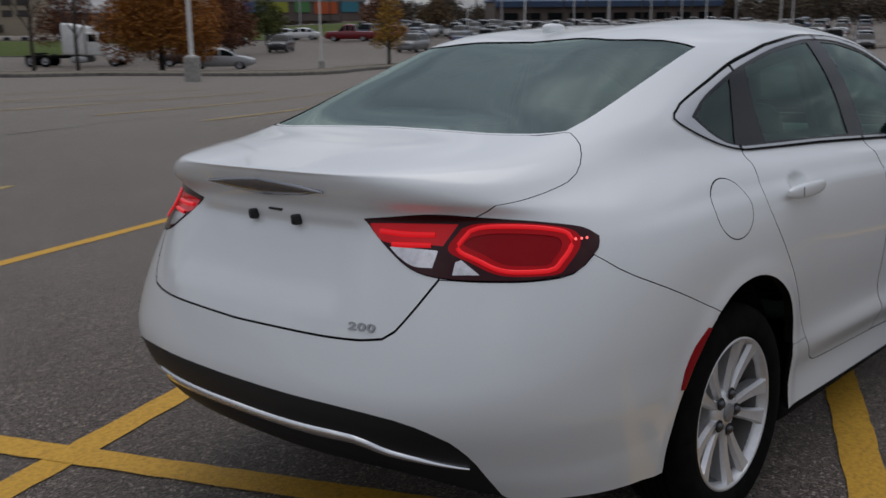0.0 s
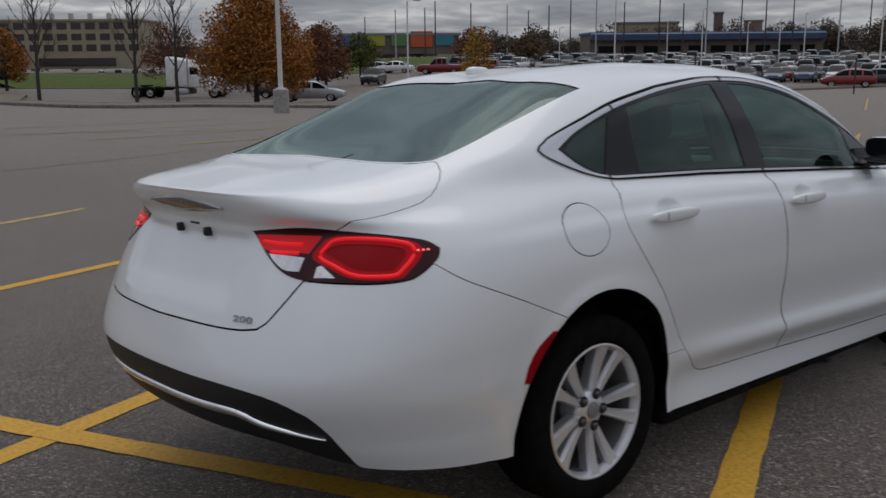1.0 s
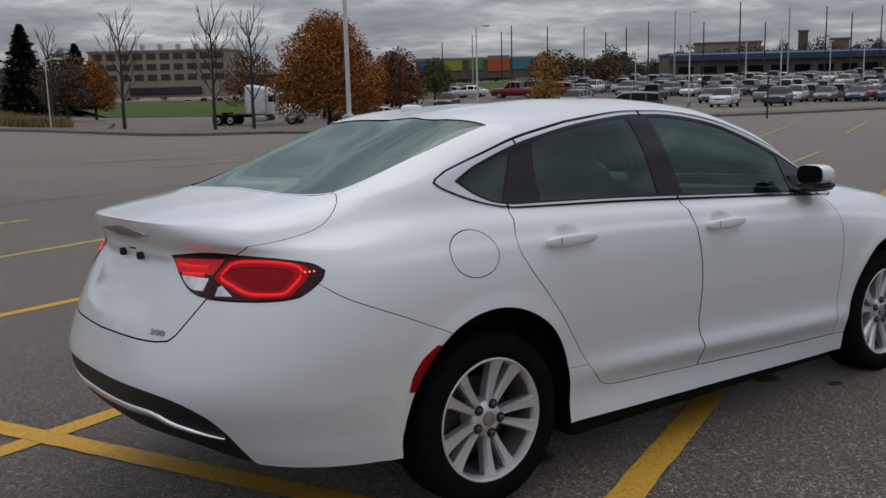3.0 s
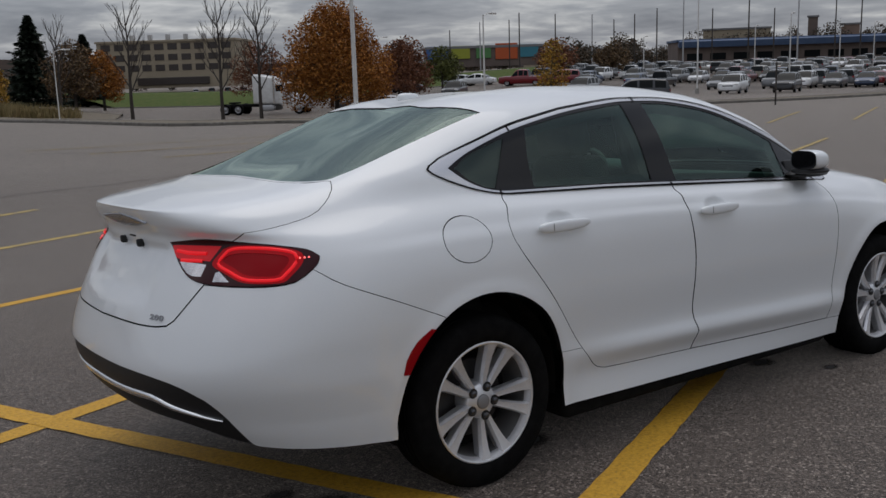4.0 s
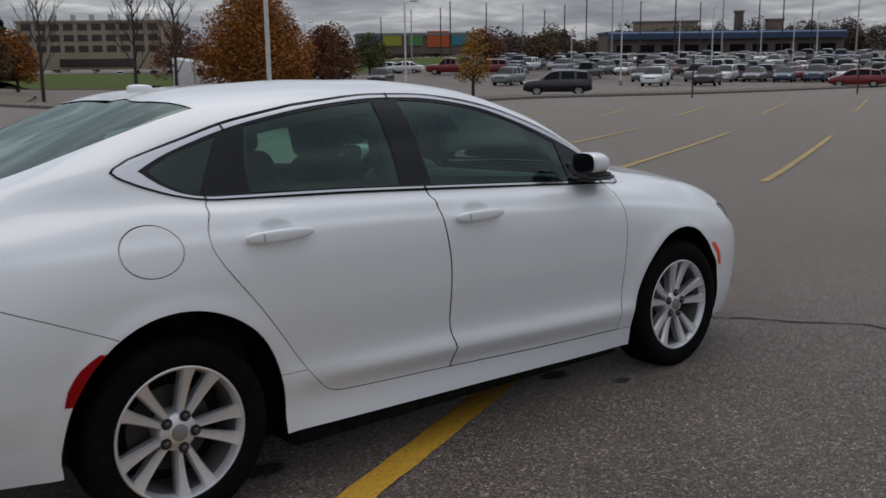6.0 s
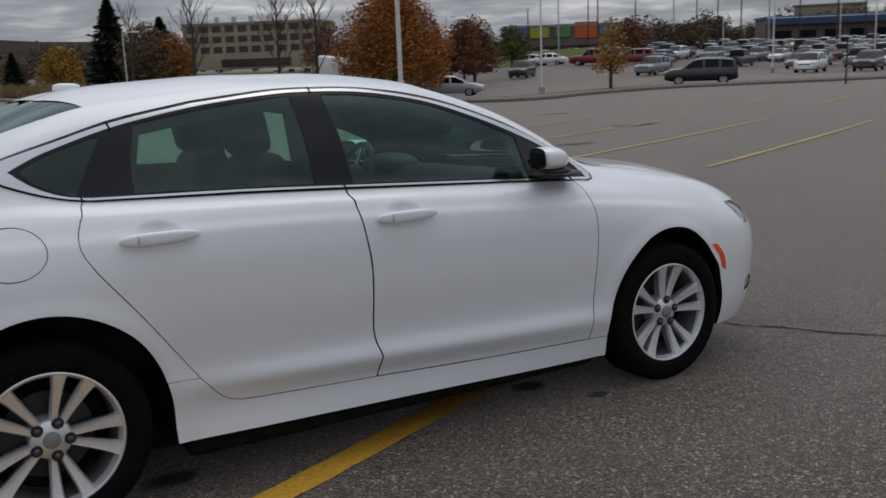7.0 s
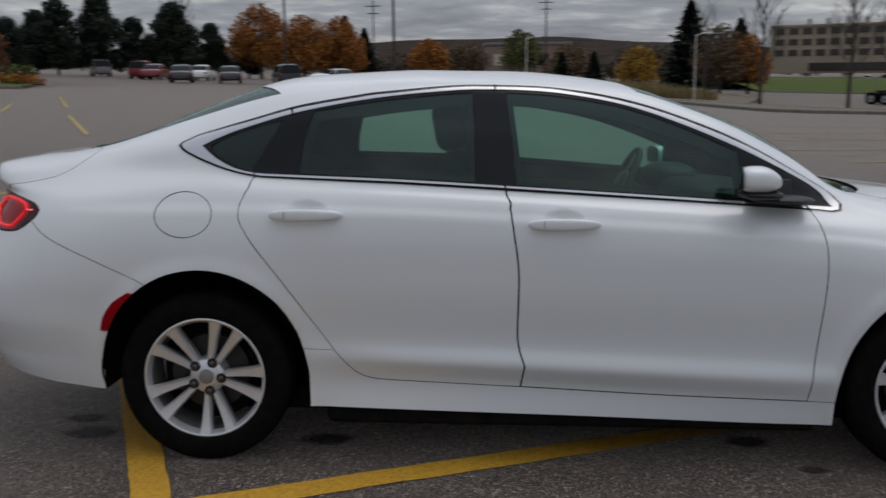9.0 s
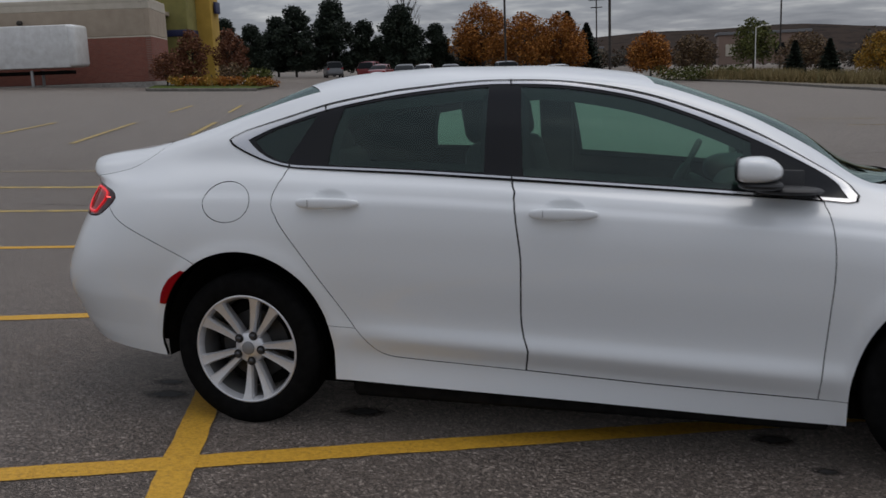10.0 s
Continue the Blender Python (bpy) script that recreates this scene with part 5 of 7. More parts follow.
def strip(name, points, width, mat, label, category, lift=.004, ragged=.004, step=.35, kind="structure", group=""):
    """A painted or poured band on the ground along points."""
    line = spline([(*p, 0) for p in points], step) if len(points) > 2 else [np.array((*points[0], 0)) + (np.array((*points[1], 0)) - np.array((*points[0], 0))) * t
                                                                     for t in np.linspace(0, 1, max(2, int(math.dist(*points) / step)))]
    rnd = random.Random(len(points) * 7 + int(points[0][0] * 13) + int(points[0][1] * 29))
    V, F = [], []
    for i, p in enumerate(line):
        t = line[min(i + 1, len(line) - 1)] - line[max(i - 1, 0)]
        n = np.array((-t[1], t[0])) / max(np.hypot(t[0], t[1]), 1e-9)
        for k in (-.5, 0, .5):
            w = width * k + (rnd.uniform(-ragged, ragged) if k else 0)
            x, y = p[0] + n[0] * w, p[1] + n[1] * w
            V.append((x, y, sheet_z(x, y) + lift))
    for i in range(len(line) - 1):
        for j in range(2):
            a = i * 3 + j
            F.append((a + 1, a + 4, a + 3, a))
    return tagged(new(name, data_from(name, V, F, mat)), label, category, group, kind)


for k in range(-2, 3):
    b, lean = ((-5.34, 0), (-2.74, .048), (0, 0), (3.05, -.015), (5.74, .05))[k + 2]
    end = 5.2 if k == 0 else 5.6 if k == -1 else 5.9
    strip("stall_line", [lot_point(-5.9, b - 5.9 * lean), lot_point(end, b + end * lean)], .135, YELLOW if k < 2 else PALE_YELLOW, "worn yellow stall line painted on asphalt", "line", step=.07, group="stall lines")
for b, lean, mat in ((7.78, .08, PALE_YELLOW), (9.30, .07, FAINT_YELLOW)):
    strip("stall_line", [lot_point(-5.9, b - 5.9 * lean), lot_point(5.9, b + 5.9 * lean)], .135, mat, "faded yellow stall line painted on asphalt", "line", step=.07, group="stall lines")
strip("stall_line", [lot_point(0, -8.0), lot_point(0, 10.5)], .135, YELLOW, "worn yellow line between two rows of stalls", "line", step=.07, lift=.006, group="stall lines")
for k in range(-4, 8):
    strip("stall_line", [lot_point(13.5, 2.67 * k + .56), lot_point(25.5, 2.67 * k + .70)], .13, PALE_YELLOW, "faded yellow stall line on grey asphalt", "line", group="stall lines", lift=.012)
for p, q in (((45, -4.2), (66, -3.9)), ((40.1, -1.5), (57, -.9)), ((35.6, 1.45), (49.8, 2.4)), ((32.6, 3.9), (43.3, 4.85)), ((31.0, 6.35), (40.3, 7.6)), ((29.5, 8.9), (37.5, 10.2)),
             ((-4.47, 13.1), (-4.55, 19.7)), ((-6.73, 15.9), (-6.65, 20.0)), ((-2.46, 15.0), (-2.47, 19.7)), ((-2.65, 24.7), (-2.73, 30.1)), ((-4.52, 25.0), (-4.5, 29.9)), ((-.26, 15.5), (-.77, 23.2)), ((-.89, 27.7), (-1.43, 38.0))):
    strip("stall_line", [lot_point(*p), lot_point(*q)], .13, PALE_YELLOW, "faded yellow stall line on grey asphalt", "line", group="stall lines", lift=.012)


def wandering(p, q, n, off, seed):
    rnd = random.Random(seed)
    out = []
    for i in range(n + 1):
        t = i / n
        d = off * rnd.uniform(-1, 1) * (0 < i < n)
        out.append((p[0] + (q[0] - p[0]) * t - (q[1] - p[1]) / math.dist(p, q) * d, p[1] + (q[1] - p[1]) * t + (q[0] - p[0]) / math.dist(p, q) * d))
    return out


for p, q, n, w, sd in (((3.55, .25), (4.35, -1.6), 9, .020, 1), ((4.35, -1.6), (4.9, -4.5), 9, .018, 2), ((3.55, .25), (2.6, 3.8), 9, .018, 8), ((-6.5, 5.6), (-2.2, 6.6), 9, .016, 3), ((-2.0, 11.2), (9.0, 16.0), 20, .024, 4), ((-12, 24.6), (12, 21.5), 26, .05, 6)):
    strip("crack", wandering(p, q, n, .10 if w < .025 else .22, sd), w, TAR, "dark crack across the asphalt", "crack", lift=.005, ragged=w * .45, step=.07 if w < .025 else .25)


def soft_stain():
    """Oil that fades out towards a ragged edge."""
    nt = OIL.node_tree
    out = nt.nodes["Material Output"]
    co, off = nt.nodes.new("ShaderNodeTexCoord"), node(OIL, "ShaderNodeTexNoise", Scale=2.2, Detail=6)
    size = nt.nodes.new("ShaderNodeVectorMath")
    size.operation = "LENGTH"
    link(OIL, co.outputs["Object"], size.inputs[0])
    link(OIL, co.outputs["Object"], off.inputs["Vector"])
    add = nt.nodes.new("ShaderNodeMath")
    add.operation, add.inputs[1].default_value = "MULTIPLY_ADD", .75
    link(OIL, off.outputs[0], add.inputs[0])
    link(OIL, size.outputs["Value"], add.inputs[2])
    edge = node(OIL, "ShaderNodeMapRange")
    edge.inputs["From Min"].default_value, edge.inputs["From Max"].default_value = .70, 1.22
    edge.inputs["To Min"].default_value, edge.inputs["To Max"].default_value = .82, 0
    link(OIL, add.outputs[0], edge.inputs["Value"])
    mix, clear = nt.nodes.new("ShaderNodeMixShader"), nt.nodes.new("ShaderNodeBsdfTransparent")
    link(OIL, edge.outputs[0], mix.inputs[0])
    link(OIL, clear.outputs[0], mix.inputs[1])
    link(OIL, bsdf(OIL).outputs[0], mix.inputs[2])
    link(OIL, mix.outputs[0], out.inputs[0])


soft_stain()


def stain(x, y, rx, ry):
    n = 26
    V = [(0, 0, sheet_z(x, y) + .005)]
    for ring in (.6, 1.1):
        for i in range(n):
            a = 2 * math.pi * i / n
            px, py = ring * math.cos(a), ring * math.sin(a)
            V.append((px, py, sheet_z(x + rx * px, y + ry * py) + .005))
    z = V[0][2]
    V = [(a, b, (c - z)) for a, b, c in V]
    F = [(0, 1 + i, 1 + (i + 1) % n) for i in range(n)] + [(1 + i, 1 + n + i, 1 + n + (i + 1) % n, 1 + (i + 1) % n) for i in range(n)]
    ob = tagged(new("oil_stain", data_from("oil_stain", V, F, OIL)), "dark oil stain soaked into asphalt", "stain", kind="structure")
    ob.matrix_world = pose(x, y, z) @ Matrix.Diagonal((rx, ry, 1, 1))


for x, y, rx, ry in ((.43, -.62, .16, .10), (-.56, -.60, .17, .10), (-.66, -.42, .12, .07), (2.15, -.55, .13, .09), (2.32, -.85, .08, .05), (17.4, 15.3, 1.2, .5), (20.2, 22.4, 1.0, .45), (12.5, 11.8, .8, .35), (-2.2, 4.1, .7, .3)):
    stain(x, y, rx, ry)


def plateau(name, front, back, high, mat, label, category, rise=0.0):
    """A raised bed between two lines, with a kerb stone all round; its far side may rise as a bank."""
    ring = [np.array((*p, 0)) for p in front] + [np.array((*p, 0)) for p in back[::-1]]
    base = tagged(new(name), label, category, kind="structure")
    f, b = spline([(*p, 0) for p in front], 1.5), spline([(*p, 0) for p in back], 1.5)
    n = max(len(f), len(b))
    pick = lambda line, t: np.array([np.interp(t * (len(line) - 1), range(len(line)), [q[i] for q in line]) for i in range(2)])
    V, F = [], []
    for i in range(n + 1):
        t = i / n
        a, c = pick(f, t), pick(b, t)
        for s in np.linspace(0, 1, 5):
            p = a + (c - a) * s
            V.append((p[0], p[1], ground_z(p[0], p[1]) + high + rise * s ** .7))
        V.append((c[0], c[1], ground_z(c[0], c[1]) - .1))
    for i in range(n):
        for j in range(5):
            a = i * 6 + j
            F.append((a, a + 1, a + 7, a + 6))
    part("bed", data_from("bed", V, F, mat), base)
    for line, up in ((f, 0), (b, rise)):
        V, F = [], []
        for i, p in enumerate(line):
            t = line[min(i + 1, len(line) - 1)] - line[max(i - 1, 0)]
            m = np.array((-t[1], t[0])) / max(np.hypot(t[0], t[1]), 1e-9) * .09
            z = ground_z(p[0], p[1]) + up
            for k, h in ((-1, -.08), (-1, high - .01), (-.75, high + .025), (.75, high + .025), (1, high - .01), (1, -.08)):
                V.append((p[0] + m[0] * k, p[1] + m[1] * k, z + h))
        for i in range(len(line) - 1):
            for j in range(5):
                a = i * 6 + j
                F.append((a, a + 1, a + 7, a + 6))
        part("kerb", data_from("kerb", V, F, KERB, smooth=False), base, "weathered concrete kerb")
    return base


plateau("median", [(11, 60), (12.2, 54), (14.7, 41.8), (20.5, 42), (25, 39.5), (28.7, 34.8), (33, 36.5), (40, 37.5), (46, 35), (52.6, 33.5), (67, 33), (81, 32), (110, 30)], [(14, 63), (15.5, 56), (18, 47), (22.5, 47), (27, 44.5), (31, 39.5), (34.5, 40.2), (41, 40.5), (47, 37.5), (53.5, 35.8), (67.5, 35.2), (81.5, 34.2), (110.5, 32)], .14, SOIL, "low soil strip between two lots, edged with kerbs", "median")
plateau("flower_bed", [(-28.9, 43.0), (-26.9, 43.4), (-24.9, 43.9), (-23.0, 44.8)], [(-33.2, 50.6), (-31.0, 52.0), (-28.6, 53.4), (-26.0, 54.0)], .15, LAWN, "grassy bed beside the brick store, edged with a kerb", "bed")
plateau("lawn_bed", [(-5, 86), (-1, 83.5), (3.4, 79), (8, 71), (11.6, 61), (15, 58)], [(-6, 104), (0, 104), (6, 103), (14, 100), (22, 92), (26, 84)], .16, SOIL, "scrubby brown verge with trees and tall dry grass", "bed")
plateau("lawn", [(31, 102), (40, 101), (54, 101), (75, 100), (100, 104)], [(32, 135), (52, 134), (74, 128), (98, 122), (118, 120)], .10, LAWN, "green lawn rising between the lot and the road", "lawn", 1.5)


# ---- trees ----
def leaf_mat(name, colours, spread=.35):
    m = mat_new(name, colours[0], .7, spec=.2)
    info = m.node_tree.nodes.new("ShaderNodeNewGeometry")
    ramp = m.node_tree.nodes.new("ShaderNodeValToRGB")
    e = ramp.color_ramp.elements
    e[0].color, e[1].color = (*colours[0], 1), (*colours[-1], 1)
    for i, c in enumerate(colours[1:-1]):
        e.new((i + 1) / (len(colours) - 1)).color = (*c, 1)
    link(m, info.outputs["Random Per Island"], ramp.inputs[0])
    link(m, ramp.outputs[0], bsdf(m).inputs["Base Color"])
    return m


ORANGE_LEAF = leaf_mat("orange_leaves", [(.15, .055, .015), (.27, .098, .020), (.35, .135, .026), (.42, .180, .036), (.19, .080, .022)])
RUST_LEAF = leaf_mat("rust_leaves", [(.11, .045, .028), (.17, .07, .038), (.22, .095, .045)])
BROWN_LEAF = leaf_mat("brown_leaves", [(.09, .06, .04), (.14, .09, .055), (.19, .12, .055), (.10, .08, .05)])
YELLOW_LEAF = leaf_mat("yellow_leaves", [(.28, .14, .02), (.42, .23, .03), (.34, .21, .04), (.15, .11, .03)])
PINE_LEAF = leaf_mat("dark_pine_needles", [(.012, .018, .013), (.022, .032, .021), (.036, .046, .028)])
GREEN_LEAF = leaf_mat("dull_green_leaves", [(.05, .06, .015), (.09, .10, .025), (.13, .13, .035)])
STRAW = leaf_mat("dry_grass", [(.20, .15, .07), (.30, .23, .11), (.16, .14, .06)])
WOODS = leaf_mat("autumn_woods", [(.045, .046, .034), (.075, .055, .040), (.105, .066, .040), (.065, .058, .044), (.05, .052, .04), (.125, .078, .042), (.08, .068, .05)])
BARK = mat_new("dark_bark", (.05, .04, .032), .9)
mottle(BARK, [(.03, .025, .02), (.075, .06, .05)], 9, 6, stretch=(4, 4, 1))


def leaf_cloud(rnd, clumps, count, size, flat=1.0):
    """Small turned leaves, most of them near the surface of the clumps (x, y, z, radius, height)."""
    V, F = [], []
    weights = [c[3] ** 2 for c in clumps]
    for _ in range(count):
        x, y, z, r, h = rnd.choices(clumps, weights)[0]
        d = Vector((rnd.gauss(0, 1), rnd.gauss(0, 1), rnd.gauss(0, 1) * flat)).normalized() * (rnd.random() ** .3) * rnd.uniform(.85, 1.12)
        p = Vector((x + d.x * r, y + d.y * r, z + d.z * h))
        a = Vector((rnd.gauss(0, 1), rnd.gauss(0, 1), rnd.gauss(0, .7))).normalized()
        b = a.cross(Vector((rnd.gauss(0, 1), rnd.gauss(0, 1), rnd.gauss(0, 1)))).normalized()
        s = size * rnd.uniform(.6, 1.4)
        k = len(V)
        V += [p - a * s, p + b * s * .6, p + a * s, p - b * s * .6]
        F.append((k, k + 1, k + 2, k + 3))
    return V, F


def limb(V, F, p, q, r0, r1, n=6):
    axis = (q - p).normalized()
    a = axis.orthogonal().normalized()
    b = axis.cross(a)
    k = len(V)
    for c, r in ((p, r0), (q, r1)):
        for i in range(n):
            t = 2 * math.pi * i / n
            V.append(c + (a * math.cos(t) + b * math.sin(t)) * r)
    for i in range(n):
        F.append((k + i, k + (i + 1) % n, k + n + (i + 1) % n, k + n + i))


def grow(V, F, rnd, p, d, length, r, depth, tips, spread=.5, lift=.25, n=6):
    mid = p + d * length * .5 + Vector((rnd.uniform(-1, 1), rnd.uniform(-1, 1), 0)) * length * .04
    q = mid + (d + Vector((rnd.uniform(-1, 1), rnd.uniform(-1, 1), .2)) * .12).normalized() * length * .5
    limb(V, F, p, mid, r, r * .85, n)
    limb(V, F, mid, q, r * .85, r * .68, n)
    tips.append(q)
    if depth == 0:
        return
    for i in range(3 if depth > 1 else 4):
        side = Vector((rnd.gauss(0, 1), rnd.gauss(0, 1), rnd.gauss(0, .4))).normalized()
        nd = (d + side * spread + Vector((0, 0, lift))).normalized()
        grow(V, F, rnd, q if i else mid, nd, length * rnd.uniform(.62, .82), r * rnd.uniform(.45, .62), depth - 1, tips, spread, lift, max(3, n - 1))


def set_tree(name, label, x, y, trunk, crown, leaf, z=None, turn=0, size=1.0, lean=0):
    t = tagged(new(name), label, "tree")
    t.matrix_world = pose(x, y, (ground_z(x, y) if z is None else z) - .05, 0, lean, turn) @ Matrix.Diagonal((size, size, size, 1))
    part("trunk", trunk, t)
    if crown is not None:
        part("crown", crown, t)
    return t


def broad_tree(name, label, seed, x, y, height, width, leaf, leaves, size, bare=.22, dense=16, wide=.20):
    rnd = random.Random(seed)
    V, F, tips = [], [], []
    trunk_r = height * .022
    limb(V, F, Vector((0, 0, -.2)), Vector((0, 0, height * bare)), trunk_r * 1.3, trunk_r, 9)
    top = Vector((0, 0, height * bare))
    limb(V, F, top, Vector((.02 * height, 0, height * .8)), trunk_r, trunk_r * .3, 7)
    for i in range(9):
        a = 2.4 * i
        z = height * (bare + .045 * i)
        d = Vector((math.cos(a), math.sin(a), .75)).normalized()
        grow(V, F, rnd, Vector((0, 0, z)), d, width * .22, trunk_r * .5, 1, tips, n=5)
    clumps = []
    for i in range(dense):
        a, h = 2.4 * i + rnd.uniform(-.4, .4), (i + .5) / dense
        ring = math.sin(math.pi * min(1, wide + (.98 - wide) * h)) ** .75
        r = width * .5 * ring * rnd.uniform(.55, .78)
        rad = width * rnd.uniform(.17, .25) * (.75 + .4 * (1 - h))
        clumps.append((r * math.cos(a), r * math.sin(a), height * (bare + .06 + (.90 - bare) * h), rad, rad * .8))
    clumps.append((0, 0, height * .6, width * .30, height * .26))
    W, G = leaf_cloud(rnd, clumps, leaves, size)
    return set_tree(name, label, x, y, data_from("trunk", V, F, BARK), data_from("crown", W, G, leaf, smooth=False), leaf)


def bare_tree(seed, x, y, height, label="bare grey-brown street tree without leaves"):
    rnd = random.Random(seed)
    V, F, tips = [], [], []
    r = height * .014
    limb(V, F, Vector((0, 0, -.2)), Vector((0, 0, height * .22)), r * 1.25, r, 8)
    limb(V, F, Vector((0, 0, height * .22)), Vector((.015 * height, .01 * height, height * .62)), r, r * .55, 7)
    limb(V, F, Vector((.015 * height, .01 * height, height * .62)), Vector((0, 0, height * .98)), r * .55, r * .12, 5)
    for i in range(11):
        a = 2.4 * i + rnd.uniform(-.3, .3)
        z = height * (.24 + .055 * i)
        d = Vector((math.cos(a) * .62, math.sin(a) * .62, 1)).normalized()
        grow(V, F, rnd, Vector((.012 * height * i / 10, 0, z)), d, height * (.20 - .008 * i), r * .42, 2, tips, .42, .30, 5)
    return set_tree("bare_tree", label, x, y, data_from("trunk", V, F, BARK), None, None)


def conifer_data(seed, height, width, leaves, pointed=True):
    rnd = random.Random(seed)
    V, F = [], []
    limb(V, F, Vector((0, 0, -.2)), Vector((0, 0, height * .97)), height * .022, height * .004, 7)
    if not pointed:                                           # bushy: ragged clumps on short boughs
        clumps = []
        for i in range(34):
            h = (i + rnd.random()) / 34
            env = math.sin(math.pi * min(1, .22 + .76 * h)) ** .7
            r, t = width * .5 * env * rnd.uniform(.25, .85), 2.4 * i + rnd.uniform(-.5, .5)
            k = width * rnd.uniform(.10, .19)
            clumps.append((r * math.cos(t), r * math.sin(t), height * (.16 + .80 * h), k, k * rnd.uniform(.6, .95)))
        W, G = leaf_cloud(rnd, clumps, leaves, height * .021)
        return data_from("trunk", V, F, BARK), data_from("crown", W, G, PINE_LEAF, smooth=False)
    W, G = [], []
    for i in range(leaves):
        h = rnd.random() ** 1.25
        layer = (h * 11) % 1
        env = (1 - h) ** .85
        r = width * .5 * env * (.62 + .38 * layer) * rnd.uniform(.35, 1.05)
        a = rnd.uniform(0, 2 * math.pi)
        r *= 1 + .22 * math.sin(5 * a + 9 * h) + .12 * math.sin(11 * a)
        p = Vector((r * math.cos(a), r * math.sin(a), height * (.06 + .93 * h) - r * .18))
        out = Vector((math.cos(a), math.sin(a), rnd.uniform(-.5, .35))).normalized()
        side = out.cross(Vector((rnd.gauss(0, .5), rnd.gauss(0, .5), 1))).normalized()
        s = height * .030 * rnd.uniform(.6, 1.3)
        k = len(W)
        W += [p - out * s, p + side * s * .55, p + out * s * 1.2, p - side * s * .55]
        G.append((k, k + 1, k + 2, k + 3))
    return data_from("trunk", V, F, BARK), data_from("crown", W, G, PINE_LEAF, smooth=False)


broad_tree("maple_tree", "round maple with thick orange autumn leaves", 3, 30.2, 52.4, 7.2, 7.5, ORANGE_LEAF, 40000, .080, .15, 34, .36)
for i, (x, y, h, w, leaf, n, s, lab) in enumerate((
        (46.1, 68.7, 6.0, 4.2, RUST_LEAF, 2400, .16, "rust-red autumn tree on the grass"), (51.8, 75.7, 6.2, 5.2, RUST_LEAF, 2400, .17, "rust-red autumn tree on the grass"), (45.6, 80.0, 6.6, 5.4, ORANGE_LEAF, 2200, .17, "dull orange autumn tree on the grass"),
        (63.6, 85.9, 5.0, 4.6, GREEN_LEAF, 1700, .17, "small tree with yellow-green leaves"), (38.4, 40.3, 4.4, 2.2, YELLOW_LEAF, 900, .10, "slim young tree with thin yellow leaves"),
        (24.5, 92.9, 6.6, 5.8, BROWN_LEAF, 3000, .17, "dense brown autumn tree beside spruces"), (27.6, 94.2, 5.8, 4.8, ORANGE_LEAF, 2200, .17, "small dull orange tree"),
        (-24.3, 104.8, 8.0, 7.2, ORANGE_LEAF, 4200, .19, "tall orange autumn maple"), (-19.9, 107.8, 7.2, 7.4, ORANGE_LEAF, 3800, .19, "broad orange autumn maple"), (-16.2, 110.4, 7.2, 6.8, ORANGE_LEAF, 3800, .19, "broad dark orange autumn tree"),
        (-3.7, 80.6, 4.1, 4.2, ORANGE_LEAF, 2200, .15, "round orange autumn tree"), (-1.6, 135.7, 5.2, 6.3, BROWN_LEAF, 1600, .24, "brown autumn tree by the road"), (11.6, 115.3, 4.8, 6.4, BROWN_LEAF, 1800, .21, "brown autumn tree by the road"),
        (16.3, 91.5, 4.3, 4.2, YELLOW_LEAF, 2000, .16, "bright yellow autumn tree"), (8.2, 185.6, 9.5, 9.0, GREEN_LEAF, 1600, .34, "tall tree with yellow-green leaves"),
        (-30.9, 51.6, 3.7, 2.5, RUST_LEAF, 1900, .11, "dark red tree against the store"), (-29.6, 54.4, 3.8, 2.4, RUST_LEAF, 1700, .11, "dark red tree against the store"), (-31.6, 49.6, 2.3, 1.9, RUST_LEAF, 900, .10, "small dark red tree against the store"),
        (91, 96, 5.2, 6.0, RUST_LEAF, 1500, .22, "rust-red autumn tree beyond the cars"), (99, 93, 4.8, 5.4, BROWN_LEAF, 1500, .22, "brown autumn tree beyond the cars"), (47, 99, 7.2, 7.0, RUST_LEAF, 2300, .17, "rust-brown autumn tree beyond the lawn"))):
    broad_tree("autumn_tree", lab, 20 + i, x, y, h, w, leaf, int(n * 2.2), s * .72)
for i, (x, y, h) in enumerate(((22.7, 53.9, 7.8), (24.7, 52.5, 7.6), (20.6, 64.9, 8.8), (21.9, 88.4, 8.6), (-32.9, 102.1, 10.6))):
    bare_tree(60 + i, x, y, h)
spruce_trunk, spruce_crown = conifer_data(7, 7.0, 5.4, 9000)
for i, (x, y, s) in enumerate(((25.6, 113.0, 1.50), (-17.4, 124.4, 1.20), (-14.3, 119.8, .95), (10.9, 83.2, .54), (32.5, 116.7, 1.25), (67, 108, .9), (72, 106, .7), (9.2, 98, .55))):
    set_tree("spruce_tree", "dark green spruce among bare trees", x, y, spruce_trunk, spruce_crown, None, turn=70 * i, size=s)
pine_trunk, pine_crown = conifer_data(9, 7.0, 6.2, 10000, False)
for i, (x, y, s) in enumerate(((-43.7, 95.7, 1.05), (-41.0, 100.2, 1.18), (-38.3, 103.4, .88), (-32.6, 100.1, 1.08), (-29.7, 104.1, .82), (-42.6, 83, .72), (-35.2, 105, .86), (-47, 98, .92), (-52, 95, .88), (-26.5, 108, .80))):
    set_tree("pine_tree", "dark bushy pine beyond the lot", x, y, pine_trunk, pine_crown, None, turn=50 * i, size=s)


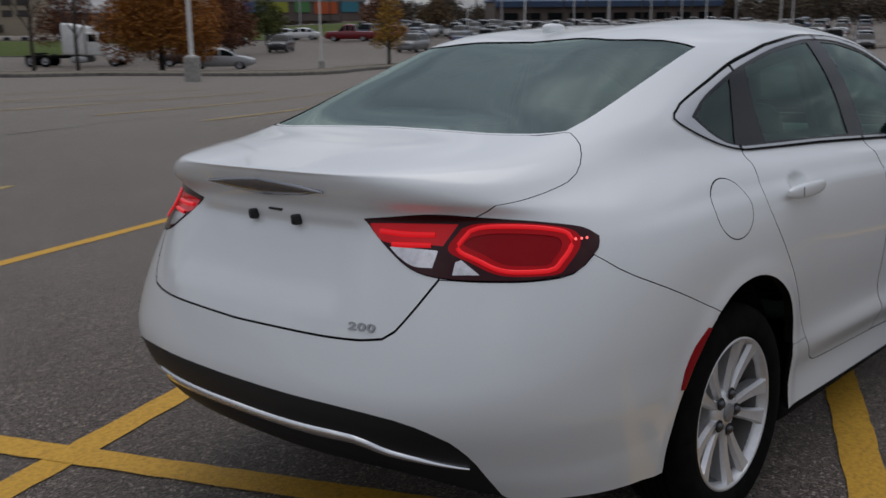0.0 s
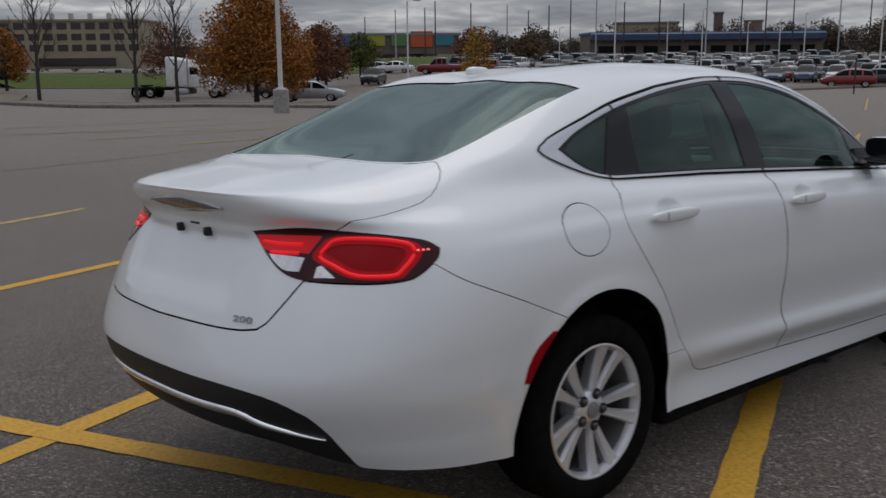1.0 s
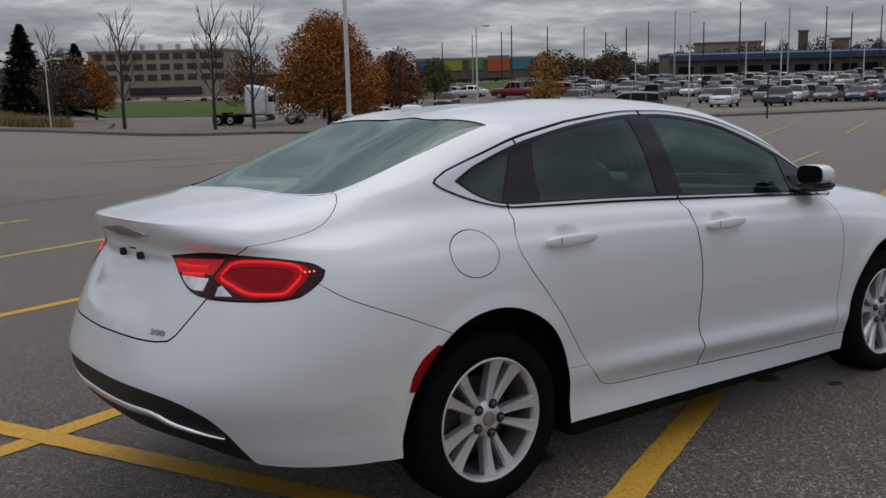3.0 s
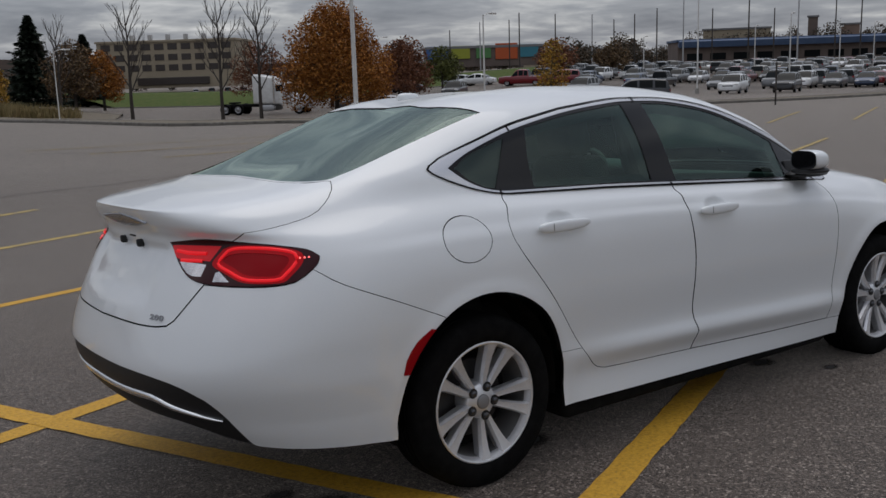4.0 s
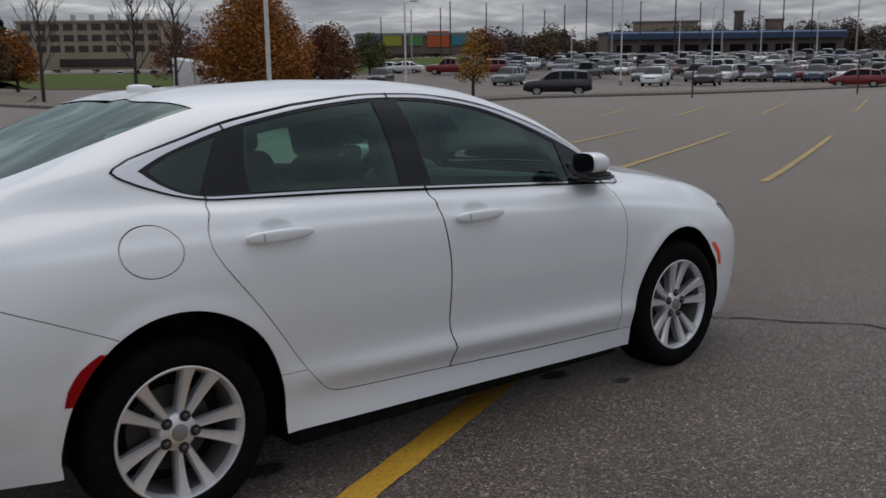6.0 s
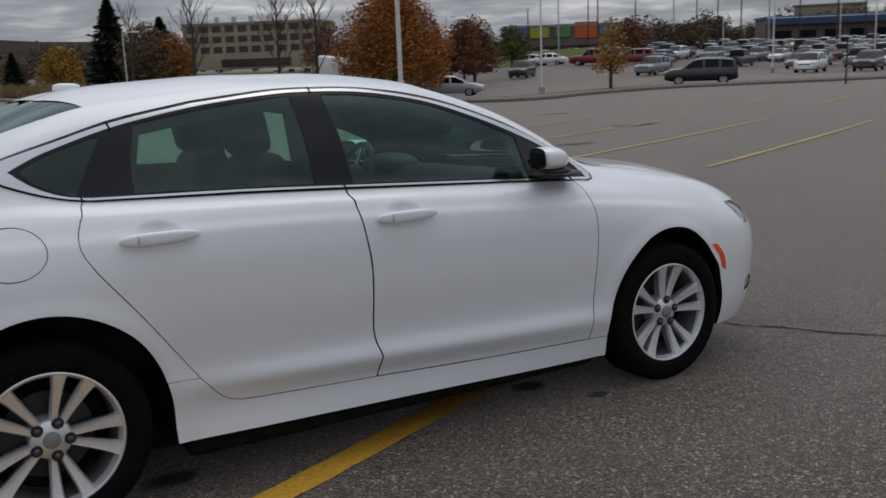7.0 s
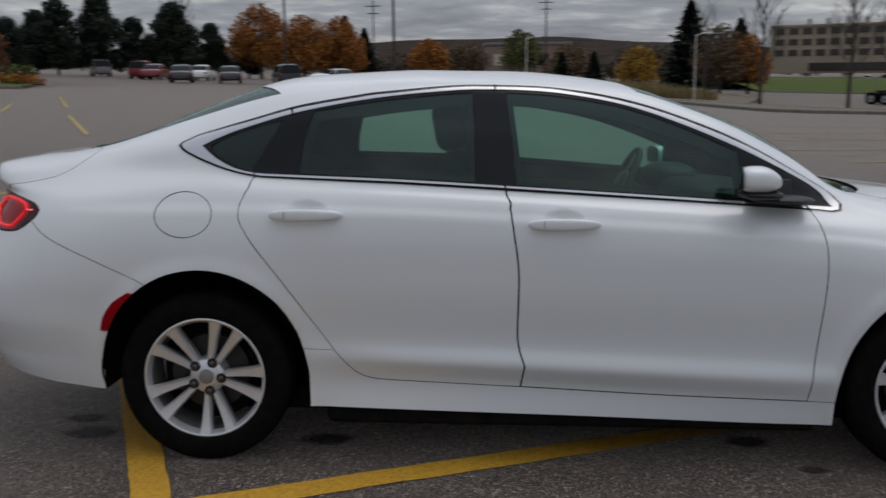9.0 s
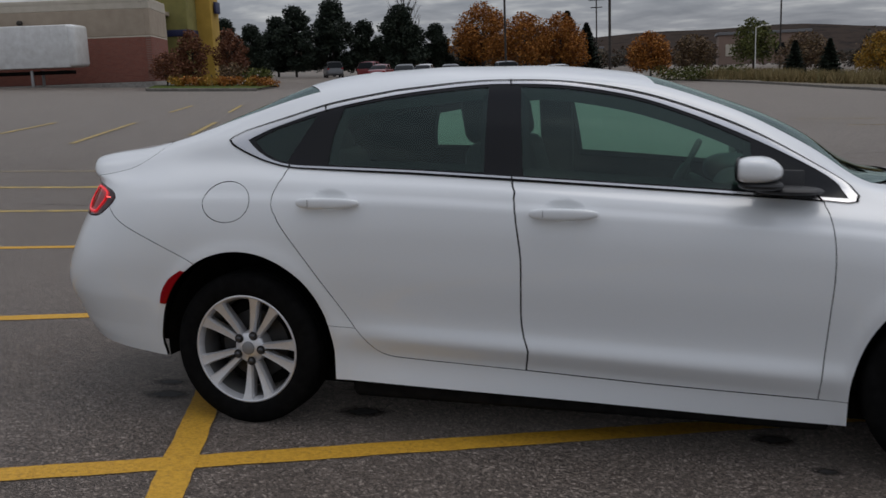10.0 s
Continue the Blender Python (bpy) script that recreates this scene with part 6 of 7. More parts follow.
def shrub(name, label, seed, x, y, w, h, leaf, n, s):
    rnd = random.Random(seed)
    clumps = [(rnd.uniform(-.3, .3) * w, rnd.uniform(-.3, .3) * w, h * rnd.uniform(.3, .6), w * .28, h * .38) for _ in range(6)]
    V, F = leaf_cloud(rnd, clumps, n, s)
    ob = tagged(new(name, data_from(name, V, F, leaf, smooth=False)), label, "shrub")
    ob.matrix_world = pose(x, y, ground_z(x, y) + .1)


for i in range(9):
    shrub("golden_shrub", "low golden-leaved garden shrub", 100 + i, -30.3 + i * .68, 48.6 + .20 * i, 1.3, .75, ORANGE_LEAF if i % 3 else YELLOW_LEAF, 360, .07)
for i, (x, y, w, h, leaf) in enumerate(((-28.4, 52.2, 2.4, 1.6, BROWN_LEAF), (-26.9, 52.6, 2.2, 1.2, GREEN_LEAF), (2.5, 84, 4, 1.5, GREEN_LEAF), (.6, 82, 3.6, 1.6, GREEN_LEAF), (-1.8, 79.5, 3.4, 1.4, GREEN_LEAF), (5.5, 98, 3.6, 1.1, BROWN_LEAF), (9, 99, 3.4, 1.0, BROWN_LEAF))):
    shrub("shrub", "dark shrub beside the store" if i < 2 else "ragged dull green roadside shrub", 120 + i, x, y, w, h, leaf, 700, .10)


def dry_grass(x, y, n, seed):
    rnd = random.Random(seed)
    V, F = [], []
    for _ in range(n):
        a, r = rnd.uniform(0, 6.28), rnd.random() ** .5
        px, py = x + 4.2 * r * math.cos(a), y + 2.4 * r * math.sin(a)
        z, h = ground_z(px, py) + .14, rnd.uniform(.6, 1.3)
        d = Vector((rnd.gauss(0, .35), rnd.gauss(0, .35), 1)).normalized()
        s = Vector((rnd.gauss(0, 1), rnd.gauss(0, 1), 0)).normalized() * .06
        k = len(V)
        p = Vector((px, py, z))
        V += [p - s, p + s, p + d * h]
        F.append((k, k + 1, k + 2))
    tagged(new("dry_grass", data_from("dry_grass", V, F, STRAW, smooth=False)), "tall tufts of dry tan grass", "grass", kind="stuff")


for i, (x, y) in enumerate(((13.6, 84.8), (16.8, 79.3), (9.5, 78.5), (4.5, 83.5))):
    dry_grass(x, y, 1800, 1 + i)


# ---- poles ----
WHITE_STEEL = mat_new("white_painted_steel", (.72, .71, .68), .5)
mottle(WHITE_STEEL, [(.60, .58, .54), (.78, .77, .74)], 3, 6)
DARK_POLE = mat_new("dark_wood_pole", (.05, .042, .036), .9)
mottle(DARK_POLE, [(.03, .026, .022), (.075, .062, .052)], 6, 5)
GALV = mat_new("galvanised_steel", (.42, .42, .42), .5, metal=.4)


def tube(points, radii, n=10):
    V, F = [], []
    for p, q, r, s in zip(points, points[1:], radii, radii[1:]):
        limb(V, F, Vector(p), Vector(q), r, s, n)
    return V, F


def lamp_post(x, y, high, thick, base=True, arm=True, mat=None, foot_r=.18, foot_h=.50, label="tall white steel lamp post on a concrete foot"):
    mat = mat or WHITE_STEEL
    z = ground_z(x, y)
    t = tagged(new("lamp_post"), label, "lamp post")
    t.matrix_world = pose(x, y, z)
    foot = 0
    if base:
        V, F = tube([(0, 0, -.05), (0, 0, foot_h - .05), (0, 0, foot_h)], [foot_r, foot_r * .98, foot_r * .86], 20)
        F.append(tuple(range(len(V) - 20, len(V))))
        part("foot", data_from("foot", V, F, CONCRETE), t, "round concrete foot")
        foot = foot_h
    part("pole", data_from("pole", *tube([(0, 0, foot), (0, 0, high)], [thick, thick * .72]), mat), t)
    if base:
        part_bm("flange", place(rounded_box((foot_r * .9, foot_r * .9, .05), .02), pose(0, 0, foot + .02)), mat, t)
    if arm:
        part("arm", data_from("arm", *tube([(0, 0, high - .1), (.5, .2, high + .1), (.9, .35, high + .12)], [thick * .5, thick * .4, thick * .35], 8), mat), t)
        part_bm("lamp_head", place(rounded_box((.6, .26, .12), .04), pose(1.1, .44, high + .12, 0, 0, 21)), mat, t)
    return t


lamp_post(20.2, 33.4, 13.0, .105, True, False, foot_r=.35, foot_h=1.05)
lamp_post(34.5, 42.0, 5.9, .06)
for x, y, h in ((68.2, 53.2, 8.4), (102.3, 90.2, 5.6), (103.6, 72.7, 6.6), (89.5, 58.1, 7.6), (117.8, 69.6, 6), (119.9, 66, 6.4), (103.8, 53.8, 7.0), (52.0, 81.0, 6.4), (84, 36, 7.4), (96, 40, 7.2)):
    lamp_post(x, y, h, .075)
lamp_post(5.3, 93.8, 4.95, .06, False, True, label="white street lamp with a short arm")
lamp_post(17.9, 73.9, 5.4, .05, False, True, label="slim white street lamp among trees")
for x, y, h, r in ((-4.6, 56.5, 15, .09), (-16.9, 82.9, 15, .11), (-14.5, 132, 11, .12), (10.5, 145.4, 13, .15)):
    t = tagged(new("utility_pole"), "dark wooden utility pole", "pole")
    t.matrix_world = pose(x, y, ground_z(x, y) - .1)
    part("pole", data_from("pole", *tube([(0, 0, 0), (0, 0, h)], [r, r * .7]), DARK_POLE), t)
    if h >= 10 and y > 80:
        part_bm("crossarm", place(rounded_box((2.2, .12, .12), .02), pose(0, 0, h - .8)), DARK_POLE, t)
        part_bm("crossarm", place(rounded_box((1.6, .12, .12), .02), pose(0, 0, h - 1.8)), DARK_POLE, t)
rnd = random.Random(4)
for i in range(22):
    a, d = radians(20 + 33 * i / 21 + rnd.uniform(-.6, .6)), rnd.uniform(190, 235)
    x, y = d * math.cos(a), d * math.sin(a)
    h = rnd.uniform(10.5, 15)
    t = tagged(new("utility_pole"), "tall thin dark pole on the skyline", "pole", "skyline poles")
    t.matrix_world = pose(x, y, ground_z(x, y) - .1)
    part("pole", data_from("pole", *tube([(0, 0, 0), (0, 0, h)], [.17, .11], 8), DARK_POLE if i % 4 else GALV), t)
for x, y, h in ((45.6, 29.4, 2.4), (59, 26.3, 2.3), (76, 22.2, 2.3)):
    t = tagged(new("sign_post"), "bare dark sign post on the median", "post")
    t.matrix_world = pose(x, y, ground_z(x, y))
    part("pole", data_from("pole", *tube([(0, 0, 0), (0, 0, h)], [.05, .05], 8), DARK_POLE), t)


# ---- parked cars ----
CAR_GLASS = mat_new("dark_car_glass", (.008, .010, .011), .12, spec=.12)
CAR_LAMP = mat_new("car_lamp", (.7, .7, .68), .15)
CAR_TAIL = mat_new("car_tail_lamp", (.30, .01, .012), .2)
HUB = mat_new("grey_hub", (.32, .32, .33), .4, metal=.6)
PAINTS = {"white": (.74, .74, .73), "silver": (.42, .43, .44), "grey": (.16, .165, .17), "black": (.014, .014, .016), "red": (.19, .010, .015), "blue": (.035, .06, .12), "tan": (.27, .235, .18)}
PAINT = {k: mat_new(k + "_paint", c, .28, metal=.0, coat=.6) for k, c in PAINTS.items()}
for k, m in PAINT.items():
    c = PAINTS[k]
    mottle(m, [tuple(v * .92 for v in c), tuple(min(1, v * 1.06) for v in c)], 3, 4)
SHAPES = {
    "sedan": (4.7, 1.80, [(-.5, .50), (-.485, .84), (-.36, .96), (-.2, .94), (.2, .92), (.27, .93), (.44, .80), (.49, .66), (.5, .45)], [(-.37, .94), (-.20, 1.36), (-.04, 1.45), (.06, 1.43), (.27, .92)]),
    "suv": (4.65, 1.86, [(-.5, .55), (-.49, .98), (-.3, 1.05), (.2, 1.03), (.27, 1.04), (.44, .95), (.49, .80), (.5, .5)], [(-.487, 1.0), (-.43, 1.60), (-.1, 1.70), (.05, 1.66), (.26, 1.03)]),
    "hatch": (4.2, 1.76, [(-.5, .50), (-.49, .90), (-.3, .95), (.2, .93), (.27, .93), (.44, .80), (.49, .66), (.5, .45)], [(-.48, .92), (-.38, 1.38), (-.1, 1.50), (.05, 1.47), (.29, .92)]),
    "pickup": (5.5, 1.95, [(-.5, .60), (-.495, 1.05), (-.15, 1.08), (.2, 1.08), (.27, 1.10), (.45, 1.04), (.49, .92), (.5, .55)], [(-.16, 1.06), (-.12, 1.78), (.0, 1.86), (.08, 1.82), (.22, 1.07)]),
}
PROTO = {}


def parked_car(kind, colour):
    length, width, deck, cabin = SHAPES[kind]
    deck_z, cab_z = smooth_curve(*zip(*deck)), smooth_curve(*zip(*cabin))
    root = tagged(new("parked_car"), f"{colour} {dict(sedan='sedan', suv='sport utility', hatch='hatchback', pickup='pickup truck')[kind]} parked on asphalt", "car", "cars in the lot")
    xs = np.concatenate([np.linspace(-.5, -.44, 6), np.linspace(-.40, .40, 22), np.linspace(.44, .5, 6)])
    V, F = [], []
    for s in xs:
        w = width * .5 * (1 - .10 * max(0, (abs(s) - .40) / .10) ** 2 - .22 * max(0, (abs(s) - .47) / .03) ** 2)
        top, low = float(deck_z(s)), .24 + .12 * max(0, (abs(s) - .40) / .1)
        ring = [(0, low), (w * .86, low), (w * .97, low + .12), (w, low + (top - low) * .5), (w * .985, low + (top - low) * .78), (w * .93, top - .03), (w * .80, top), (0, top + .03)]
        V += [(s * length, y, z) for y, z in ring] + [(s * length, -y, z) for y, z in ring[-2:0:-1]]
    k = 14
    for i in range(len(xs) - 1):
        for j in range(k):
            F.append((i * k + j, i * k + (j + 1) % k, (i + 1) * k + (j + 1) % k, (i + 1) * k + j))
    F += [tuple(range(k))[::-1], tuple((len(xs) - 1) * k + j for j in range(k))]
    part("body", sharp(data_from("body", V, F, PAINT[colour]), 50), root)
    c0, c1 = cabin[0][0], cabin[-1][0]
    cs = np.linspace(c0, c1, 25)
    V, F, G = [], [], []
    for s in cs:
        top, low = float(cab_z(s)), float(deck_z(s)) - .04
        top = max(top, low + .02)
        w = width * .5
        h = (top - low) / (cabin[2][1] - low)
        ring = [(w * .93, low), (w * (.93 - .05 * h), low + (top - low) * .12), (w * (.93 - .17 * h), low + (top - low) * .86), (w * (.93 - .24 * h), top - .02 * h), (w * .45, top + .015 * h), (0, top + .02 * h)]
        V += [(s * length, y, z) for y, z in ring] + [(s * length, -y, z) for y, z in ring[-2::-1]]
    k = 11
    for i in range(24):
        for j in range(k - 1):
            f = (i * k + j, i * k + j + 1, (i + 1) * k + j + 1, (i + 1) * k + j)
            t = (cs[i] + cs[i + 1]) / 2
            side = j in (1, 8)
            screen = 2 < j < 7 and (t > cabin[3][0] + .02 or t < cabin[1][0] + (.02 if kind != "sedan" else .0))
            pillar = side and (i in (0, 1, 23, 22) or i in (7, 14))
            (G if (side and not pillar) or screen else F).append(f)
    part("cabin", sharp(data_from("cabin", V, F, PAINT[colour]), 50), root)
    panes = {}
    for f in G:
        i, j = f[0] // k, f[0] % k
        panes.setdefault((j, i > 6, i > 13) if j in (1, 8) else ("screen", i > 12), []).append(f)
    for faces in panes.values():
        used = sorted({v for f in faces for v in f})
        at = {v: n for n, v in enumerate(used)}
        part("window", sharp(data_from("window", [V[v] for v in used], [tuple(at[v] for v in f) for f in faces], CAR_GLASS), 30), root, "dark glass")
    r = .33 if kind in ("sedan", "hatch") else .37
    tyre = data_from("tyre", *lathe([(.0, .07), (r * .62, .08), (r * .66, .11), (r * .93, .10), (r, .07), (r, -.09), (r * .6, -.10)], 20), RUBBER)
    hub = data_from("hub", *lathe([(0, .095), (r * .25, .10), (r * .58, .088), (r * .64, .105)], 16), HUB)
    for x in (-.30 * length, .30 * length):
        for s in (1, -1):
            w = part("wheel", None, root, "", pose(x, -(width * .5 - .11) * s, r, 0, 0, 0 if s == 1 else 180))
            part("tyre", tyre, w)
            part("hub", hub, w)
    for s in (1, -1):
        z = .66 if kind in ("sedan", "hatch") else .84
        part_bm("headlamp", place(blob(.06, .20, .07, 3, 12, 8), pose(length * .478, s * width * .36, z)), CAR_LAMP, root)
        part_bm("tail_lamp", place(blob(.05, .14, .09, 3, 12, 8), pose(-length * .482, s * width * .39, z + .08)), CAR_TAIL, root)
    part_bm("grille", place(rounded_box((.06, width * .5, .12), .03), pose(length * .488, 0, .58 if kind in ("sedan", "hatch") else .70)), BLACK_TRIM, root)
    return root


def park(kind, colour, x, y, turn):
    m = pose(x, y, sheet_z(x, y), 0, 0, turn)
    if (kind, colour) in PROTO:
        return copy_thing(PROTO[kind, colour], m)
    c = parked_car(kind, colour)
    c.matrix_world = m
    PROTO[kind, colour] = c
    return c


for kind, colour, x, y, turn in (
        ("suv", "white", 68.5, 49.5, 205), ("suv", "black", 71.3, 46.0, 205), ("hatch", "red", 73.7, 33.8, 118), ("suv", "black", 46.9, 41.2, 135), ("suv", "grey", 61.4, 60.9, 205),
        ("sedan", "silver", 35.6, 54.0, -42), ("suv", "black", 42.4, 68.6, 140), ("suv", "black", 56.3, 73.9, 220), ("sedan", "black", 61.1, 90, 130), ("sedan", "silver", 71.3, 92.6, 130), ("sedan", "white", 71.8, 89.8, 125), ("pickup", "red", 70.3, 79.5, 125), ("suv", "red", 74, 77, 125), ("sedan", "grey", 72.1, 71.2, 205), ("suv", "white", 87.5, 84.1, 205), ("sedan", "black", 80.1, 34.4, 118), ("pickup", "silver", 85, 36, 118)):
    park(kind, colour, x, y, turn)
for kind, colour, x, y, turn in (
        ("suv", "grey", -38.2, 93.1, 118), ("sedan", "red", -28.9, 82.7, 95), ("suv", "red", -31, 85.5, 95), ("sedan", "black", -23.1, 72.0, 105), ("sedan", "white", -25.0, 84, 95),
        ("sedan", "black", -20.0, 75.0, 105), ("suv", "black", -14.3, 70.2, 110), ("sedan", "silver", -10.9, 74.8, 120)):
    park(kind, colour, x, y, turn)
rnd = random.Random(12)
KINDS, COLOURS = ["sedan", "suv", "suv", "hatch", "pickup", "sedan"], ["white", "silver", "grey", "grey", "black", "black", "black", "grey", "black", "white", "blue", "red", "tan", "blue"]
for row, a in enumerate((98, 104, 117, 123, 136, 142, 155, 161)):
    for i in range(int((a * .50 + 6) / 2.85)):
        b = -.05 * a - 3 + 2.85 * i
        if rnd.random() < .16 or (row == 0 and b > 26):
            continue
        x, y = lot_point(a + rnd.uniform(-.4, .4), b)
        park(rnd.choice(KINDS), rnd.choice(COLOURS), x, y, 22.4 + (180 if (row % 2) == 0 else 0) + rnd.uniform(-2, 2))
for i in range(16):                                           # cars before the far offices
    x, y = 96 + 4.0 * i, 240 - 1.2 * i
    park(rnd.choice(KINDS), rnd.choice(COLOURS), x, y, 70 + rnd.uniform(-4, 4))

# ---- a white road tractor without its trailer ----
TRUCK_WHITE = mat_new("white_truck_paint", (.74, .74, .72), .35, coat=.5)
mottle(TRUCK_WHITE, [(.62, .61, .58), (.78, .78, .76)], 2.5, 6)
tractor = tagged(new("truck_tractor"), "white long-nosed road tractor with a sleeper cab", "truck")
tractor.matrix_world = pose(38.6, 78.0, sheet_z(38.6, 78.0), 0, 0, -47)
sleeper = rounded_box((2.1, 2.3, 2.7), .18)
for v in sleeper.verts:
    if v.co.z > .9 and v.co.x > 0:
        v.co.z -= .35 * v.co.x
part_bm("sleeper", place(sleeper, pose(-.9, 0, 2.35)), TRUCK_WHITE, tractor)
cab = rounded_box((1.5, 2.2, 2.0), .15)
for v in cab.verts:
    if v.co.z > .1 and v.co.x > 0:
        v.co.x -= .30 * v.co.z
part_bm("cab", place(cab, pose(.7, 0, 1.95)), TRUCK_WHITE, tractor)
nose = rounded_box((1.9, 1.9, 1.15), .2)
for v in nose.verts:
    if v.co.z > 0:
        v.co.z -= .16 * (v.co.x + .95)
        v.co.y *= 1 - .08 * (v.co.x + .95)
part_bm("hood", place(nose, pose(2.25, 0, 1.42)), TRUCK_WHITE, tractor)
part_bm("grille", place(rounded_box((.08, 1.1, .85), .04), pose(3.2, 0, 1.3)), CHROME, tractor)
part_bm("bumper", place(rounded_box((.25, 2.3, .38), .08), pose(3.25, 0, .62)), CHROME, tractor)
part_bm("windshield", place(rounded_box((.05, 1.9, .75), .03), pose(1.33, 0, 2.42, 0, -17, 0)), CAR_GLASS, tractor)
part_bm("frame", place(rounded_box((4.6, .9, .28), .05), pose(-3.2, 0, .85)), GAP_BLACK, tractor)
part_bm("fifth_wheel", place(rounded_box((.9, .9, .14), .05), pose(-4.2, 0, 1.12)), GAP_BLACK, tractor)
for s in (1, -1):
    part_bm("side_window", place(rounded_box((.75, .04, .62), .02), pose(.68, s * 1.09, 2.42)), CAR_GLASS, tractor)
    part_bm("fender", place(blob(.68, .22, .42, 2.6), pose(2.45, s * 1.02, .95)), TRUCK_WHITE, tractor)
    part_bm("tank", place(blob(.75, .3, .3, 3), pose(-.6, s * .95, .62)), GALV, tractor)
    part("exhaust", data_from("exhaust", *tube([(.15, s * 1.2, 1.0), (.15, s * 1.2, 3.9)], [.08, .08]), CHROME), tractor)
    part_bm("mirror", place(rounded_box((.12, .24, .5), .04), pose(1.25, s * 1.35, 2.3)), CHROME, tractor)
    for x in (2.45, -3.5, -4.75):
        w = part("wheel", None, tractor, "", pose(x, -s * .98, .52, 0, 0, 0 if s == 1 else 180))
        part("tyre", data_from("tyre", *lathe([(0, .05), (.30, .06), (.34, .13), (.48, .13), (.52, .09), (.52, -.14), (.3, -.15)], 26), RUBBER), w)
        part("hub", data_from("hub", *lathe([(0, .14), (.1, .14), (.12, .08), (.26, .06), (.31, .10)], 20), HUB), w)

# ---- the brick store, its trailer and tower ----
BRICK = mat_new("red_brick", (.25, .10, .07), .85)
bt = node(BRICK, "ShaderNodeTexBrick", Scale=1.0, Mortar_Size=.008)
bt.inputs["Brick Width"].default_value, bt.inputs["Row Height"].default_value = .22, .075
bt.inputs["Color1"].default_value, bt.inputs["Color2"].default_value, bt.inputs["Mortar"].default_value = (.27, .085, .055, 1), (.21, .062, .042, 1), (.24, .15, .12, 1)
mp = BRICK.node_tree.nodes.new("ShaderNodeMapping")
mp.inputs["Rotation"].default_value = (radians(90), 0, 0)
tc = BRICK.node_tree.nodes.new("ShaderNodeTexCoord")
link(BRICK, tc.outputs["Object"], mp.inputs[0])
link(BRICK, mp.outputs[0], bt.inputs["Vector"])
link(BRICK, bt.outputs[0], bsdf(BRICK).inputs["Base Color"])
STUCCO = mat_new("beige_stucco", (.42, .34, .26), .9)
mottle(STUCCO, [(.36, .29, .22), (.45, .37, .28)], 1.2, 7)
CREAM = mat_new("cream_moulding", (.55, .49, .40), .8)
mottle(CREAM, [(.48, .43, .34), (.58, .52, .43)], 1.5, 6)
OLIVE = mat_new("olive_wall", (.24, .21, .06), .85)
mottle(OLIVE, [(.19, .17, .05), (.27, .24, .07)], 1.2, 6)
GOLD = mat_new("ochre_wall", (.48, .30, .05), .85)
mottle(GOLD, [(.40, .25, .04), (.52, .33, .06)], 1.2, 6)
NAVY = mat_new("navy_sign", (.02, .025, .08), .5)


def slab(name, x0, y0, x1, y1, z0, z1, thick, mat, parent, label=""):
    """An upright slab whose face runs from one plan point to the other; its body lies to the left of that way."""
    L = math.dist((x0, y0), (x1, y1))
    m = Matrix.Translation((x0, y0, 0)) @ Matrix.Rotation(math.atan2(y1 - y0, x1 - x0), 4, "Z")
    bm = rounded_box((L, thick, z1 - z0), .03, 1)
    return part_bm(name, place(bm, pose(L / 2, thick / 2, (z0 + z1) / 2)), mat, parent, label, m, False)


store = tagged(new("store"), "brick and beige store with a cream cornice and ochre corner tower", "building")
A, B, C = (-66.0, 41.6), (-33.4, 51.0), (-35.9, 57.0)          # the long rear wall, its corner and the short end wall
for p, q in ((A, B), (B, C)):
    slab("footing", *p, *q, .2, 1.42, .40, CONCRETE, store)
    slab("brick_wall", *p, *q, 1.42, 4.30, .36, BRICK, store, "red brick lower wall")
    slab("brick_ledge", *p, *q, 4.24, 4.36, .44, CREAM, store)
    slab("upper_wall", *p, *q, 4.36, 6.05, .34, STUCCO, store, "beige stucco upper wall")
    slab("cornice", *p, *q, 6.05, 6.55, .46, CREAM, store)
    slab("cornice_lip", *p, *q, 6.45, 6.75, .62, CREAM, store)
part_bm("roof", place(rounded_box((32, 14, .3), .05), pose(-52.4, 53.6, 6.3, 0, 0, 16)), STUCCO, store)
slab("sign_board", -33.95, 52.2, -35.3, 55.4, 4.75, 5.15, .3, NAVY, store, "dark blue sign with unreadable lettering")
part_bm("tower", place(rounded_box((4.6, 4.4, 8.2), .1), pose(-39.3, 62.4, 5.0, 0, 0, 16)), OLIVE, store, "olive stucco tower")
part_bm("tower_band", place(rounded_box((4.75, 4.55, .5), .05), pose(-39.3, 62.4, 4.9, 0, 0, 16)), NAVY, store)
part_bm("tower_cap", place(rounded_box((5.0, 4.8, .5), .08), pose(-39.3, 62.4, 8.2, 0, 0, 16)), CREAM, store)
part_bm("tower", place(rounded_box((1.9, 2.6, 9.5), .1), pose(-37.4, 64.9, 5.8, 0, 0, 16)), GOLD, store, "ochre stucco tower")
part_bm("entrance_sign", place(rounded_box((.2, 1.4, .9), .05), pose(-36.35, 65.3, 6.9, 0, 0, 16)), NAVY, store)
part_bm("wall_lamp", place(blob(.16, .2, .16, 2.4), pose(-41.3, 48.5, 5.4)), DARK_POLE, store)

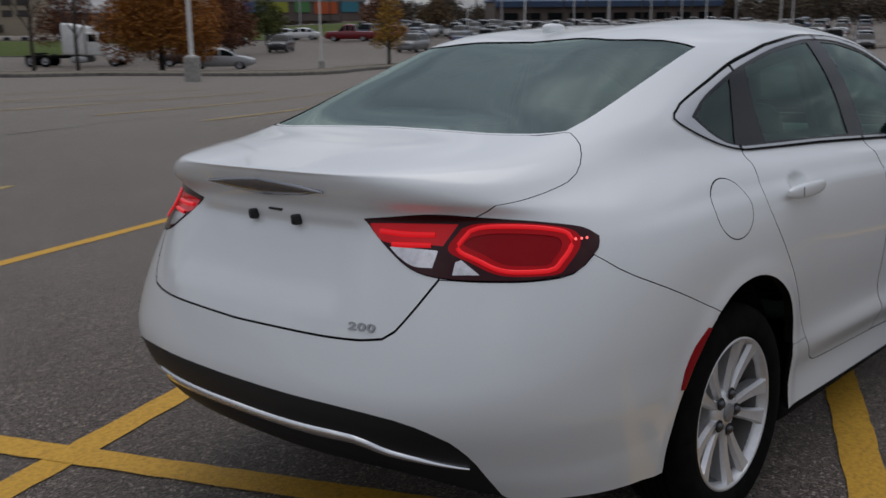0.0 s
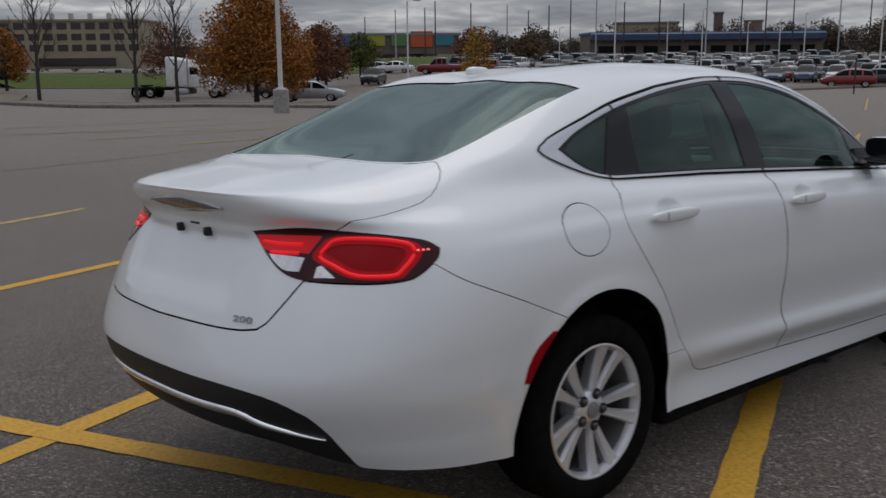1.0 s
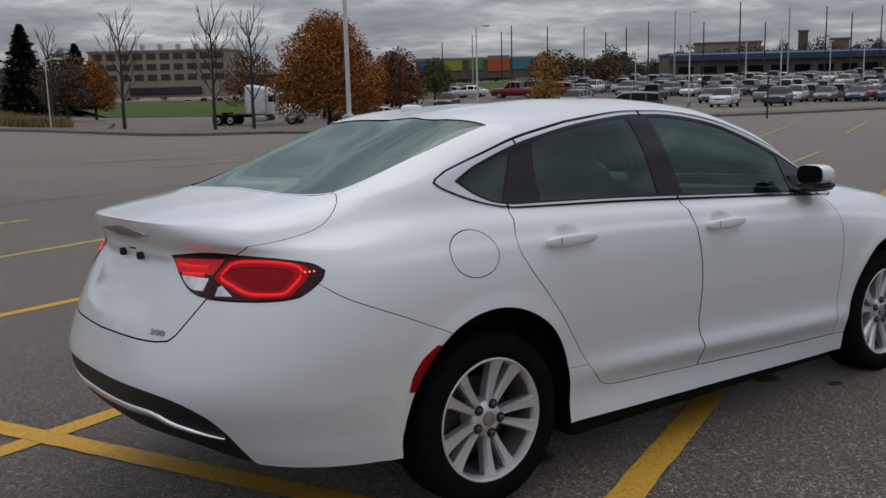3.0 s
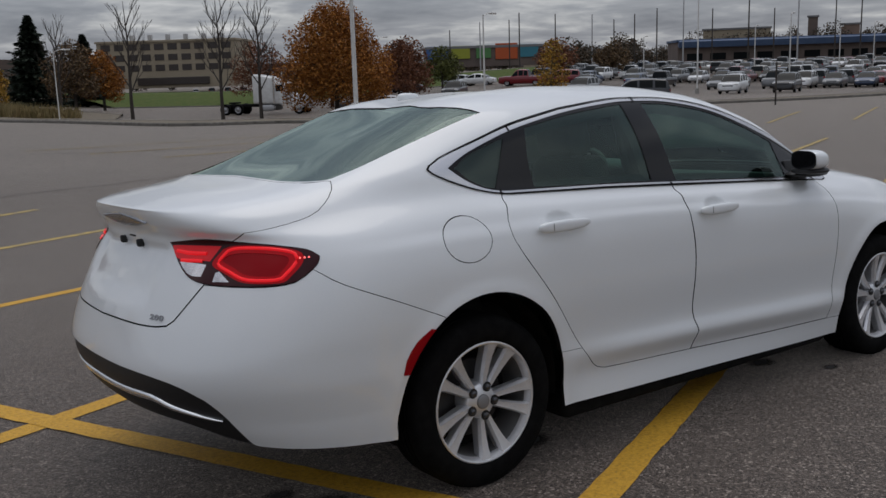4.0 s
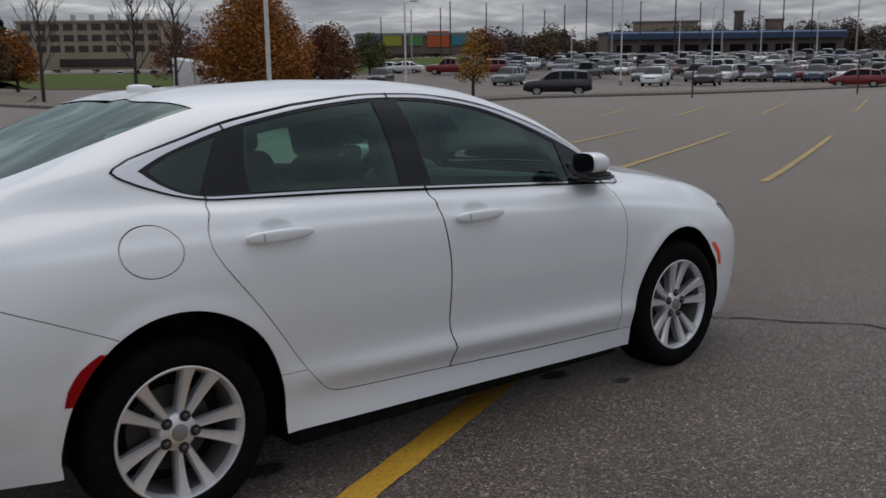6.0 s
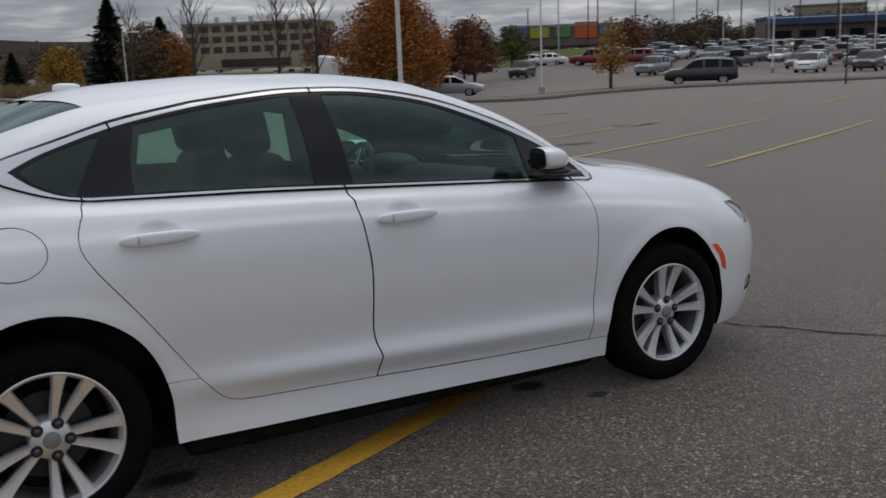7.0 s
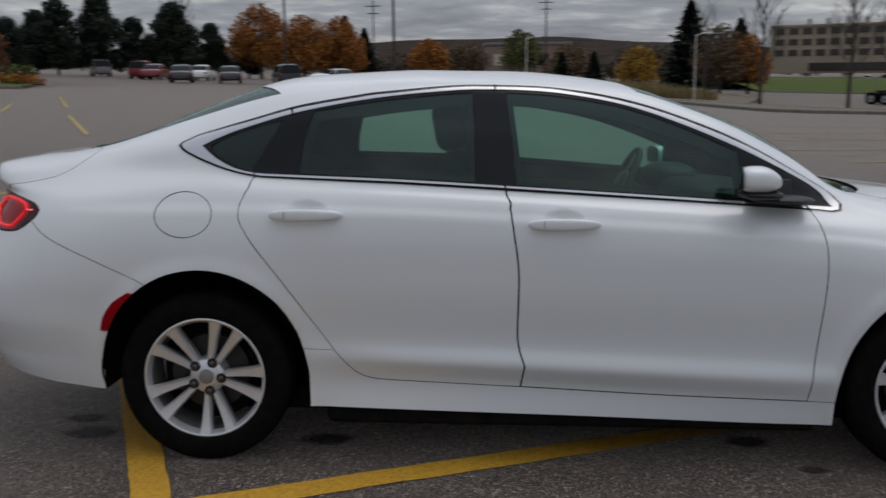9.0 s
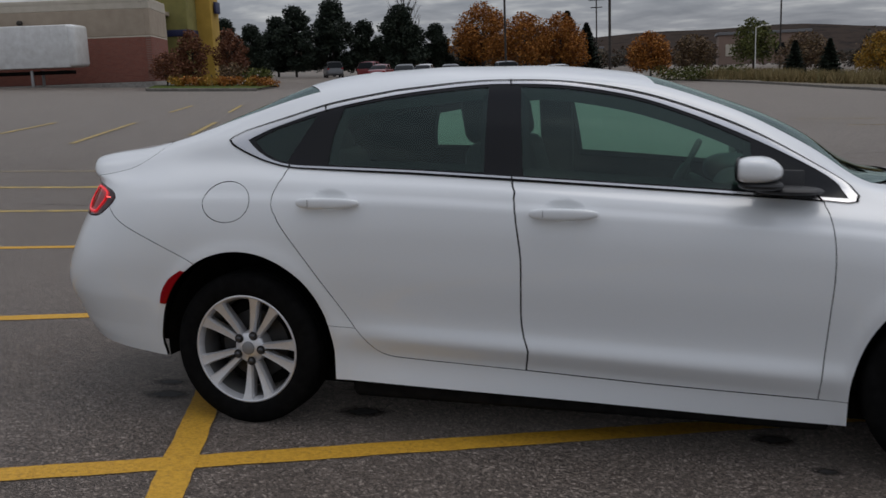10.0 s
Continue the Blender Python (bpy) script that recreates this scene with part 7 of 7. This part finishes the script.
trailer = tagged(new("semi_trailer"), "white box trailer backed along the brick wall", "trailer")
trailer.matrix_world = pose(-42.2, 44.6, sheet_z(-42.2, 44.6), 0, 0, 16)
part_bm("box", place(rounded_box((13.4, 2.5, 2.5), .05), pose(0, 0, 2.34)), TRUCK_WHITE, trailer, "white ribbed trailer box")
for i in range(21):
    part_bm("rib", place(rounded_box((.04, .012, 2.4), .005, 1), pose(-6.4 + .64 * i, -1.252, 2.34)), TRUCK_WHITE, trailer)
part_bm("nose", place(rounded_box((1.0, 2.4, 2.5), .22), pose(6.6, 0, 2.36)), TRUCK_WHITE, trailer)
part_bm("chassis", place(rounded_box((12.8, 1.0, .22), .04), pose(0, 0, .82)), GAP_BLACK, trailer)
for s in (1, -1):
    part_bm("landing_leg", place(rounded_box((.16, .16, .95), .03), pose(4.2, s * .8, .5)), GALV, trailer)
    for x in (-4.2, -5.5):
        part("wheel", data_from("wheel", *lathe([(0, .10), (.3, .10), (.36, .14), (.48, .13), (.52, .08), (.52, -.14), (.3, -.15)], 24), RUBBER), trailer, "", pose(x, -s * .95, .52, 0, 0, 0 if s == 1 else 180))

# ---- far buildings ----
OFFICE_WALL = mat_new("tan_office_wall", (.34, .28, .20), .9)
mottle(OFFICE_WALL, [(.29, .24, .17), (.37, .31, .22)], .12, 6)
OFFICE_PANE = mat_new("brown_office_window", (.05, .04, .035), .25)
ROOF_BLUE = mat_new("blue_metal_roof", (.05, .09, .17), .5)
mottle(ROOF_BLUE, [(.04, .075, .15), (.07, .11, .19)], .2, 5)
DULL_WALL = mat_new("dull_brown_wall", (.13, .10, .085), .9)
mottle(DULL_WALL, [(.10, .08, .07), (.17, .13, .11)], .15, 6)
TAN_WALL = mat_new("tan_block_wall", (.26, .18, .14), .9)
mottle(TAN_WALL, [(.21, .15, .12), (.29, .20, .155)], .12, 6)
GREY_ROOF = mat_new("grey_roof", (.2, .2, .2), .8)


def block(name, label, x, y, turn, size, wall, roof=None, z=None):
    b = tagged(new(name), label, "building")
    b.matrix_world = pose(x, y, (ground_z(x, y) if z is None else z) - .5, 0, 0, turn)
    part_bm("wall", place(rounded_box(size, .05, 1), pose(0, 0, size[2] / 2)), wall, b, "", None, False)
    part_bm("roof", place(rounded_box((size[0] + .8, size[1] + .8, .7), .05, 1), pose(0, 0, size[2] + .2)), roof or wall, b, "", None, False)
    return b


office = block("office_building", "tan office block with rows of brown windows", 122, 318, -38, (46, 26, 15.0), OFFICE_WALL, OFFICE_WALL, -1)
pane = rounded_box((3.1, .3, 2.0), .05, 1)
pane_me = bpy.data.meshes.new("pane")
pane.to_mesh(pane_me)
pane.free()
pane_me.materials.append(OFFICE_PANE)
for r in range(3):
    for c in range(10):
        part("pane", pane_me, office, m=pose(-20 + 4.45 * c, -13.02, 6.6 + 3.4 * r))
part_bm("entrance", place(rounded_box((24, 1.0, 2.4), .1, 1), pose(2, -13.2, 2.2)), OFFICE_PANE, office, "dark ground-floor windows")
for i in range(6):
    part_bm("roof_vent", place(rounded_box((1.4, 1.4, 2.6), .1, 1), pose(-16 + 6.2 * i, 2, 16.7)), GALV, office)
mall = block("strip_mall", "long low shops under a blue metal roof", 261, 173, -40, (72, 18, 6.3), DULL_WALL, ROOF_BLUE, 1.8)
part_bm("awning", place(rounded_box((72, 3.0, 1.9), .1, 1), pose(0, -9.6, 5.6, 12, 0, 0)), ROOF_BLUE, mall, "sloping blue metal awning")
for i in range(10):
    part_bm("shop_window", place(rounded_box((4.6, .2, 2.0), .05, 1), pose(-31 + 6.9 * i, -9.05, 1.7)), CAR_GLASS, mall)
shop = block("furniture_shop", "low shop with coloured panels", 166, 206, -32, (32, 14, 5.0), DULL_WALL, GREY_ROOF, 2.6)
for i, (c, w) in enumerate((((.05, .12, .30), 6), ((.30, .32, .03), 5), ((.08, .22, .07), 4), ((.48, .09, .02), 6), ((.04, .20, .26), 5))):
    pm = mat_new("coloured_panel", c, .6)
    part_bm("panel", place(rounded_box((w, .3, 3.4 + .8 * (i == 3)), .05, 1), pose(-13 + 6.2 * i, -7.2, 3.9)), pm, shop, "bright painted facade panel")
ware = block("warehouse", "low tan warehouse with a white door", 12.5, 265, 2, (22, 20, 7.6), TAN_WALL, GREY_ROOF, .4)
for i in range(5):
    part_bm("loading_door", place(rounded_box((2.6, .2, 3.0), .05, 1), pose(-8 + 4 * i, -10.05, 3.6)), CREAM if i == 0 else CAR_GLASS, ware)
for x, y, t, sz, mt in ((318, 236, -53, (25, 14, 12.5), OFFICE_WALL), (358, 212, -59, (7, 8, 13.2), TAN_WALL), (351, 224, -59, (3.6, 4, 16.8), DULL_WALL), (250, 262, -40, (30, 14, 6), OFFICE_WALL), (70, 300, -10, (36, 18, 6), DULL_WALL), (-60, 330, 10, (46, 20, 6), OFFICE_WALL)):
    block("far_building", "plain far building between trees", x, y, t, sz, mt, GREY_ROOF)


# ---- woods and hills on the horizon ----
def far_woods():
    rnd = random.Random(31)
    V, F = [], []
    for i in range(640):
        a = radians(rnd.uniform(8, 122))
        d = rnd.choice((rnd.uniform(170, 260), rnd.uniform(260, 420), rnd.uniform(380, 620)))
        tall = 1.0
        if i >= 520:                                          # taller trees behind and beside the shops
            near = i >= 600
            a, d, tall = radians(rnd.uniform(12, 24) if near else rnd.uniform(22, 45)), rnd.uniform(190, 290) if near else rnd.uniform(335, 430), 1.15 if near else 1.5
        x, y = d * math.cos(a), d * math.sin(a)
        if 120 < x < 330 and 90 < y < 240 and d < 320 and rnd.random() < .75:
            continue
        if (62 < math.degrees(a) < 76 and d < 350) or (24 < math.degrees(a) < 42 and d < 325) or (47 < math.degrees(a) < 55 and d < 275) or (81 < math.degrees(a) < 93 and d < 280):
            continue
        z, h, w = ground_z(x, y), rnd.uniform(4.5, 8.5) * tall, rnd.uniform(5, 10)
        clumps = [(x + rnd.uniform(-.35, .35) * w, y + rnd.uniform(-.35, .35) * w, z + h * rnd.uniform(.22, .72), w * .34, h * .30) for _ in range(5)]
        P, Q = leaf_cloud(rnd, clumps, 700, .20 + d / 2200)
        k = len(V)
        V += P
        F += [tuple(k + j for j in f) for f in Q]
    tagged(new("far_woods", data_from("far_woods", V, F, WOODS, smooth=False)), "brown and dark green autumn woods along the horizon", "woods", kind="stuff")


def far_hills():
    V, F = [], []
    n = 240
    hill = mat_new("wooded_hills", (.05, .05, .05), .95)
    mottle(hill, [(.022, .022, .023), (.060, .046, .038), (.034, .034, .033)], .045, 9, world=True)
    bsdf(hill).inputs["Specular IOR Level"].default_value = 0
    for i in range(n + 1):
        a = 2 * math.pi * i / n
        deg = math.degrees(a) % 360
        k = math.exp(-((deg - 92) / 26) ** 2)
        top = 9 + 23 * k + 3.0 * math.sin(5 * a) + 2 * math.sin(17 * a + 1) + 1.2 * math.sin(43 * a)
        for r, z in ((900, -4), (1000, top * .6), (1150, top), (1500, top * .8), (2400, -6)):
            V.append((r * math.cos(a), r * math.sin(a), z))
    for i in range(n):
        for j in range(4):
            b = i * 5 + j
            F.append((b, b + 5, b + 6, b + 1))
    tagged(new("backdrop_hills", data_from("backdrop_hills", V, F, hill)), "low wooded hills far away", "hills", kind="structure")


far_woods()
far_hills()
